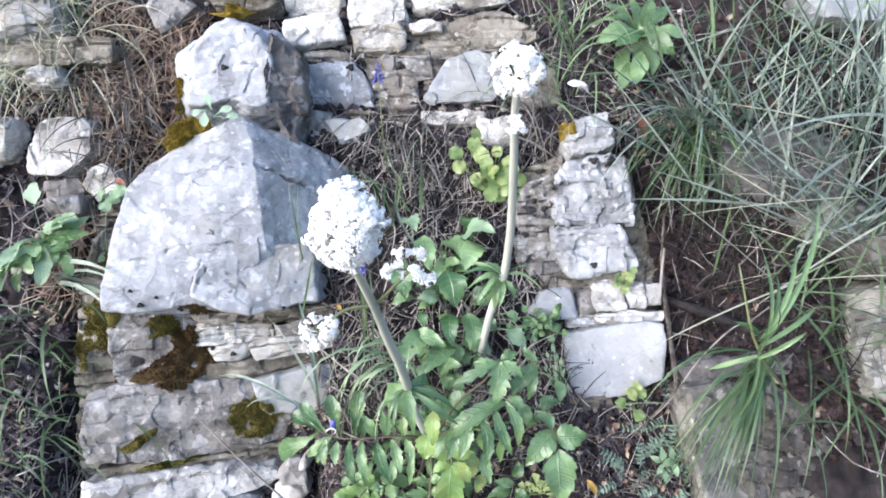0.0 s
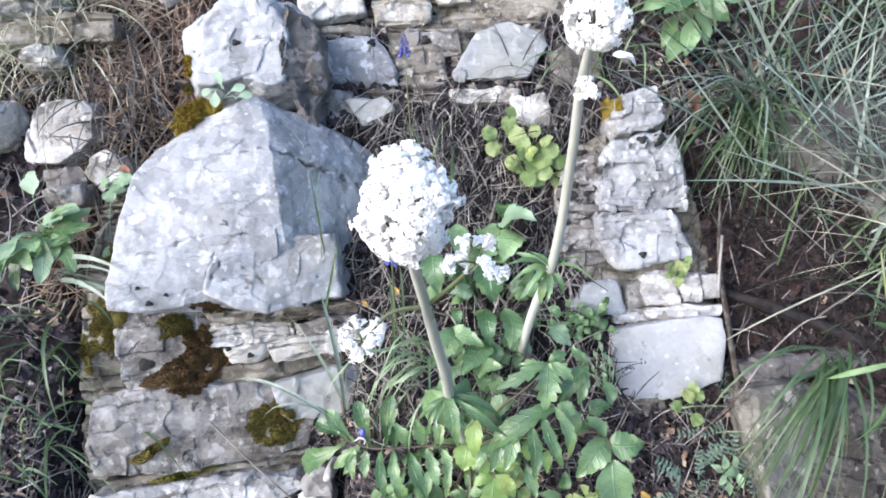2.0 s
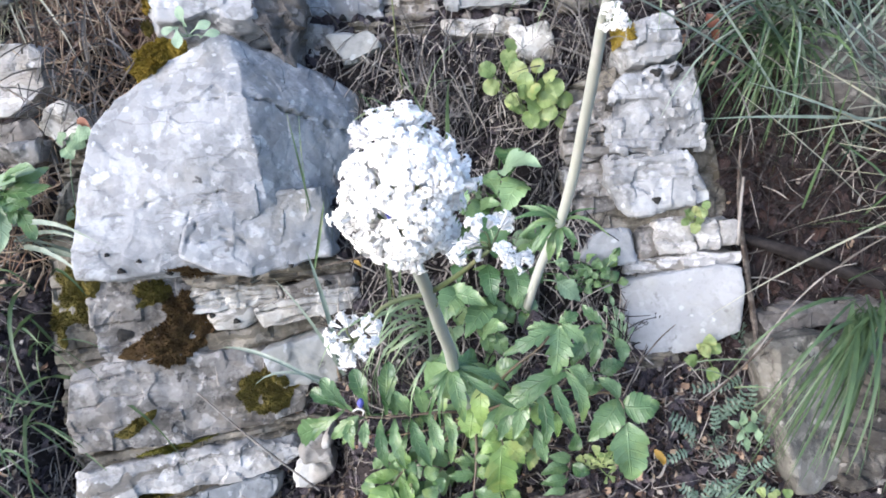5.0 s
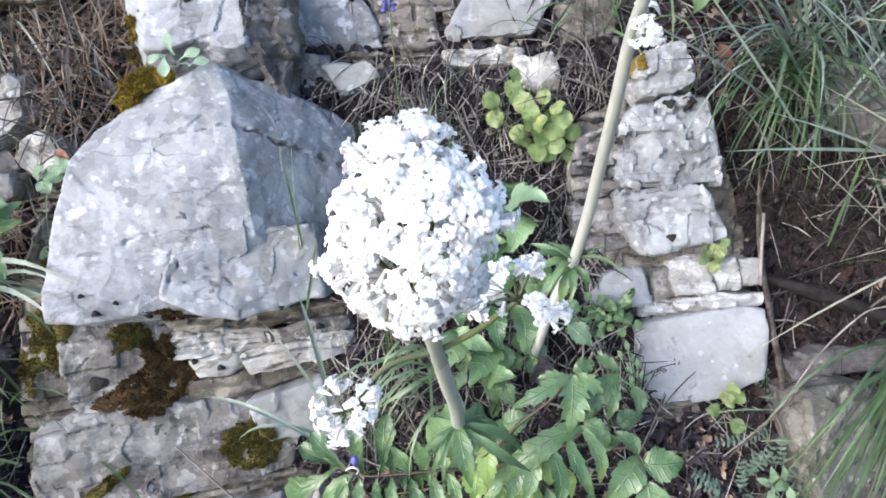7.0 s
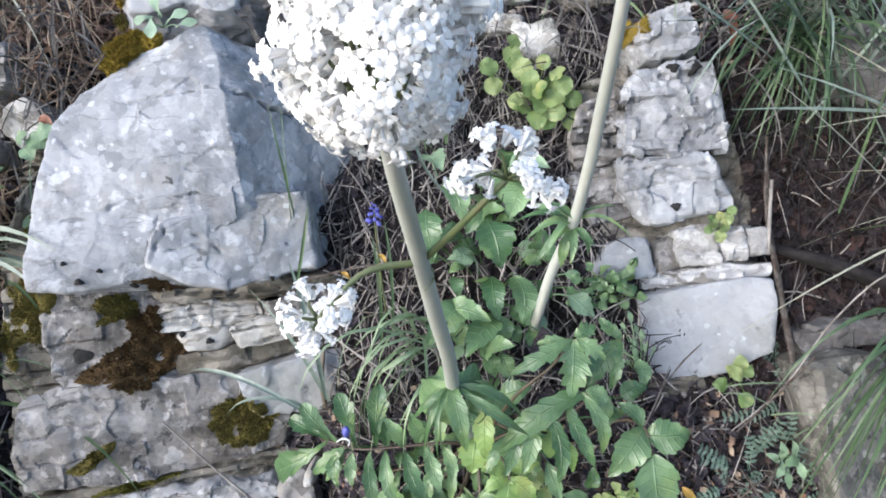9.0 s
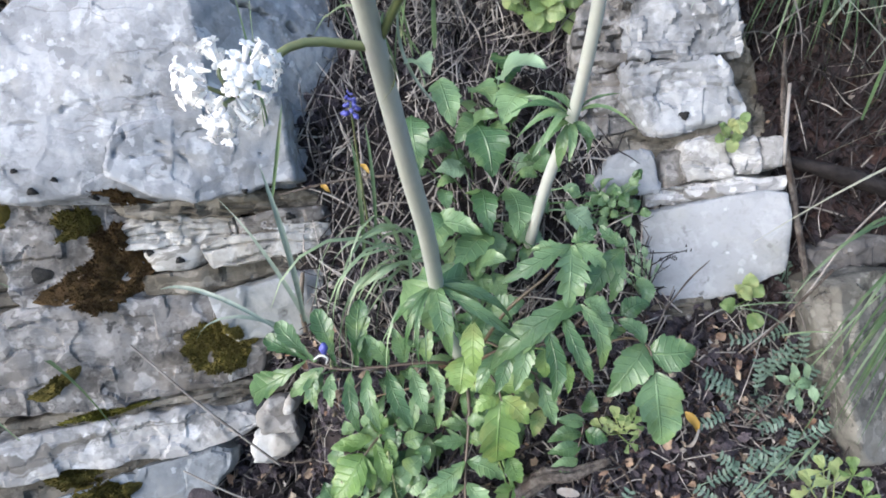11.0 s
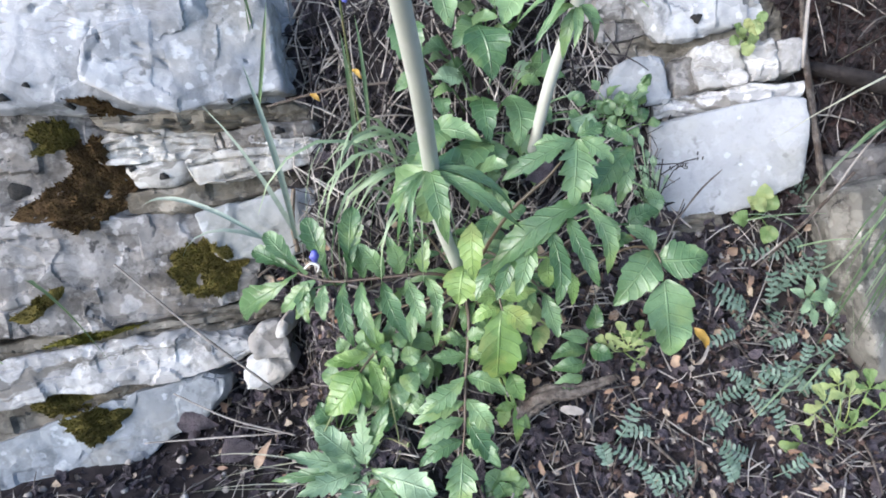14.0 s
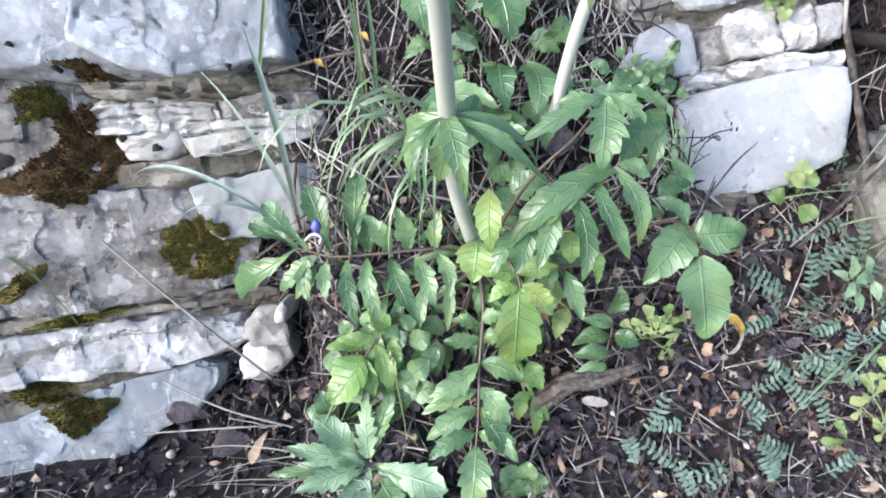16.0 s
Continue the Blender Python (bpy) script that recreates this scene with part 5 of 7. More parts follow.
leaf_pair(tall, (-0.0425, 0.715, -0.164), UP, [((0.022, 0.705, -0.203), 0.0117), ((0.019, 0.725, -0.194), 0.0123), ((-0.079, 0.72, -0.192), 0.0089), ((-0.069, 0.7, -0.211), 0.0069), ((-0.056, 0.685, -0.214), 0.0051), ((-0.033, 0.69, -0.209), 0.0246), ((-0.07, 0.755, -0.204), 0.0372), ((-0.008, 0.75, -0.174), 0.0263), ((-0.051, 0.73, -0.207), 0.025), ((0.004, 0.75, -0.184), 0.0193), ((-0.062, 0.76, -0.177), 0.0206), ((-0.011, 0.74, -0.209), 0.0213)])

small = flower_stem([(0.058, 0.94, -0.165), (0.068, 0.87, -0.093), (0.081, 0.818, -0.041), (0.0826, 0.755, 0.0077), (0.0805, 0.71, 0.0405), (0.0745, 0.638, 0.084), (0.0683, 0.578, 0.1188), (0.0645, 0.535, 0.1325), (0.062, 0.503, 0.138)],
                    [0.0056, 0.0056, 0.0055, 0.0053, 0.0051, 0.0046, 0.0040, 0.0034, 0.0026], "slender valerian stem with a small white flower head")
flower_cluster(small, (0.0607, 0.489, 0.1433), (0.0140, 0.0150), 20, 20, 0.0027, 0.0068, (0.0, -0.5, 0.85), (0.062, 0.503, 0.138))
part("side_branch", tube(Shape(), [(0.0683, 0.578, 0.1188), (0.0685, 0.56, 0.113), (0.0672, 0.549, 0.1115)], [0.0011, 0.0009, 0.0008], 6, 6), "stem_green", small)
flower_cluster(small, (0.067, 0.546, 0.1115), (0.0045, 0.0040), 5, 7, 0.0024, 0.0034, UP, (0.0672, 0.549, 0.1105))
leaf_pair(small, (0.081, 0.818, -0.041), UP, [((0.043, 0.8, -0.069), 0.011), ((0.051, 0.78, -0.059), 0.010), ((0.034, 0.8, -0.046), 0.012), ((0.068, 0.82, -0.082), 0.013), ((0.076, 0.8, -0.075), 0.011),
    ((0.099, 0.8, -0.058), 0.010), ((0.113, 0.79, -0.02), 0.006), ((0.124, 0.78, -0.044), 0.008), ((0.1, 0.82, -0.069), 0.014), ((0.04, 0.82, -0.016), 0.012), ((0.058, 0.8, -0.014), 0.012), ((0.026, 0.8, -0.03), 0.010)])


# ---------------------------------------------------------------- valerian: leaves at the foot
def frond(parent, points, pairs, length, width, terminal, mat="leaf", start=0.25, lean=0.55, sag=0.25, normal=(0, -0.75, 0.66), outline="lance", teeth=0.36):
    """A leaf cut into leaflets along a dark midrib; terminal: length and width of the end leaflet."""
    line = curve_points(points, 24)
    rib = part("frond", tube(Shape(), points, [0.0019, 0.0015, 0.001], 16, 6), "stem_dark", parent, "dark leaf midrib", points[0])
    n0 = unit(normal)
    for k in range(pairs):
        s = start + (0.93 - start) * k / max(pairs - 1, 1)
        i = int(s * 22)
        a = unit(line[i + 1] - line[i])
        side = unit(np.cross(a, n0))
        grow = (0.75 + 0.35 * math.sin(math.pi * (0.15 + 0.8 * s)))
        for sign in (-1, 1):
            way = unit(sign * side + lean * a + 0.25 * n0 * rng.uniform(-0.6, 1) + 0.12 * np.array([rng.uniform(-1, 1), 0, rng.uniform(-1, 1)]))
            size = 1.08 * length * grow * rng.uniform(0.8, 1.12)
            shape = Shape()
            leaf(shape, line[i], line[i] + way * size - UP * size * sag, n0, width * 0.90 * grow * rng.uniform(0.85, 1.1), outline, teeth, 3, rng.uniform(0.15, 0.5), 0.4, 0.10, 17, 7, sign * rng.uniform(-0.02, 0.14))
            part("leaflet", shape, mat, rib)
    a = unit(line[-1] - line[-3])
    shape = Shape()
    leaf(shape, line[-1] - a * 0.004, line[-1] + a * terminal[0] - UP * terminal[0] * sag * 0.7, n0, terminal[1], "ovate", teeth, 5, 0.16, 0.22, 0.05, 21)
    part("leaflet", shape, mat, rib)
    return rib


def cut_leaf(parent, points, leaflets, mat="leaf", teeth=0.34):
    """A leaf cut into leaflets, each with its own place: base, tip, width and, if not lance-shaped, outline."""
    rib = part("frond", tube(Shape(), points, [0.0021, 0.0017, 0.0013, 0.0009], 20, 6), "stem_dark", parent, "dark leaf midrib", points[0])
    for base, tip, width, *form in leaflets:
        shape = Shape()
        face = unit((rng.uniform(-0.25, 0.25), -0.8, 0.55 + rng.uniform(-0.15, 0.15)))
        outline = form[0] if form else "lance"
        base, tip = np.array(base), np.array(tip)
        leaf(shape, base, tip + 0.07 * (tip - base), face, width * 1.22, outline, teeth, 4 if outline == "lance" else 5, rng.uniform(0.08, 0.26), rng.uniform(0.15, 0.4), 0.09, 21, 7, rng.uniform(-0.10, 0.10))
        part("leaflet", shape, mat, rib)
    return rib


def broad_leaf(parent, base, tip, width, mat="leaf", outline="ovate", teeth=0.26, bend=0.24, stalk=None, normal=(0, -0.8, 0.6), fold=0.2):
    shape = Shape()
    normal = np.array(normal) + np.array([rng.uniform(-0.2, 0.2), 0, rng.uniform(-0.15, 0.15)])
    if stalk is not None:
        base = np.asarray(base, float)
        stalk = base + (unit(np.asarray(stalk) - base) * 0.028 + (0, 0.016, 0))
        mid = 0.5 * (stalk + base) + UP * 0.003
        tube(shape, [stalk, mid, base], [0.0014, 0.0012, 0.001], 7, 5)
    leaf(shape, base, tip, normal, width, outline, teeth, 5, bend, fold, 0.09, 22, 7, rng.uniform(-0.08, 0.08))
    part("leaf", shape, mat, parent)


ROOT = (-0.019, 0.885, -0.285)
plant = thing("valerian_plant", ROOT, "leafy green valerian with deeply cut leaves", "plant", "valerian plants")
# frond that reaches across to the bedded rock
cut_leaf(plant, [ROOT, (-0.046, 0.855, -0.265), (-0.109, 0.85, -0.266), (-0.143, 0.852, -0.267), (-0.175, 0.858, -0.259)], [
    ((-0.054, 0.855, -0.269), (-0.045, 0.835, -0.299), 0.0122),
    ((-0.073, 0.853, -0.269), (-0.059, 0.832, -0.307), 0.014),
    ((-0.095, 0.85, -0.269), (-0.071, 0.828, -0.317), 0.0148),
    ((-0.114, 0.85, -0.269), (-0.104, 0.83, -0.319), 0.013),
    ((-0.131, 0.85, -0.27), (-0.122, 0.832, -0.321), 0.0126),
    ((-0.149, 0.852, -0.271), (-0.149, 0.84, -0.299), 0.0113),
    ((-0.165, 0.855, -0.267), (-0.165, 0.845, -0.302), 0.0123)] + [
    ((-0.056, 0.855, -0.266), (-0.051, 0.845, -0.233), 0.0114),
    ((-0.079, 0.853, -0.265), (-0.087, 0.842, -0.229), 0.0142),
    ((-0.094, 0.85, -0.265), (-0.111, 0.838, -0.234), 0.0141),
    ((-0.111, 0.85, -0.265), (-0.128, 0.842, -0.23), 0.0132),
    ((-0.124, 0.85, -0.264), (-0.117, 0.845, -0.203), 0.0189, "spoon"),
    ((-0.145, 0.852, -0.263), (-0.16, 0.85, -0.21), 0.0181, "spoon"),
    ((-0.165, 0.856, -0.26), (-0.199, 0.858, -0.221), 0.0163, "spoon"),
    ((-0.174, 0.858, -0.258), (-0.214, 0.865, -0.236), 0.0155, "spoon"),
    ((-0.175, 0.858, -0.26), (-0.238, 0.875, -0.295), 0.0274, "spoon"),
    ((-0.158, 0.855, -0.266), (-0.193, 0.862, -0.295), 0.0145)], "leaf", 0.34)
# frond that hangs down over the litter
cut_leaf(plant, [ROOT, (-0.016, 0.865, -0.317), (-0.022, 0.85, -0.369), (-0.025, 0.835, -0.409), (-0.029, 0.828, -0.436)], [
    ((-0.021, 0.86, -0.334), (-0.043, 0.855, -0.327), 0.0115),
    ((-0.02, 0.857, -0.347), (-0.051, 0.85, -0.345), 0.0124),
    ((-0.018, 0.86, -0.33), (-0.002, 0.852, -0.323), 0.0125),
    ((-0.019, 0.857, -0.347), (0.002, 0.85, -0.342), 0.0124),
    ((-0.023, 0.85, -0.366), (-0.067, 0.838, -0.392), 0.0178),
    ((-0.024, 0.845, -0.388), (-0.07, 0.832, -0.4), 0.0148),
    ((-0.025, 0.84, -0.403), (-0.067, 0.826, -0.421), 0.0156),
    ((-0.027, 0.835, -0.422), (-0.066, 0.82, -0.436), 0.0145),
    ((-0.021, 0.85, -0.365), (0.013, 0.838, -0.377), 0.0169),
    ((-0.022, 0.845, -0.385), (0, 0.83, -0.412), 0.0176),
    ((-0.023, 0.84, -0.402), (0.006, 0.822, -0.44), 0.0164),
    ((-0.026, 0.835, -0.422), (0.004, 0.818, -0.438), 0.0136),
    ((-0.028, 0.83, -0.432), (-0.034, 0.81, -0.479), 0.0241, "ovate")], "leaf", 0.4)
# bright frond with a large end leaflet
cut_leaf(plant, [ROOT, (-0.004, 0.85, -0.27), (0.009, 0.832, -0.281), (0.013, 0.825, -0.296)], [
    ((0.009, 0.832, -0.283), (-0.014, 0.825, -0.283), 0.0154, "ovate"),
    ((0.011, 0.832, -0.283), (0.041, 0.825, -0.278), 0.0173, "ovate"),
    ((0.011, 0.827, -0.293), (-0.013, 0.82, -0.302), 0.0135, "ovate"),
    ((0.013, 0.827, -0.293), (0.037, 0.82, -0.315), 0.018, "ovate"),
    ((0.012, 0.825, -0.295), (0.01, 0.839, -0.366), 0.0347, "ovate")], "leaf_bright", 0.3)
# frond that arches over towards the slab
cut_leaf(plant, [ROOT, (-0.004, 0.84, -0.259), (0.021, 0.815, -0.239), (0.049, 0.8, -0.218), (0.081, 0.8, -0.2)], [
    ((0.081, 0.8, -0.201), (0.004, 0.8, -0.252), 0.0197, "strap"),
    ((0.082, 0.8, -0.201), (0.1, 0.79, -0.256), 0.0135),
    ((0.067, 0.8, -0.209), (0.09, 0.785, -0.264), 0.0135),
    ((0.051, 0.8, -0.22), (0.056, 0.785, -0.279), 0.0151),
    ((0.039, 0.803, -0.227), (0.023, 0.79, -0.271), 0.0144),
    ((0.025, 0.81, -0.237), (0.007, 0.8, -0.277), 0.013),
    ((0.013, 0.82, -0.246), (-0.01, 0.81, -0.278), 0.0124),
    ((0.077, 0.8, -0.202), (0.032, 0.79, -0.239), 0.0135),
    ((0.086, 0.8, -0.198), (0.109, 0.8, -0.207), 0.0145, "ovate"),
    ((0.062, 0.8, -0.214), (0.042, 0.805, -0.213), 0.0112)], "leaf", 0.3)
# frond with a deeply toothed end leaflet
cut_leaf(plant, [ROOT, (0.019, 0.83, -0.213), (0.056, 0.81, -0.176), (0.076, 0.8, -0.148)], [
    ((0.076, 0.8, -0.149), (0.07, 0.785, -0.198), 0.0261, "ovate"),
    ((0.075, 0.8, -0.149), (0.016, 0.79, -0.174), 0.0152),
    ((0.078, 0.8, -0.148), (0.103, 0.795, -0.167), 0.0145),
    ((0.076, 0.8, -0.146), (0.097, 0.805, -0.138), 0.0138),
    ((0.071, 0.8, -0.152), (0.042, 0.8, -0.151), 0.0103)], "leaf", 0.6)
cut_leaf(plant, [ROOT, (0.078, 0.85, -0.24), (0.115, 0.835, -0.186), (0.131, 0.83, -0.156)], [
    ((0.13, 0.83, -0.158), (0.095, 0.82, -0.199), 0.0207, "ovate"),
    ((0.127, 0.83, -0.16), (0.117, 0.825, -0.204), 0.0118),
    ((0.131, 0.83, -0.156), (0.112, 0.84, -0.137), 0.012)], "leaf", 0.4)
# outermost frond of three broad leaflets over bare soil
cut_leaf(plant, [ROOT, (0.071, 0.885, -0.289), (0.13, 0.865, -0.253), (0.153, 0.84, -0.251), (0.158, 0.828, -0.276)], [
    ((0.153, 0.84, -0.251), (0.116, 0.825, -0.293), 0.0284, "ovate"),
    ((0.155, 0.838, -0.259), (0.195, 0.83, -0.255), 0.0303, "ovate"),
    ((0.158, 0.828, -0.275), (0.162, 0.815, -0.337), 0.0412, "ovate"),
    ((0.153, 0.84, -0.25), (0.132, 0.85, -0.229), 0.016, "ovate")], "leaf", 0.22)
# low frond beside the twig
cut_leaf(plant, [ROOT, (0.061, 0.89, -0.326), (0.101, 0.885, -0.338), (0.093, 0.875, -0.377)], [
    ((0.104, 0.885, -0.346), (0.076, 0.875, -0.337), 0.0121),
    ((0.101, 0.882, -0.357), (0.067, 0.872, -0.357), 0.014),
    ((0.099, 0.88, -0.368), (0.066, 0.87, -0.368), 0.0139),
    ((0.094, 0.875, -0.38), (0.065, 0.865, -0.384), 0.0128),
    ((0.105, 0.885, -0.354), (0.125, 0.877, -0.361), 0.0151, "ovate"),
    ((0.104, 0.885, -0.335), (0.11, 0.88, -0.31), 0.0141, "ovate")], "leaf", 0.1)
# yellowing frond above the rosette
cut_leaf(plant, [ROOT, (-0.064, 0.88, -0.319), (-0.105, 0.865, -0.34), (-0.125, 0.855, -0.361)], [
    ((-0.124, 0.855, -0.356), (-0.153, 0.845, -0.392), 0.0313, "ovate"),
    ((-0.122, 0.858, -0.348), (-0.152, 0.85, -0.345), 0.0134),
    ((-0.114, 0.86, -0.341), (-0.142, 0.852, -0.338), 0.0115),
    ((-0.1, 0.865, -0.34), (-0.116, 0.862, -0.315), 0.0136),
    ((-0.112, 0.86, -0.348), (-0.101, 0.85, -0.386), 0.0153),
    ((-0.1, 0.865, -0.345), (-0.093, 0.855, -0.367), 0.0116),
    ((-0.122, 0.855, -0.359), (-0.116, 0.848, -0.39), 0.0133)], "leaf_bright", 0.2)
cut_leaf(plant, [ROOT, (-0.002, 0.86, -0.247), (0.035, 0.85, -0.267), (0.054, 0.85, -0.287)], [
    ((0.032, 0.85, -0.267), (0.018, 0.84, -0.294), 0.0131),
    ((0.047, 0.85, -0.277), (0.032, 0.838, -0.308), 0.0141),
    ((0.054, 0.85, -0.287), (0.065, 0.84, -0.325), 0.015),
    ((0.042, 0.85, -0.272), (0.071, 0.842, -0.282), 0.0132),
    ((0.026, 0.852, -0.262), (0.001, 0.845, -0.279), 0.0113)], "leaf", 0.35)
cut_leaf(plant, [ROOT, (-0.034, 0.89, -0.333), (-0.06, 0.885, -0.352), (-0.077, 0.88, -0.377)], [
    ((-0.076, 0.88, -0.372), (-0.099, 0.868, -0.421), 0.0209, "ovate"),
    ((-0.069, 0.883, -0.359), (-0.08, 0.875, -0.385), 0.0201, "ovate"),
    ((-0.06, 0.885, -0.352), (-0.061, 0.878, -0.385), 0.0161, "ovate"),
    ((-0.05, 0.888, -0.346), (-0.081, 0.88, -0.339), 0.0162, "ovate"),
    ((-0.074, 0.88, -0.372), (-0.103, 0.874, -0.374), 0.012, "ovate")], "leaf", 0.05)
for base, tip, width, mat in (
        ((-0.012, 0.8, -0.213), (-0.014, 0.795, -0.261), 0.0213, "leaf_bright"),
        ((-0.019, 0.845, -0.257), (-0.025, 0.835, -0.291), 0.0335, "leaf_bright"),
        ((0.011, 0.86, -0.219), (0.038, 0.85, -0.205), 0.0287, "leaf"),
        ((0.009, 0.865, -0.214), (-0.003, 0.855, -0.247), 0.0222, "leaf"),
        ((0.057, 0.84, -0.252), (0.056, 0.835, -0.279), 0.0203, "leaf_bright"),
        ((0.08, 0.85, -0.269), (0.081, 0.845, -0.299), 0.0123, "leaf_bright"),
        ((0.05, 0.87, -0.301), (0.038, 0.86, -0.326), 0.0215, "leaf_yellow"),
        ((0.023, 0.87, -0.372), (0.034, 0.86, -0.396), 0.0195, "leaf_bright"),
        ((0.139, 0.87, -0.229), (0.165, 0.865, -0.215), 0.0235, "leaf")) + (
        ((0.107, 0.86, -0.218), (0.121, 0.85, -0.251), 0.0201, "leaf"),
        ((0.114, 0.86, -0.247), (0.139, 0.855, -0.24), 0.0183, "leaf"),
        ((0.02, 0.87, -0.404), (0.011, 0.865, -0.426), 0.0137, "leaf_bright"),
        ((0.027, 0.868, -0.412), (0.04, 0.862, -0.426), 0.0127, "leaf_yellow"),
        ((0.025, 0.868, -0.404), (0.006, 0.862, -0.405), 0.0107, "leaf_bright"),
        ((0.027, 0.868, -0.404), (0.028, 0.862, -0.442), 0.0117, "leaf_bright"),
        ((-0.162, 0.87, -0.277), (-0.182, 0.86, -0.304), 0.0146, "leaf"),
        ((-0.091, 0.87, -0.255), (-0.07, 0.86, -0.244), 0.0166, "leaf"),
        ((0.061, 0.88, -0.327), (0.049, 0.87, -0.352), 0.0169, "leaf_yellow")):
    broad_leaf(plant, base, tip, width, mat, stalk=ROOT)

# lower, partly hidden foliage round the same root
for k in range(6):
    g = -2.9 + k * 1.0 + rng.uniform(-0.12, 0.12)
    reach = rng.uniform(0.04, 0.125)
    way = np.array((math.cos(g), 0, math.sin(g)))
    tip = np.array(ROOT) + way * reach
    tip[1] = depth_of(tip[0], tip[2])[0] - rng.uniform(0.012, 0.026)
    mid = 0.5 * (tip + np.array(ROOT)) + (0, -0.012, 0.002)
    frond(plant, [ROOT, mid, tip], rng.choice([3, 4, 5]), rng.uniform(0.028, 0.040), rng.uniform(0.011, 0.015), (rng.uniform(0.03, 0.045), rng.uniform(0.016, 0.024)),
          rng.choice(["leaf", "leaf", "leaf", "leaf_bright"]), start=0.3, sag=rng.uniform(0.1, 0.35), lean=rng.uniform(0.4, 0.7))

ROOT2 = (0.011, 0.985, -0.143)
second = thing("valerian_plant", ROOT2, "young valerian with broad rounded green leaves", "plant", "valerian plants")
for base, tip, width, mat in (
        ((0.005, 0.92, -0.032), (0.018, 0.9, -0.086), 0.045, "leaf"), ((-0.064, 0.94, -0.018), (-0.057, 0.915, -0.074), 0.036, "leaf"),
        ((-0.033, 0.95, 0.02), (-0.018, 0.92, -0.029), 0.034, "leaf"), ((0.014, 0.97, -0.02), (-0.018, 0.95, -0.045), 0.03, "leaf"),
        ((0.063, 0.96, 0.006), (0.031, 0.92, -0.028), 0.04, "leaf"), ((0.034, 0.97, 0.021), (0.076, 0.93, 0.033), 0.05, "leaf_grey"),
        ((0.01, 0.94, -0.1), (0.013, 0.9, -0.143), 0.028, "leaf"), ((0.037, 0.94, -0.101), (0.043, 0.9, -0.147), 0.034, "leaf"),
        ((0.016, 0.95, -0.124), (-0.006, 0.92, -0.101), 0.02, "leaf_bright"), ((-0.035, 0.94, -0.098), (-0.03, 0.92, -0.119), 0.017, "leaf"),
        ((-0.049, 0.95, -0.061), (-0.077, 0.94, -0.046), 0.03, "leaf")) + ( ((0.004, 0.98, 0.013), (0.025, 0.94, -0.005), 0.032, "leaf"),
        ((0.038, 1, 0.052), (0.045, 0.96, 0.019), 0.038, "leaf"), ((-0.058, 1, 0.05), (-0.042, 0.96, 0.034), 0.034, "leaf_grey"),
        ((-0.045, 0.92, -0.133), (0.002, 0.89, -0.14), 0.03, "leaf"), ((-0.027, 0.92, -0.128), (-0.068, 0.88, -0.164), 0.036, "leaf"),
        ((0.014, 0.93, -0.147), (-0.024, 0.88, -0.177), 0.036, "leaf"), ((-0.001, 0.9, -0.18), (0.022, 0.87, -0.164), 0.032, "leaf"),
        ((0.168, 0.97, -0.117), (0.181, 0.95, -0.1), 0.018, "leaf_grey"), ((0.146, 0.97, -0.11), (0.153, 0.95, -0.093), 0.014, "leaf"),
        ((0.153, 0.97, -0.123), (0.126, 0.95, -0.107), 0.016, "leaf"), ((0.174, 0.92, -0.201), (0.176, 0.9, -0.227), 0.02, "leaf")):
    broad_leaf(second, base, tip, width, mat, stalk=ROOT2)

for k in range(34):
    g = rng.uniform(-2.6, 1.0) if k % 2 else rng.uniform(0.4, 2.8)
    reach = rng.uniform(0.03, 0.095)
    base = np.array(ROOT2) + (reach * math.cos(g), 0, 0.04 + reach * math.sin(g))
    base[1] = depth_of(base[0], base[2])[0] - rng.uniform(0.02, 0.05)
    size = rng.uniform(0.018, 0.039)
    broad_leaf(second, base, base + size * unit((math.cos(g) * 0.7 + rng.uniform(-0.4, 0.4), -0.3, math.sin(g) * 0.5 - 0.4)), size * rng.uniform(0.6, 0.85), rng.choice(["leaf", "leaf", "leaf_grey"]), stalk=ROOT2)

# lettuce-like rosette at the foot
ROOT3 = (-0.124, 0.86, -0.46)
rosette = thing("rosette_herb", ROOT3, "pale green rosette of lobed dandelion-like leaves", "plant")
for tip, width, mat, tooth in (((-0.121, 0.845, -0.384), 0.0238, "leaf_grey", 0.7), ((-0.167, 0.85, -0.411), 0.0323, "leaf_grey", 0.2), ((-0.199, 0.845, -0.433), 0.0238, "leaf_grey", 0.45), ((-0.187, 0.83, -0.468), 0.0281, "leaf_grey", 0.5), ((-0.055, 0.825, -0.467), 0.0377, "leaf_grey", 0.3), ((-0.101, 0.85, -0.392), 0.0209, "leaf", 0.3), ((-0.089, 0.815, -0.493), 0.034, "leaf", 0.4), ((-0.146, 0.815, -0.49), 0.0311, "leaf_grey", 0.5), ((-0.213, 0.84, -0.456), 0.0205, "leaf", 0.4), ((-0.169, 0.848, -0.44), 0.0229, "leaf_grey", 0.3), ((-0.037, 0.815, -0.495), 0.0243, "leaf", 0.3), ((-0.123, 0.81, -0.504), 0.0288, "leaf_grey", 0.4)):
    shape = Shape()
    leaf(shape, ROOT3, tip, (rng.uniform(-0.2, 0.2), -0.8, 0.55), 0.8 * width, "lance" if tooth > 0.35 else "spoon", tooth, 7, 0.14, 0.2, 0.2, 29)
    part("leaf", shape, mat, rosette)
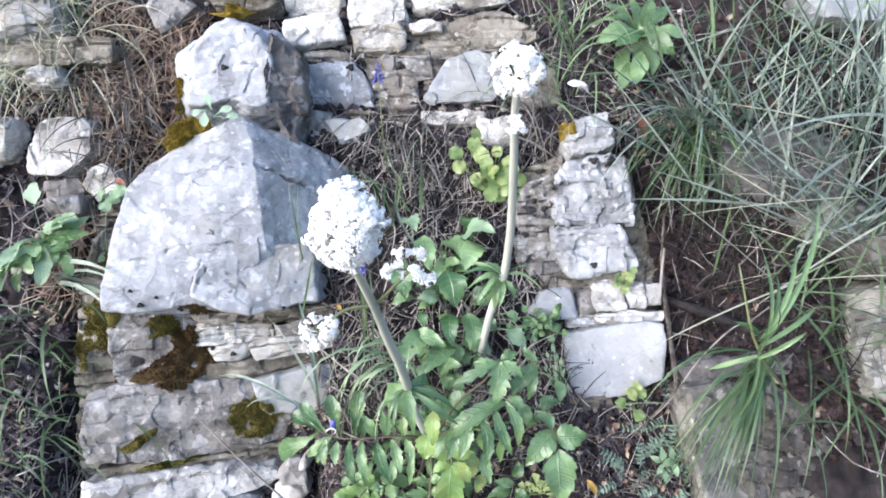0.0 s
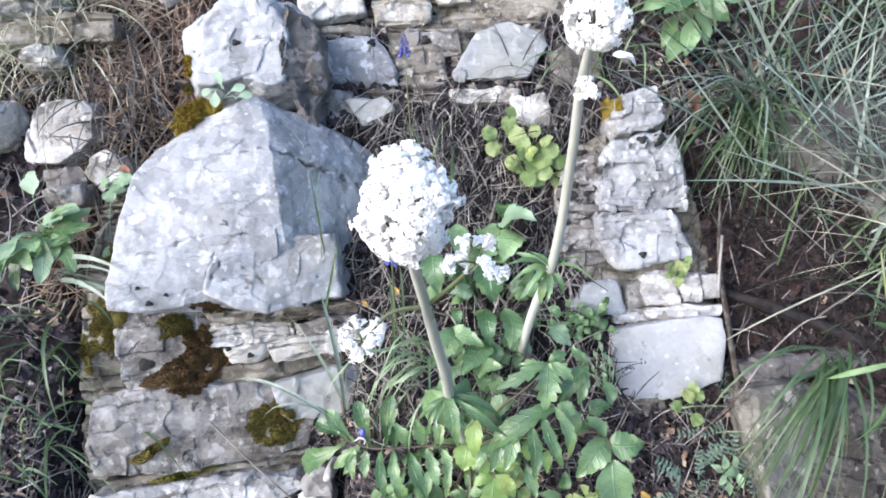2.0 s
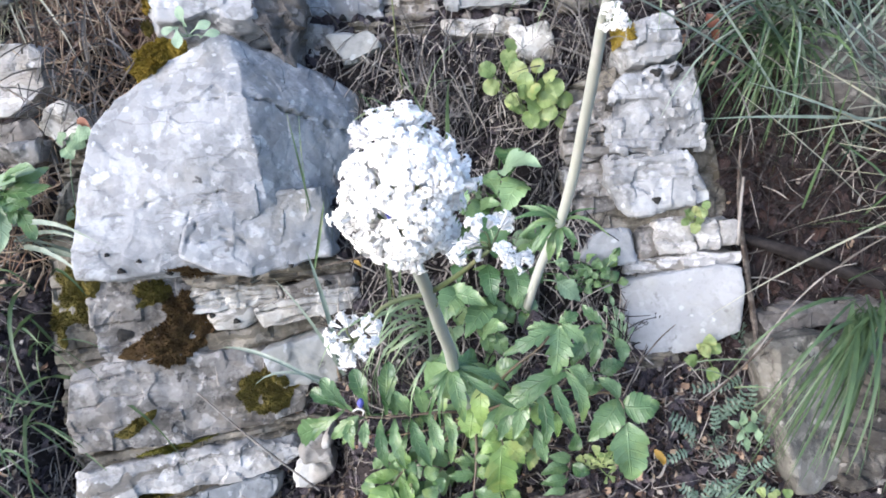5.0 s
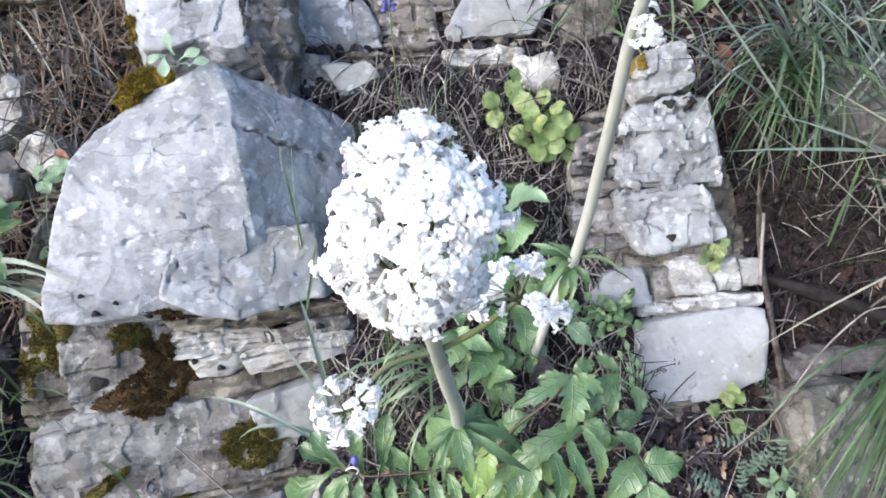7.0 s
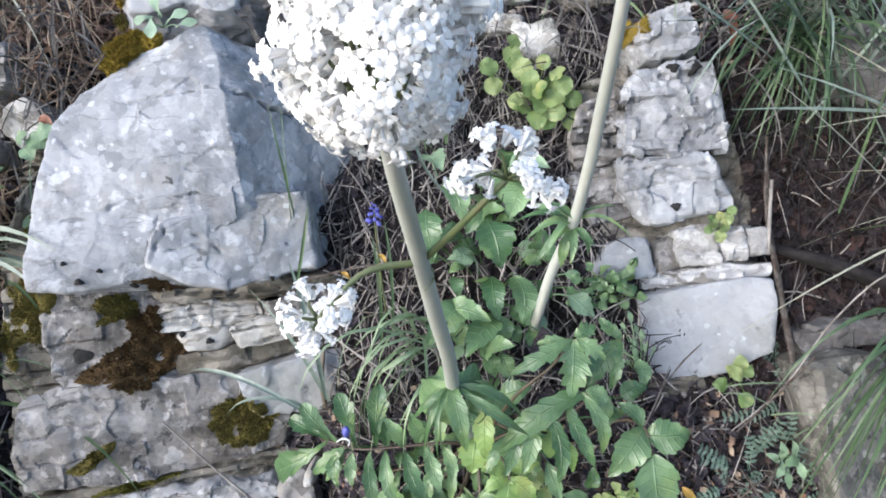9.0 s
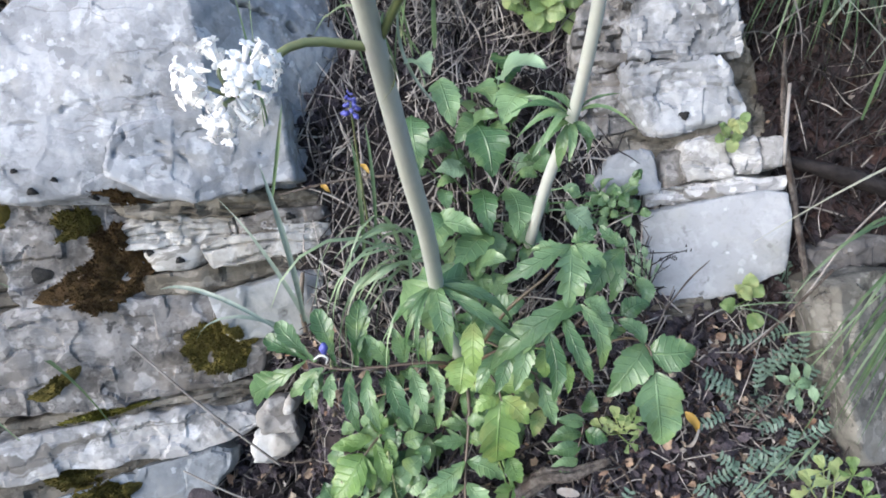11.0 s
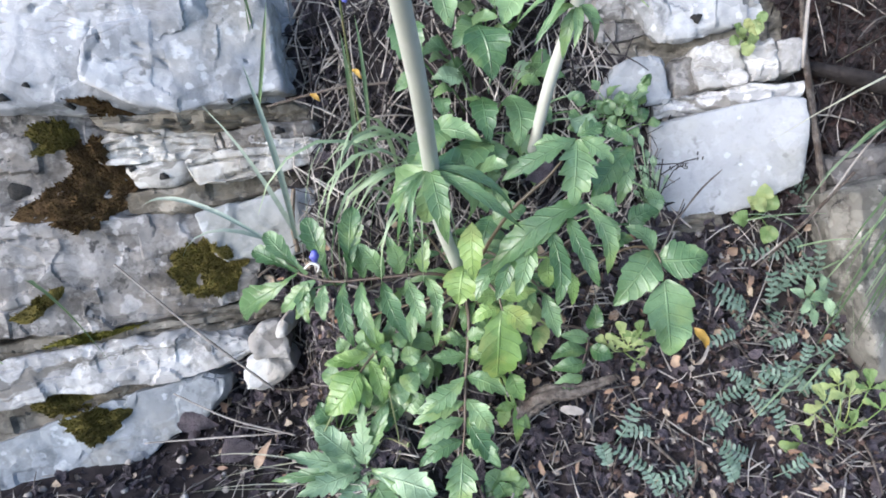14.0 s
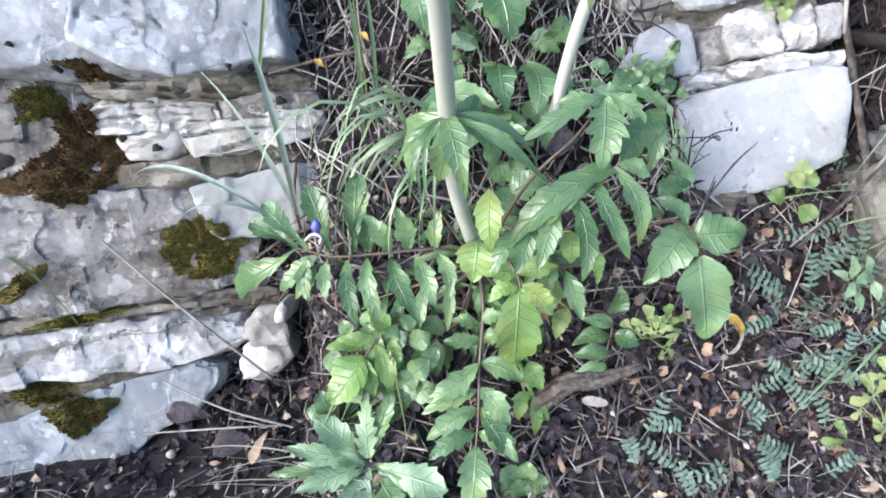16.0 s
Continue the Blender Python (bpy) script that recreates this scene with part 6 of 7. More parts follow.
for a, b in (((-0.103, 0.86, -0.428), (-0.079, 0.84, -0.428)), ((-0.089, 0.86, -0.445), (-0.098, 0.85, -0.356)), ((-0.171, 0.86, -0.441), (-0.145, 0.85, -0.385))):
    shape = Shape()
    tube(shape, [ROOT3, 0.5 * (np.array(a) + np.array(ROOT3)), a, b], [0.0011, 0.0009, 0.0008, 0.0008], 10, 5)
    tube(shape, [b, np.array(b) + UP * 0.003, np.array(b) + UP * 0.007], [0.0014, 0.0023, 0.0007], 5, 6)
    part("bud_stalk", shape, "stem_green", rosette)


# ---------------------------------------------------------------- small herbs
def round_herb(root, spots_at, size, mat, label, name="herb", outline="round", lobes=False, wild=0.3):
    """A low herb: one leaf at each of the given points, on thin stalks from one root."""
    ob = thing(name, root, label, "plant")
    for p in spots_at:
        p = np.array(p, float)
        way = unit(p - root + np.array([rng.uniform(-0.01, 0.01), -0.01, rng.uniform(-0.012, 0.012)]))
        way = unit(way * (1, 0.2, 1) + (0, 0.05, 0))
        r = size * rng.uniform(0.8, 1.2)
        shape = Shape()
        tube(shape, [root, 0.5 * (np.array(root) + p) + (0, -0.006, 0), p - way * r * 0.4], [0.0009, 0.0007, 0.0006], 7, 4)
        face = (rng.uniform(-wild, wild), -1, 0.35 + rng.uniform(-wild, wild))
        if lobes:
            across = unit(np.cross(way, face))
            for turn in (-1.25, -0.15, 0.1, 1.3):
                out = way * math.cos(turn) + across * math.sin(turn)
                leaf(shape, p - way * r * 0.4, p - way * r * 0.4 + out * r * rng.uniform(0.75, 1.0), face, r * 0.36, "spoon", 0.8, 2, 0.15, 0.15, 0.08, 13)
        else:
            leaf(shape, p - way * r * 0.5, p + way * r * 0.5, face, r * (0.95 if outline in ("round", "ovate") else 0.5), outline, 0.1, 5, 0.15, 0.15, 0.08, 15)
        part("leaf", shape, mat, ob)
    return ob


round_herb((0.084, 1.05, 0.109), [(0.055, 1.02, 0.194), (0.058, 1.02, 0.165), (0.021, 1.01, 0.16), (0.027, 1.02, 0.139), (0.09, 1, 0.162), (0.073, 1, 0.141), (0.108, 1, 0.146), (0.054, 1, 0.115), (0.084, 0.995, 0.127), (0.102, 1, 0.115), (0.128, 1.01, 0.116), (0.079, 1, 0.09), (0.064, 1.01, 0.157), (0.128, 1.02, 0.089), (0.097, 1.02, 0.135), (0.058, 1.02, 0.117), (0.094, 1.01, 0.091), (0.069, 1, 0.127), (0.113, 1, 0.132), (0.082, 1, 0.108), (0.062, 1.01, 0.105), (0.104, 1, 0.099), (0.052, 1.02, 0.177)], 0.024, "leaf_yellow", "yellow-green herb with small round leaves", "round_leaf_herb", wild=0.9)
round_herb((-0.363, 0.955, 0.208), [(-0.364, 0.94, 0.229), (-0.378, 0.935, 0.212), (-0.339, 0.935, 0.214), (-0.327, 0.93, 0.203), (-0.367, 0.93, 0.201)], 0.026, "leaf_mint", "tiny grey-green rosette on the boulder", "rosette_herb", "spoon")
round_herb((0.304, 0.95, -0.237), [(0.298, 0.93, -0.211), (0.287, 0.93, -0.221), (0.306, 0.93, -0.222), (0.274, 0.93, -0.237), (0.298, 0.92, -0.254), (0.288, 0.92, -0.223)], 0.018, "leaf_yellow", "yellow-green seedling at the foot of the slab", "seedling", "ovate")
round_herb((0.143, 0.9, -0.365), [(0.118, 0.885, -0.348), (0.127, 0.885, -0.355), (0.143, 0.885, -0.347), (0.137, 0.885, -0.339), (0.154, 0.885, -0.338), (0.158, 0.885, -0.346), (0.155, 0.885, -0.373), (0.149, 0.885, -0.353)], 0.017, "leaf_yellow", "yellow-green lobed seedlings on the litter", "seedling", lobes=True)
round_herb((0.182, 0.945, -0.224), [(0.175, 0.925, -0.21), (0.164, 0.925, -0.205), (0.171, 0.925, -0.184), (0.194, 0.925, -0.192), (0.174, 0.925, -0.201), (0.186, 0.925, -0.188), (0.18, 0.925, -0.172), (0.17, 0.925, -0.181), (0.16, 0.925, -0.162), (0.157, 0.925, -0.183), (0.172, 0.925, -0.183), (0.174, 0.925, -0.166), (0.173, 0.925, -0.192), (0.182, 0.925, -0.174), (0.169, 0.925, -0.154), (0.168, 0.925, -0.151)], 0.011, "leaf_grey", "fine-leaved grey-green herb in front of the slab", "herb", "lance", wild=0.8)
round_herb((0.152, 0.965, -0.128), [(0.118, 0.945, -0.14), (0.103, 0.945, -0.135), (0.152, 0.945, -0.12), (0.154, 0.945, -0.133), (0.165, 0.945, -0.122), (0.134, 0.945, -0.115), (0.127, 0.945, -0.123), (0.13, 0.945, -0.14), (0.11, 0.945, -0.107), (0.127, 0.945, -0.093), (0.181, 0.945, -0.09), (0.14, 0.945, -0.117), (0.177, 0.945, -0.097), (0.166, 0.945, -0.115), (0.142, 0.945, -0.114), (0.158, 0.945, -0.108), (0.144, 0.945, -0.13), (0.18, 0.945, -0.09)], 0.013, "leaf", "small dark green herb growing in a rock joint", "herb", "ovate", wild=0.8)
round_herb((0.296, 0.97, -0.054), [(0.285, 0.95, -0.039), (0.294, 0.95, -0.045), (0.3, 0.95, -0.033), (0.279, 0.95, -0.048)], 0.012, "leaf_yellow", "tiny yellow-green herb in a rock joint", "herb", "round")
round_herb((0.288, 0.96, -0.054), [(0.276, 0.95, -0.045), (0.29, 0.95, -0.054), (0.285, 0.95, -0.064), (0.272, 0.95, -0.055), (0.294, 0.95, -0.043)], 0.014, "leaf_yellow", "tiny yellow-green herb in a crack", "herb", "round")
round_herb((0.348, 0.87, -0.453), [(0.337, 0.84, -0.388), (0.317, 0.85, -0.401), (0.307, 0.85, -0.415), (0.341, 0.84, -0.422), (0.298, 0.86, -0.455), (0.355, 0.84, -0.383), (0.33, 0.85, -0.383), (0.362, 0.83, -0.401), (0.328, 0.85, -0.437)], 0.021, "leaf_yellow", "light green herb with lobed leaves on the soil", "herb", lobes=True)
round_herb((-0.128, 0.885, -0.366), [(-0.14, 0.87, -0.334), (-0.119, 0.865, -0.339), (-0.099, 0.865, -0.34), (-0.114, 0.86, -0.358), (-0.132, 0.865, -0.349), (-0.099, 0.86, -0.359), (-0.083, 0.87, -0.331), (-0.091, 0.865, -0.345), (-0.116, 0.87, -0.327), (-0.073, 0.865, -0.346), (-0.108, 0.87, -0.328)], 0.019, "leaf", "small green herb with oval leaves", "herb", "ovate")
side_root = np.array((-0.61, 0.93, 0.012))
side_herb = thing("rosette_herb", side_root, "leafy green herb with spoon-shaped leaves among grass", "plant")
for k in range(22):
    g = rng.uniform(-2.9, 0.9)
    reach = rng.uniform(0.045, 0.105)
    tip = side_root + (reach * math.cos(g) - 0.02, -rng.uniform(0.02, 0.06), reach * math.sin(g) * 0.9 + 0.012)
    shape = Shape()
    leaf(shape, side_root + (rng.uniform(-0.01, 0.01), 0, rng.uniform(-0.01, 0.01)), tip, (rng.uniform(-0.3, 0.3), -0.8, 0.55), rng.uniform(0.017, 0.028), "spoon", 0.3, 4, rng.uniform(0.1, 0.3), 0.2, 0.12, 21, 7, rng.uniform(-0.15, 0.15))
    part("leaf", shape, "leaf" if k % 4 else "leaf_grey", side_herb)
round_herb((-0.63, 0.95, 0.023), [(-0.622, 0.92, 0.085), (-0.573, 0.91, 0.01), (-0.566, 0.92, 0.031)], 0.028, "leaf_mint", "small herb with pale rounded mint-green leaves", "herb", "round")
round_herb((0.343, 1.09, 0.378), [(0.315, 1.05, 0.394), (0.335, 1.05, 0.404), (0.35, 1.05, 0.379), (0.313, 1.06, 0.328), (0.303, 1.06, 0.417), (0.374, 1.05, 0.404), (0.343, 1.06, 0.358), (0.309, 1.03, 0.295), (0.353, 1.03, 0.328), (0.381, 1.03, 0.367), (0.316, 1.02, 0.354), (0.344, 1.02, 0.402), (0.368, 1.02, 0.349), (0.33, 1.02, 0.306), (0.293, 1.03, 0.367), (0.346, 1.01, 0.36)], 0.058, "leaf", "green leafy herb above the grass", "herb", "lance", wild=0.7)
round_herb((0.161, 0.98, -0.137), [(0.14, 0.96, -0.116), (0.18, 0.96, -0.125), (0.158, 0.96, -0.107), (0.171, 0.955, -0.142), (0.194, 0.96, -0.134), (0.144, 0.955, -0.142), (0.118, 0.96, -0.129), (0.181, 0.965, -0.107)], 0.016, "leaf", "small dark green herb at a rock", "herb", "ovate")
round_herb((-0.533, 0.96, 0.082), [(-0.534, 0.945, 0.085), (-0.516, 0.945, 0.08), (-0.506, 0.945, 0.089), (-0.525, 0.945, -0.017), (-0.527, 0.945, 0.067)], 0.022, "leaf_grey", "small grey-green fleshy herb in a crevice", "herb", "round")


def vetch(root, spread, count, label):
    """A creeping plant with feathery leaves of tiny leaflets."""
    ob = thing("vetch", root, label, "plant", "creeping vetches")
    for k in range(count):
        shape = Shape()
        base = np.array(root) + (rng.uniform(-1, 1) * spread[0], 0, rng.uniform(-1, 1) * spread[1])
        base[1] = depth_of(base[0], base[2])[0] - 0.012
        g = rng.uniform(0, 6.28)
        way = unit((math.cos(g), -0.25, math.sin(g)))
        size = rng.uniform(0.03, 0.05)
        line = [base, base + way * size * 0.5 + (0, -0.005, 0.002), base + way * size]
        tube(shape, line, [0.0006, 0.0005, 0.0003], 6, 4)
        side = unit(np.cross(way, (0, -1, 0.3)))
        for j, p in enumerate(curve_points(line, 8)[2:]):
            for sign in (-1, 1):
                leaf(shape, p, p + sign * side * rng.uniform(0.005, 0.0085) + way * rng.uniform(0.001, 0.004), (rng.uniform(-0.5, 0.5), -1, 0.3), 0.0034, "strap", 0, 3, 0.05, 0.1, 0.02, 5)
        part("leaf", shape, "leaf_blue", ob)


round_herb((-0.154, 0.885, -0.432), [(-0.163, 0.87, -0.403), (-0.149, 0.87, -0.387), (-0.127, 0.865, -0.381), (-0.171, 0.87, -0.413), (-0.107, 0.865, -0.392), (-0.095, 0.865, -0.366), (-0.114, 0.865, -0.349), (-0.134, 0.86, -0.389), (-0.073, 0.865, -0.394), (-0.064, 0.865, -0.362), (-0.085, 0.86, -0.381), (-0.102, 0.86, -0.412), (-0.152, 0.87, -0.365), (-0.075, 0.86, -0.371), (-0.11, 0.86, -0.369)], 0.022, "leaf", "low green herb with oval leaves below the valerian", "herb", "ovate")
round_herb((0.018, 0.86, -0.483), [(0.002, 0.85, -0.471), (0.017, 0.845, -0.464), (0.009, 0.845, -0.48), (0.025, 0.85, -0.481), (-0.003, 0.85, -0.485)], 0.02, "leaf", "small round-leaved herb on the litter", "herb", "round")
round_herb((0.332, 0.9, -0.315), [(0.311, 0.885, -0.308), (0.321, 0.885, -0.301), (0.329, 0.88, -0.311), (0.316, 0.88, -0.321), (0.334, 0.885, -0.299), (0.339, 0.88, -0.322), (0.324, 0.88, -0.332)], 0.02, "leaf_grey", "grey-green small-leaved herb on the soil", "herb", "lance")
vetch((0.163, 0.86, -0.473), (0.05, 0.035), 8, "blue-green vetch creeping over leaf litter")
vetch((0.245, 0.85, -0.45), (0.05, 0.05), 9, "blue-green vetch with feathery leaves on the soil")
vetch((0.29, 0.89, -0.343), (0.04, 0.05), 8, "blue-green vetch under the rock")
vetch((0.34, 0.92, -0.204), (0.02, 0.03), 5, "blue-green feathery vetch beside the slab")
vetch((0.338, 0.89, -0.29), (0.03, 0.04), 8, "small vetch on bare soil")
vetch((0.324, 0.87, -0.366), (0.035, 0.05), 9, "grey-green vetch spreading beside a rock")
vetch((0.284, 0.86, -0.403), (0.04, 0.03), 5, "thin vetch among yellow-green herbs")


# ---------------------------------------------------------------- grape hyacinths
def grape_hyacinth(points, bells, size, label, length):
    ob = thing("grape_hyacinth", points[0], label, "flower", "grape hyacinths")
    part("stem", tube(Shape(), points, [0.0013, 0.0012, 0.0010], 14, 6), "stem_green", ob)
    top = np.array(points[-1], float)
    a = unit(top - np.array(points[-2]))
    shape = Shape()
    for k in range(bells):
        s = k / bells
        g = k * 2.4
        r = size * (1.15 - 0.85 * s)
        side = unit(np.cross(a, (0.1, 0.7, 0.7)))
        out = unit(math.cos(g) * side + math.sin(g) * np.cross(a, side) - 0.2 * UP)
        p = top + a * (s - 0.4) * length + out * r * 0.6
        tube(shape, [p, p + out * r * 0.55, p + out * r * 1.15], [r * 0.25, r * 0.48, r * 0.2], 5, 6)
    part("flower_spike", shape, "blue", ob, "blue bell-shaped flowers")


grape_hyacinth([(-0.098, 1.05, 0.138), (-0.101, 1, 0.207), (-0.103, 0.96, 0.281)], 24, 0.0055, "blue grape hyacinth on a thin pale stem", 0.034)
grape_hyacinth([(-0.113, 0.92, -0.142), (-0.113, 0.86, -0.067), (-0.109, 0.8, -0.021)], 20, 0.0048, "blue grape hyacinth behind a valerian stem", 0.026)
bud = thing("grape_hyacinth", (-0.143, 0.88, -0.278), "small blue grape hyacinth bud with a white hook", "flower", "grape hyacinths")
part("stem", tube(Shape(), [(-0.143, 0.88, -0.278), (-0.147, 0.845, -0.257), (-0.144, 0.826, -0.257)], [0.001, 0.001, 0.001], 8, 5), "stem_green", bud)
part("flower_spike", tube(Shape(), [(-0.15, 0.826, -0.244), (-0.15, 0.824, -0.238), (-0.149, 0.822, -0.233)], [0.002, 0.0045, 0.002], 7, 8), "blue", bud, "closed deep blue bud")
part("style", tube(Shape(), [(-0.16, 0.826, -0.249), (-0.153, 0.822, -0.244), (-0.146, 0.82, -0.246), (-0.148, 0.822, -0.252)], [0.0008, 0.0012, 0.001, 0.0006], 9, 5), "white_petal", bud, "white curled hook")


# ---------------------------------------------------------------- grasses
def tuft(bases, count, way, spread, length, width, droop, mat, label, name="grass_tuft", group="grass tufts", jitter=0.012):
    """A tuft of bending blades rooted round the given points."""
    ob = thing(name, bases[0], label, "grass", group) if count <= 50 else None
    shape = Shape()
    for k in range(count):
        b = np.array(bases[k % len(bases)], float) + [rng.gauss(0, jitter), rng.gauss(0, jitter * 0.5), rng.gauss(0, jitter)]
        w = np.array(way, float) + spread * np.array([rng.gauss(0, 1), rng.gauss(0, 0.6), rng.gauss(0, 1)])
        blade(shape, b, w, rng.uniform(*length), 1.3 * rng.uniform(*width), droop * rng.uniform(0.5, 1.5), 8, rng.uniform(-1.5, 1.5))
        if ob:
            part("blade", shape, mat, ob)
            shape = Shape()
    return ob or solid(name, shape, mat, bases[0], label, "grass", "", "stuff")


tuft([(0.421, 1.02, 0.192), (0.406, 1.03, 0.208), (0.435, 1.01, 0.169)], 80, (-0.45, -0.8, -0.05), 0.38, (0.10, 0.24), (0.0020, 0.0036), 1.7, "grass_deep", "dense tuft of arching green grass")
tuft([(0.425, 1.02, 0.201)], 24, (-0.5, -0.8, 0.5), 0.4, (0.16, 0.30), (0.002, 0.004), 0.8, "grass_blue", "loose tuft of long bluish grass")
tuft([(0.589, 0.96, 0.073), (0.65, 0.97, 0.128), (0.546, 0.98, 0.111), (0.663, 0.95, 0.019), (0.506, 0.99, 0.149)], 62, (-0.75, -0.45, 0.6), 0.3, (0.18, 0.40), (0.0022, 0.0042), 0.12, "grass_blue", "stiff bluish-green grass leaning over rocks", jitter=0.05)
tuft([(0.679, 1, 0.169), (0.672, 0.95, 0.054), (0.664, 1.02, 0.23), (0.553, 0.96, 0.019)], 70, (0.05, -0.45, 0.95), 0.25, (0.16, 0.34), (0.0024, 0.0045), 0.1, "grass_blue", "upright stiff bluish-green grass on the bank", jitter=0.05)
tuft([(0.483, 1, 0.132), (0.459, 1.03, 0.251), (0.557, 1, 0.169), (0.585, 0.94, -0.017)], 55, (0.7, -0.4, 0.65), 0.35, (0.14, 0.30), (0.002, 0.004), 0.15, "grass_blue", "bluish-green grass crossing the other blades", jitter=0.05)
tuft([(0.541, 1.06, 0.308), (0.472, 1.06, 0.328), (0.616, 1.07, 0.381)], 60, (0.0, -0.5, 0.7), 0.5, (0.1, 0.22), (0.002, 0.004), 0.5, "grass", "green grass at the top of the bank", jitter=0.04)
tuft([(0.442, 0.85, -0.156), (0.456, 0.855, -0.164)], 46, (-0.6, -0.6, -0.25), 0.26, (0.12, 0.27), (0.0020, 0.0040), 1.4, "grass_deep", "tuft of broad green grass hanging over a rock", jitter=0.008)
tuft([(0.569, 0.9, -0.168), (0.606, 0.88, -0.23), (0.592, 0.91, -0.101)], 34, (-0.2, -0.6, 0.2), 0.6, (0.1, 0.24), (0.0018, 0.0036), 0.7, "grass_deep", "arching grass beside brown rock", jitter=0.04)
tuft([(0.536, 0.93, -0.069), (0.567, 0.91, -0.135), (0.503, 0.95, -0.026)], 26, (0.1, -0.6, 0.8), 0.5, (0.08, 0.2), (0.0016, 0.0032), 0.5, "grass_deep", "short green grass below the stones", jitter=0.035)
tuft([(0.409, 0.98, -0.036), (0.463, 0.96, -0.071), (0.513, 0.97, 0.001), (0.542, 0.94, -0.087), (0.436, 0.98, 0.019)], 34, (0.1, -0.5, 0.3), 0.8, (0.06, 0.17), (0.0009, 0.0019), 0.6, "grass_dry", "tangle of dry grey-brown grass", jitter=0.045)
tuft([(0.464, 0.98, 0.166), (0.535, 0.96, 0.109), (0.604, 0.97, 0.173), (0.612, 0.94, 0.036), (0.53, 1.02, 0.249)], 70, (0.0, -0.5, 0.4), 0.8, (0.08, 0.2), (0.001, 0.0022), 0.3, "grass_dry", "dead grey stalks among the green grass", jitter=0.05)
tuft([(0.363, 1.06, 0.259), (0.324, 1.03, 0.174), (0.374, 1.01, 0.114), (0.269, 1.08, 0.324)], 50, (0.0, -0.5, 0.1), 0.7, (0.06, 0.16), (0.0010, 0.002), 0.9, "grass_dry", "dry brown grass stalks by the pillar", jitter=0.035)
tuft([(0.228, 1.08, 0.385), (0.216, 1.07, 0.321), (0.199, 1.06, 0.269)], 40, (0.1, -0.6, 0.6), 0.4, (0.1, 0.22), (0.0018, 0.0032), 1.3, "grass", "arching green grass behind a flower", jitter=0.02)
# added past the visible edge to block light; only leaning tips show
tuft([(0.769, 0.96, 0.127), (0.788, 0.94, -0.017), (0.782, 1, 0.225), (0.788, 0.92, -0.137)], 80, (-0.6, -0.6, 0.55), 0.45, (0.2, 0.44), (0.0022, 0.0044), 0.25, "grass_blue", "tall bluish grass rooted out of view to shade the grassy end", jitter=0.05)
tuft([(0.603, 0.9, 0.085), (0.624, 0.86, 0.017), (0.65, 0.92, 0.121), (0.561, 0.9, -0.024)], 16, (-0.95, -0.35, 0.12), 0.22, (0.16, 0.34), (0.0013, 0.0022), 0.12, "grass_pale", "few pale straight grass stalks crossing the tuft", jitter=0.03)
tuft([(0.405, 0.95, -0.052), (0.458, 0.95, 0.001), (0.381, 0.98, 0.019)], 5, (0.5, -0.5, 0.3), 0.8, (0.08, 0.2), (0.0010, 0.0018), 0.2, "grass_pale", "pale dry stalks over dark litter", jitter=0.04)
# grassy side with herbs
tuft([(-0.688, 0.95, -0.106), (-0.654, 0.94, -0.175), (-0.682, 0.93, -0.225), (-0.643, 0.95, -0.123)], 40, (0.15, -0.7, 0.45), 0.5, (0.1, 0.24), (0.0016, 0.004), 1.6, "grass_deep", "arching green grass beside the outcrop", jitter=0.03)
tuft([(-0.64, 0.92, -0.292), (-0.586, 0.93, -0.243), (-0.635, 0.9, -0.353)], 22, (0.1, -0.7, 0.5), 0.5, (0.1, 0.2), (0.0016, 0.004), 1.6, "grass", "green grass at the foot of the outcrop", jitter=0.03)
tuft([(-0.601, 0.94, -0.047)], 12, (0.9, -0.5, 0.2), 0.12, (0.10, 0.17), (0.0035, 0.006), 0.9, "grass_blue", "few broad bluish grass blades lying over rock")
tuft([(-0.677, 1.09, 0.429), (-0.731, 1.08, 0.385), (-0.634, 1.07, 0.361), (-0.74, 1.05, 0.305), (-0.652, 1.05, 0.296)], 300, (0.0, -0.6, 0.1), 0.55, (0.08, 0.2), (0.0010, 0.0020), 1.2, "grass_pale", "pale dry grass hanging from the bank", jitter=0.035)
tuft([(-0.75, 1.05, 0.296), (-0.667, 1.09, 0.419), (-0.708, 1.06, 0.328)], 34, (0.1, -0.6, 0.3), 0.5, (0.06, 0.16), (0.0015, 0.003), 1.2, "grass", "thin green grass among dry stalks", jitter=0.035)
tuft([(-0.546, 1, 0.197), (-0.526, 0.98, 0.129), (-0.633, 1.02, 0.23), (-0.519, 1.02, 0.23)], 110, (0.0, -0.5, -0.1), 0.65, (0.05, 0.14), (0.0012, 0.0025), 0.8, "grass_dry", "dry stalks between the stones", jitter=0.025)
# in the gully round the flowers
tuft([(-0.062, 0.91, -0.178), (-0.052, 0.90, -0.19), (-0.075, 0.92, -0.16)], 22, (-0.22, -0.85, 0.55), 0.26, (0.12, 0.21), (0.0022, 0.0038), 3.0, "strap_leaf", "arching strap-shaped green leaves beside a flower stem", jitter=0.012)
tuft([(-0.186, 0.93, -0.236)], 1, (-0.25, -0.5, 0.9), 0.10, (0.16, 0.2), (0.003, 0.004), 0.4, "grass_blue", "one long bluish grass blade by the rock", jitter=0.004)
tuft([(-0.2, 0.9, -0.236)], 1, (-1.0, -0.4, 0.55), 0.06, (0.10, 0.13), (0.003, 0.004), 1.0, "grass_blue", "single grass blade reaching over rock", jitter=0.004)
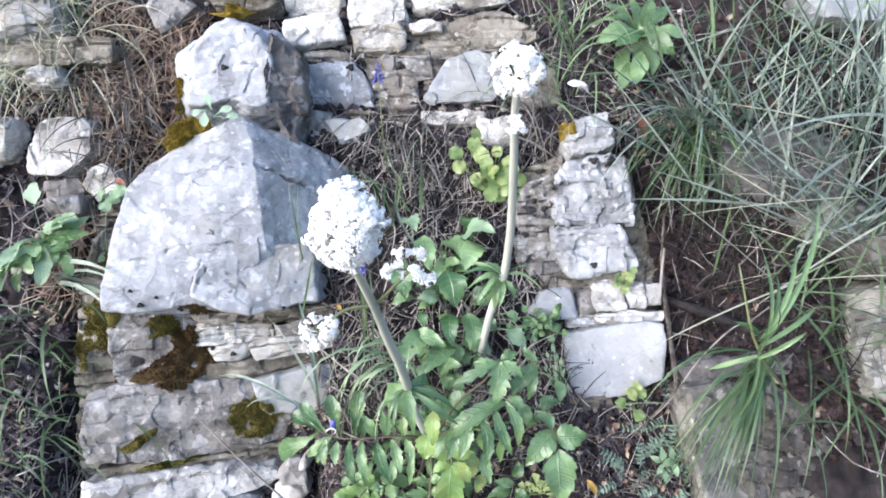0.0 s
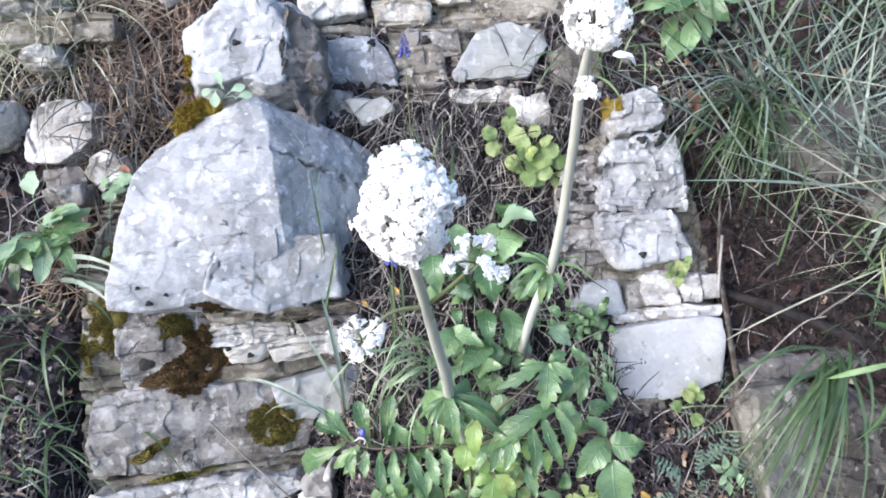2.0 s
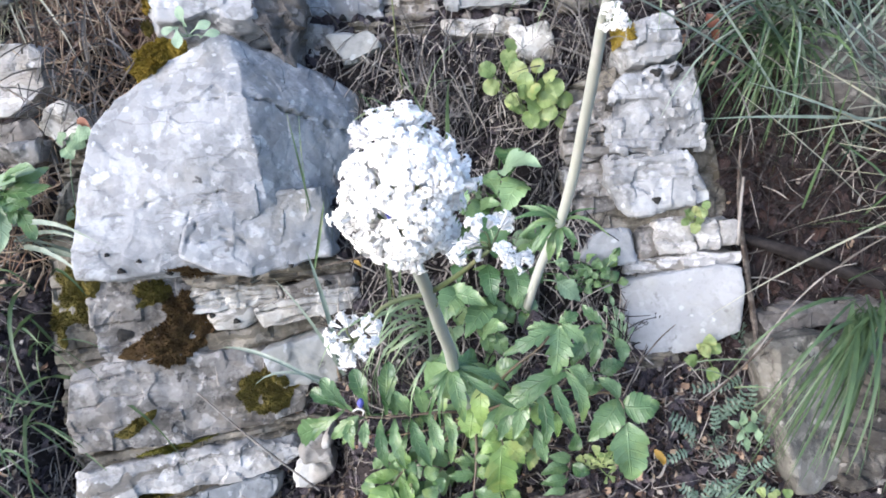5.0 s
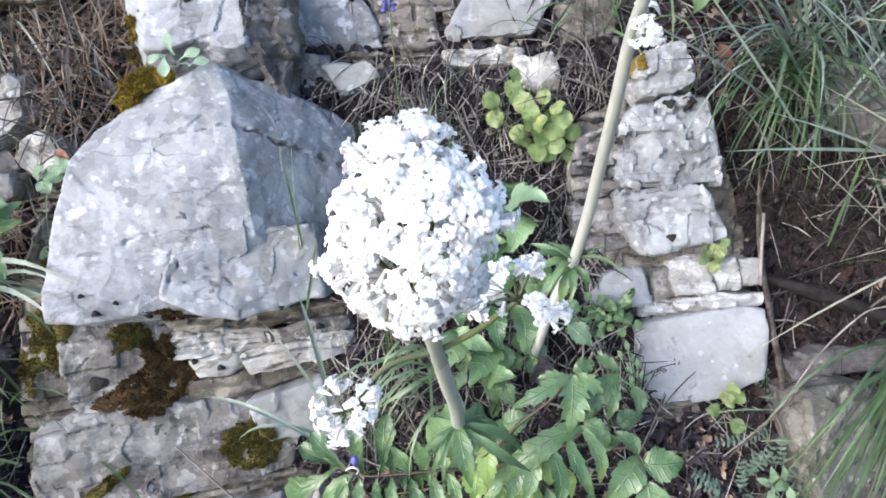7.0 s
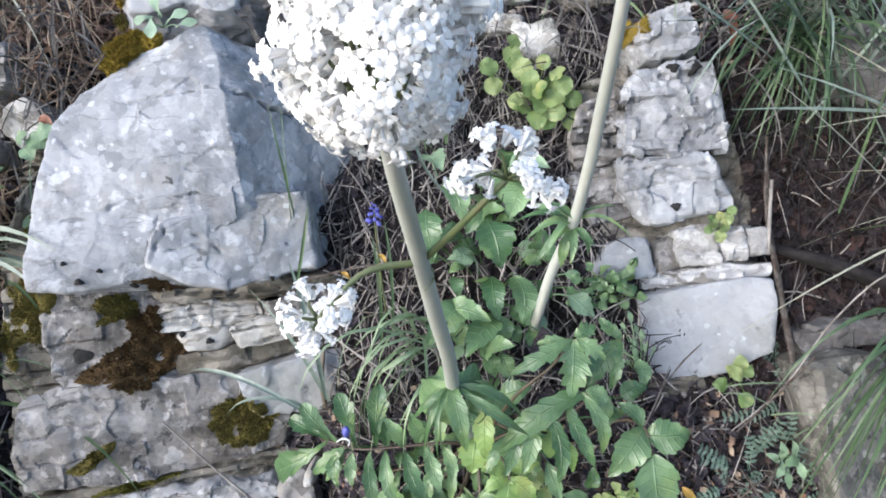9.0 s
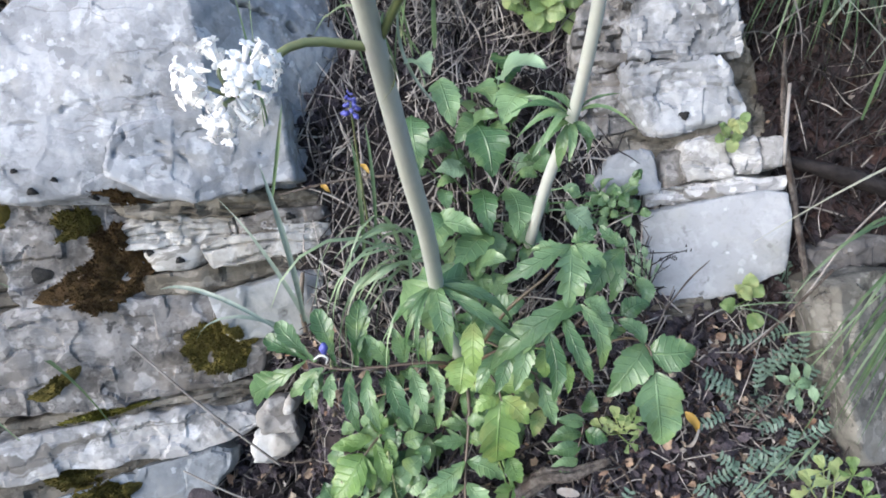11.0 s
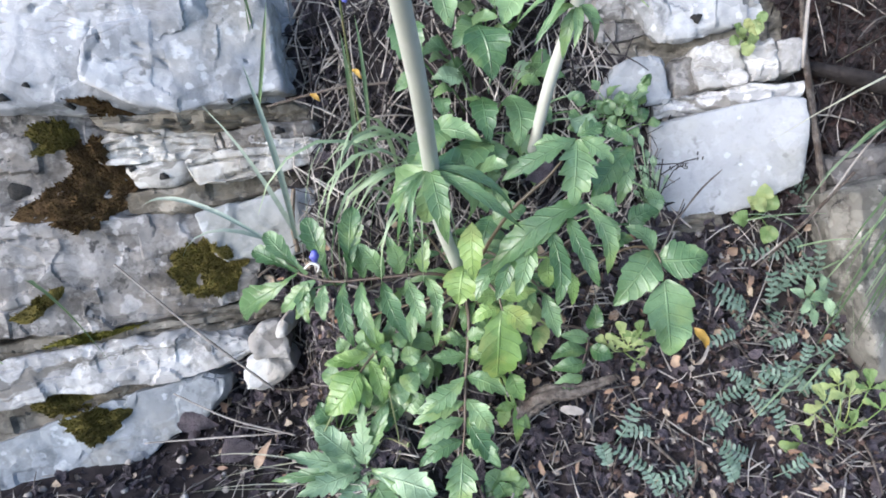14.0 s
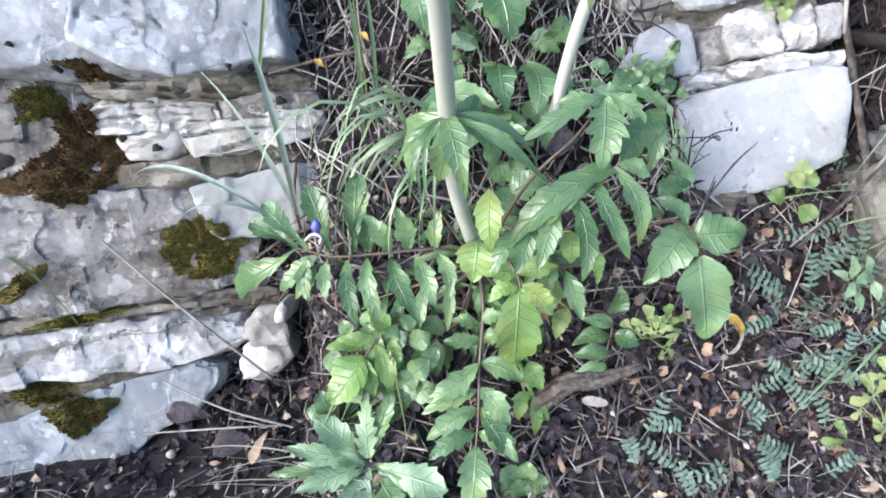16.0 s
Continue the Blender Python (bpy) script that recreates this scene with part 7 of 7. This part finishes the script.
tuft([(-0.219, 0.96, -0.042)], 3, (0.05, -0.5, 0.9), 0.08, (0.14, 0.2), (0.002, 0.003), 0.3, "grass", "thin green grass blades against the boulder", jitter=0.006)
tuft([(-0.049, 1.06, 0.189), (-0.024, 1.05, 0.148), (-0.094, 1.07, 0.211), (0.016, 1.07, 0.211)], 110, (-0.05, -0.5, -0.5), 0.5, (0.05, 0.13), (0.0009, 0.0018), 0.9, "grass_dry", "matted dry stalks in the gully", jitter=0.03)
tuft([(0.171, 1.04, 0.186), (0.115, 1.06, 0.239), (0.174, 1.06, 0.259)], 70, (0.0, -0.6, 0.2), 0.55, (0.06, 0.15), (0.0012, 0.0024), 0.8, "grass_dry", "dry stalks beside the pillar", jitter=0.025)
tuft([(-0.09, 1.02, 0.039), (-0.061, 1.02, 0.058)], 10, (0.0, -0.5, 0.9), 0.2, (0.10, 0.18), (0.003, 0.0045), 1.2, "grass", "few arching green blades in the gully", jitter=0.01)

tuft([(-0.175, 0.865, -0.472), (-0.185, 0.87, -0.457)], 7, (-0.9, -0.3, 0.2), 0.22, (0.08, 0.15), (0.0006, 0.0011), 0.3, "grass_pale", "few pale grass stalks lying over the litter", jitter=0.008)
tuft([(0.313, 0.89, -0.27), (0.334, 0.87, -0.361)], 10, (-0.5, -0.4, 0.4), 0.6, (0.05, 0.11), (0.0010, 0.0018), 0.4, "strap_leaf", "few thin green blades beside the vetch", jitter=0.02)

# single broad blades
for k, (root, tip, width, bend, mat, label) in enumerate((
        ((-0.19, 0.925, -0.235), (-0.208, 0.87, -0.066), 0.0065, 0.10, "grass_blue", "broad bluish grass blade leaning over rock"),
        ((-0.202, 0.86, -0.226), (-0.342, 0.9, -0.177), 0.0050, 0.30, "grass_blue", "bluish grass blade lying across the rock"),
        ((-0.121, 0.92, -0.168), (-0.117, 0.86, -0.045), 0.0048, 0.06, "grass", "upright green grass blade in the gully"),
        ((-0.108, 0.92, -0.157), (-0.104, 0.87, -0.029), 0.0040, 0.08, "grass", "upright thin green grass blade in the gully"),
        ((-0.22, 0.94, -0.102), (-0.192, 0.9, -0.007), 0.0040, 0.05, "grass", "green grass blade against the boulder"),
        ((-0.085, 0.9, -0.141), (-0.124, 0.86, -0.142), 0.0055, 0.55, "strap_leaf", "arching green grass blade beside a stem"),
        ((-0.075, 0.88, -0.17), (-0.12, 0.85, -0.188), 0.0055, 0.60, "strap_leaf", "arching pale green grass blade"),
        ((-0.04, 0.98, 0.001), (-0.083, 0.94, 0.108), 0.0050, -0.30, "grass_blue", "curved bluish grass blade behind a flower"))):
    shape = Shape()
    leaf(shape, root, tip, (0.35, -0.8, 0.45), width, "strap", 0, 3, bend, 0.5, 0.01, 21)
    solid("long_grass", shape, mat, root, label, "grass")

# the near sprig that stands out of the bank
sprig = thing("grass_sprig", (0.498, 0.8, -0.239), "light green grass sprig with leaves fanning from a node", "grass")
knot = np.array((0.251, 0.481, -0.081))
part("stem", tube(Shape(), [(0.498, 0.8, -0.239), (0.357, 0.62, -0.15), knot, knot + (-0.03, -0.03, 0.07)], [0.0013, 0.0013, 0.0012, 0.0006], 12, 6), "stem_green", sprig)
for tip, width in (((0.28, 0.47, 0), 0.005), ((0.314, 0.49, 0.042), 0.005), ((0.255, 0.47, -0.004), 0.004), ((0.249, 0.44, -0.043), 0.004), ((0.278, 0.46, -0.064), 0.004), ((0.226, 0.46, -0.055), 0.006), ((0.281, 0.5, -0.018), 0.004), ((0.314, 0.5, -0.046), 0.004),
                   ((0.218, 0.5, -0.1), 0.004), ((0.241, 0.5, -0.149), 0.004)):
    shape = Shape()
    leaf(shape, knot + (0, 0, rng.uniform(-0.006, 0.01)), tip, (0.3, -0.9, 0.4), width, "strap", 0, 3, 0.18, 0.4, 0.02, 11)
    part("blade", shape, "leaf", sprig)


# ---------------------------------------------------------------- leaf litter, stalks, twigs and pebbles
def on_soil(u, v, lift):
    return np.array((u, depth_of(u, v)[0] - lift, v))


def soil_normal(u, v):
    e = 0.01
    gu = (depth_of(u + e, v, False)[0] - depth_of(u - e, v, False)[0]) / (2 * e)
    gv = (depth_of(u, v + e, False)[0] - depth_of(u, v - e, False)[0]) / (2 * e)
    return unit((gu, -1, gv))


def litter(zone, count, size, mat, label, name, lift=0.004, curl=0.35):
    """Dead leaf pieces strewn over a stretch of soil."""
    forms = []
    for k in range(14):
        form = Shape()
        leaf(form, (-0.5, 0, 0), (0.5, 0, 0), (0, 0, 1), rng.uniform(0.3, 0.75), rng.choice(["ovate", "lance", "round", "strap"]), 0.3, 3, rng.uniform(-curl, curl), rng.uniform(-0.4, 0.7), 0.22, 6)
        forms.append(form)
    shape = Shape()
    for k in range(count):
        u, v = rng.uniform(zone[0], zone[1]), rng.uniform(zone[2], zone[3])
        if seat(u, v, "ground") is None:
            continue
        n = unit(soil_normal(u, v) + 0.55 * np.array([rng.gauss(0, 1), rng.gauss(0, 1), rng.gauss(0, 1)]))
        a = unit(np.cross(n, (rng.uniform(-1, 1), rng.uniform(-1, 1), rng.uniform(-1, 1))))
        s = rng.uniform(*size)
        p = on_soil(u, v, rng.uniform(0, lift * 2) + 0.002)
        form = rng.choice(forms)
        turn = np.stack([a, np.cross(n, a), n]) * s
        shape.add(list(np.array(form.v) @ turn + p), form.f, form.t)
    return solid(name, shape, mat, on_soil((zone[0] + zone[1]) / 2, (zone[2] + zone[3]) / 2, 0), label, "leaf litter", kind="stuff")


def stalks(zone, count, length, radius, mat, label, name, lean=(0, 0, 0), lift=0.006):
    shape = Shape()
    for k in range(count):
        u, v = rng.uniform(zone[0], zone[1]), rng.uniform(zone[2], zone[3])
        if seat(u, v, "ground") is None:
            continue
        n = soil_normal(u, v)
        a = unit(np.cross(n, (rng.gauss(0, 1), rng.gauss(0, 1), rng.gauss(0, 1))) + 0.25 * n * rng.uniform(-1, 1) + np.array(lean))
        s = rng.uniform(*length)
        p = on_soil(u, v, rng.uniform(0.001, lift * 2))
        b = n * s * rng.uniform(-0.08, 0.12) + np.cross(n, a) * s * rng.uniform(-0.12, 0.12)
        r = rng.uniform(*radius)
        tube(shape, [p - a * s / 2, p + b, p + a * s / 2], [r, r, r * 0.5], 5, 4)
    return solid(name, shape, mat, on_soil((zone[0] + zone[1]) / 2, (zone[2] + zone[3]) / 2, 0), label, "leaf litter", kind="stuff")


FLOOR, GULLY, TOP, WEST, EAST = (-0.66, 0.50, -0.60, -0.22), (-0.22, 0.26, -0.25, 0.22), (-0.35, 0.45, 0.18, 0.46), (-0.78, -0.36, -0.45, 0.46), (0.28, 0.78, -0.32, 0.46)
litter(FLOOR, 8200, (0.005, 0.020), "litter", "dark brown dead leaves and crumbs on the soil", "leaf_litter")
litter(FLOOR, 900, (0.003, 0.017), "dry_leaf", "pale tan and rusty dead leaf pieces", "dry_leaves", 0.008)
litter(FLOOR, 1500, (0.012, 0.027), "litter", "large dark purplish-brown dead leaves on the soil", "leaf_litter", 0.006, 0.6)
# leaves here carry the grass's shade in their colour
litter((0.30, 0.62, -0.25, 0.14), 2200, (0.013, 0.032), "dark_litter", "dark dead leaves, darkened further for shade under the dry stalks", "leaf_litter", 0.008)
litter((-0.60, -0.44, 0.22, 0.44), 1300, (0.006, 0.018), "red_soil", "crumbs of reddish-brown bare earth", "earth_crumbs", 0.006)
litter(FLOOR, 500, (0.003, 0.009), "straw", "tiny pale flecks of dead leaf", "dry_leaves", 0.010)
litter((-0.78, -0.45, 0.2, 0.43), 700, (0.006, 0.018), "red_soil", "reddish-brown earth crumbs under dry grass", "earth_crumbs", 0.008)
litter((0.10, 0.40, -0.52, -0.24), 1200, (0.003, 0.010), "soil_crumb", "crumbs of reddish-brown soil under the vetch", "earth_crumbs", 0.007)
litter(GULLY, 1800, (0.008, 0.022), "litter", "dark dead leaves packed in the gully", "leaf_litter")
litter(TOP, 2000, (0.008, 0.022), "litter", "brown dead leaves between limestone beds", "leaf_litter")
litter(WEST, 2800, (0.008, 0.024), "litter", "dark dead leaves beside the outcrop", "leaf_litter")
litter(EAST, 2800, (0.008, 0.024), "dark_litter", "dark dead leaves, darkened further for shade under the grass", "leaf_litter")
litter(WEST, 160, (0.01, 0.022), "dry_leaf", "rusty dead leaf pieces among stones", "dry_leaves", 0.01)
litter(EAST, 140, (0.01, 0.022), "dry_leaf", "rusty dead leaf pieces under the grass", "dry_leaves", 0.01)
stalks(FLOOR, 2300, (0.01, 0.07), (0.0004, 0.0011), "straw", "dry straw and thin stalks on the litter", "straw")
stalks(FLOOR, 190, (0.03, 0.09), (0.0009, 0.0022), "bark", "broken brown sticks on the litter", "sticks", lift=0.009)
stalks(GULLY, 1400, (0.02, 0.09), (0.0005, 0.0014), "straw", "pale grey dead stalks lying in the gully", "straw", (0.1, 0, 1.3), 0.014)
stalks(TOP, 420, (0.03, 0.10), (0.0005, 0.0012), "straw", "dead stalks and rootlets between the beds", "straw", (0, 0, 0.3), 0.012)
stalks(WEST, 600, (0.03, 0.10), (0.0005, 0.0012), "straw", "dead grass stalks beside the outcrop", "straw", (0, 0, 0.5), 0.012)
stalks(EAST, 110, (0.03, 0.12), (0.0005, 0.0013), "straw", "dead grass stalks under the grass", "straw", (0, 0, 0.3), 0.014)


stalks((0.33, 0.62, -0.20, 0.12), 900, (0.02, 0.08), (0.0005, 0.0012), "root", "dark rootlets and dead stalks hanging in painted shade below the grass", "rootlets", (0.1, 0, 1.3), 0.02)
stalks((-0.62, -0.42, -0.1, 0.44), 1000, (0.03, 0.11), (0.0005, 0.0014), "dry_leaf", "pale rootlets and dead stalks beside the boulders", "rootlets", (0.1, 0, 1.0), 0.016)
stalks((0.33, 0.62, -0.25, 0.12), 70, (0.02, 0.09), (0.0004, 0.0010), "straw", "pale dead stalks over dark litter", "straw", (0.1, 0, 0.8), 0.02)
stalks(GULLY, 1100, (0.015, 0.06), (0.0005, 0.0012), "root", "dark rootlets in the gully", "rootlets", (0, 0, 1.0), 0.016)


def pebbles(zone, count, size, mat, label):
    shape = Shape()
    for k in range(count):
        u, v = rng.uniform(zone[0], zone[1]), rng.uniform(zone[2], zone[3])
        r = rng.uniform(*size)
        p = on_soil(u, v, r * 0.4)
        rings, verts, faces = 5, [], []
        sq = (rng.uniform(0.7, 1.3), rng.uniform(0.6, 1.0), rng.uniform(0.6, 1.2))
        for i in range(rings):
            th = math.pi * (i + 0.5) / rings
            for j in range(7):
                g = 6.283 * j / 7 + i * 0.3
                q = r * rng.uniform(0.85, 1.1)
                verts.append(p + q * np.array((sq[0] * math.sin(th) * math.cos(g), sq[1] * math.sin(th) * math.sin(g), sq[2] * math.cos(th))))
        for i in range(rings - 1):
            for j in range(7):
                faces.append((i * 7 + j, i * 7 + (j + 1) % 7, (i + 1) * 7 + (j + 1) % 7, (i + 1) * 7 + j))
        faces += [tuple(range(7))[::-1], tuple((rings - 1) * 7 + j for j in range(7))]
        shape.add(verts, faces)
    solid("pebbles", shape, mat, on_soil((zone[0] + zone[1]) / 2, (zone[2] + zone[3]) / 2, 0), label, "pebbles", kind="stuff")


pebbles(FLOOR, 520, (0.0015, 0.006), "pebble", "small grey and tan pebbles on the soil")
pebbles(GULLY, 90, (0.002, 0.006), "pebble", "small pebbles in the gully")
pebbles(TOP, 160, (0.003, 0.009), "pebble", "small limestone rubble between beds")
pebbles(WEST, 160, (0.003, 0.008), "pebble", "small rubble beside the outcrop")
pebbles(EAST, 120, (0.003, 0.007), "pebble", "small rubble under the grass")


def twig(points, radii, label, mat="bark", name="twig", ridge=0.16):
    solid(name, tube(Shape(), points, radii, 44, 14 if ridge < 0.2 else 22, 0.05, ridge), mat, points[0], label, "twig", "twigs")


twig([(0.022, 0.875, -0.424), (0.057, 0.865, -0.394), (0.088, 0.865, -0.391), (0.126, 0.87, -0.381)], [0.009, 0.0075, 0.006, 0.003], "broken brown twig lying on the litter", ridge=0.42)
twig([(0.359, 0.98, 0.056), (0.35, 0.965, -0.035), (0.355, 0.95, -0.123), (0.359, 0.935, -0.192), (0.358, 0.92, -0.24)], [0.002, 0.0026, 0.0034, 0.003, 0.0022], "grey-brown woody root running down beside the slab", ridge=0.3)
twig([(0.348, 0.95, 0.001), (0.339, 0.94, -0.052), (0.338, 0.94, -0.087)], [0.0018, 0.002, 0.0016], "pale dead stalk beside the pillar", "straw")
twig([(0.278, 0.9, -0.283), (0.305, 0.88, -0.243), (0.343, 0.86, -0.19)], [0.0010, 0.0014, 0.0014], "thin grey twig leaning over a rock")
twig([(-0.379, 0.92, -0.252), (-0.305, 0.91, -0.318), (-0.229, 0.93, -0.4)], [0.0009, 0.0012, 0.0012], "long thin dry stalk lying across the slab", "straw")
twig([(-0.202, 0.9, -0.44), (-0.267, 0.9, -0.419), (-0.327, 0.905, -0.39)], [0.001, 0.001, 0.0008], "dry stalk with a dark seed head", "straw")
twig([(-0.213, 0.9, -0.437), (-0.278, 0.895, -0.436), (-0.361, 0.9, -0.441)], [0.0008, 0.001, 0.0006], "long greenish dry stalk on the litter", "straw")
twig([(-0.195, 0.955, -0.185), (-0.198, 0.95, -0.219), (-0.195, 0.95, -0.253)], [0.0022, 0.003, 0.0025], "dark thin root in a crack", "stem_dark")
twig([(-0.217, 0.96, -0.097), (-0.141, 0.95, -0.083), (-0.085, 0.94, -0.081)], [0.0014, 0.0018, 0.0014], "thin brown root lying across the gully")
twig([(0.205, 0.93, -0.239), (0.228, 0.92, -0.204), (0.249, 0.92, -0.185)], [0.0009, 0.0009, 0.0005], "thin dark stalk in front of the slab")
dry = thing("dry_stem", (0.181, 0.93, -0.255), "thin dark dry stem with withered buds before the slab", "plant")
part("stem", tube(Shape(), [(0.181, 0.93, -0.255), (0.182, 0.92, -0.218), (0.187, 0.915, -0.171)], [0.001, 0.001, 0.0006], 12, 5), "dark_wood", dry)
for a, b in (((0.184, 0.92, -0.213), (0.198, 0.915, -0.183)), ((0.185, 0.915, -0.187), (0.22, 0.91, -0.172)), ((0.185, 0.92, -0.202), (0.164, 0.915, -0.181)), ((0.198, 0.915, -0.183), (0.208, 0.91, -0.182))):
    shape = tube(Shape(), [a, 0.5 * (np.array(a) + np.array(b)) + UP * 0.004, b], [0.0007, 0.0006, 0.0005], 7, 4)
    for k in range(4):
        q = np.array(b) + [rng.gauss(0, 0.003) for i in range(3)]
        tube(shape, [q, q + UP * 0.002, q + UP * 0.004], [0.0004, 0.0010, 0.0003], 4, 5)
    part("withered_bud", shape, "dark_wood", dry)
twig([(-0.435, 0.96, 0.185), (-0.503, 0.97, 0.101), (-0.521, 0.97, 0.019)], [0.0012, 0.0014, 0.001], "thin brown root beside the boulder")


twig([(0.352, 0.975, -0.079), (0.407, 0.955, -0.098), (0.458, 0.945, -0.118), (0.548, 0.93, -0.156)], [0.006, 0.009, 0.010, 0.011], "dark weathered branch half buried under grass", "dark_wood")
twig([(0.272, 0.9, -0.282), (0.329, 0.895, -0.232), (0.377, 0.89, -0.164), (0.421, 0.88, -0.116), (0.446, 0.87, -0.105)], [0.0008, 0.0010, 0.0011, 0.0010, 0.0006], "long arching dry stalk", "straw")

# single fallen leaves and petals
def fallen(base, tip, width, mat, label, outline="ovate", bend=0.25, fold=0.3):
    shape = Shape()
    leaf(shape, base, tip, (0.1, -0.85, 0.5), width, outline, 0.05, 4, bend, fold, 0.4 * fold, 13)
    solid("fallen_leaf", shape, mat, base, label, "leaf", "fallen leaves")


fallen((0.2016, 0.98, 0.268), (0.239, 0.98, 0.2576), 0.017, "white_petal", "white curled petal-like leaf caught in grass")
fallen((0.344, 1.07, 0.343), (0.365, 1.06, 0.326), 0.024, "red_leaf", "rust-red dead leaf under green herbs")
fallen((0.335, 1.04, 0.23), (0.345, 1.03, 0.184), 0.02, "red_leaf", "dark red dead leaf hanging in grass")
fallen((0.213, 0.895, -0.342), (0.227, 0.89, -0.363), 0.011, "yellow_petal", "yellow withering leaf tip on the soil")
fallen((0.226, 0.89, -0.36), (0.214, 0.9, -0.387), 0.004, "straw", "curled pale dead leaf stalk", "strap", 0.5)
fallen((-0.12, 0.93, -0.068), (-0.110, 0.92, -0.077), 0.006, "yellow_petal", "small yellow-orange dead leaf in the gully")
fallen((-0.167, 0.945, -0.088), (-0.156, 0.94, -0.096), 0.006, "yellow_petal", "small yellow dead leaf between rocks")
fallen((0.053, 0.93, -0.18), (0.076, 0.91, -0.179), 0.034, "litter", "dark purplish curled dead leaf under the stem", "round")
fallen((0.071, 0.868, -0.41), (0.094, 0.865, -0.413), 0.009, "pebble", "whitish flat chip on the litter", "round", 0.05, 0.05)
fallen((-0.33, 0.915, -0.426), (-0.286, 0.905, -0.426), 0.022, "litter", "large dark brown dead leaf by the slab", "ovate")
fallen((-0.282, 0.9, -0.456), (-0.244, 0.89, -0.447), 0.024, "litter", "greyish brown curled dead leaf", "round")
fallen((-0.243, 0.89, -0.471), (-0.225, 0.885, -0.437), 0.01, "dry_leaf", "narrow pale dead leaf on the litter", "lance")
fallen((0.238, 0.87, -0.459), (0.246, 0.865, -0.493), 0.014, "red_leaf", "rusty brown dead leaf among vetch", "lance")
fallen((-0.517, 0.955, 0.11), (-0.499, 0.95, 0.097), 0.012, "red_leaf", "orange-red dead leaf between stones")
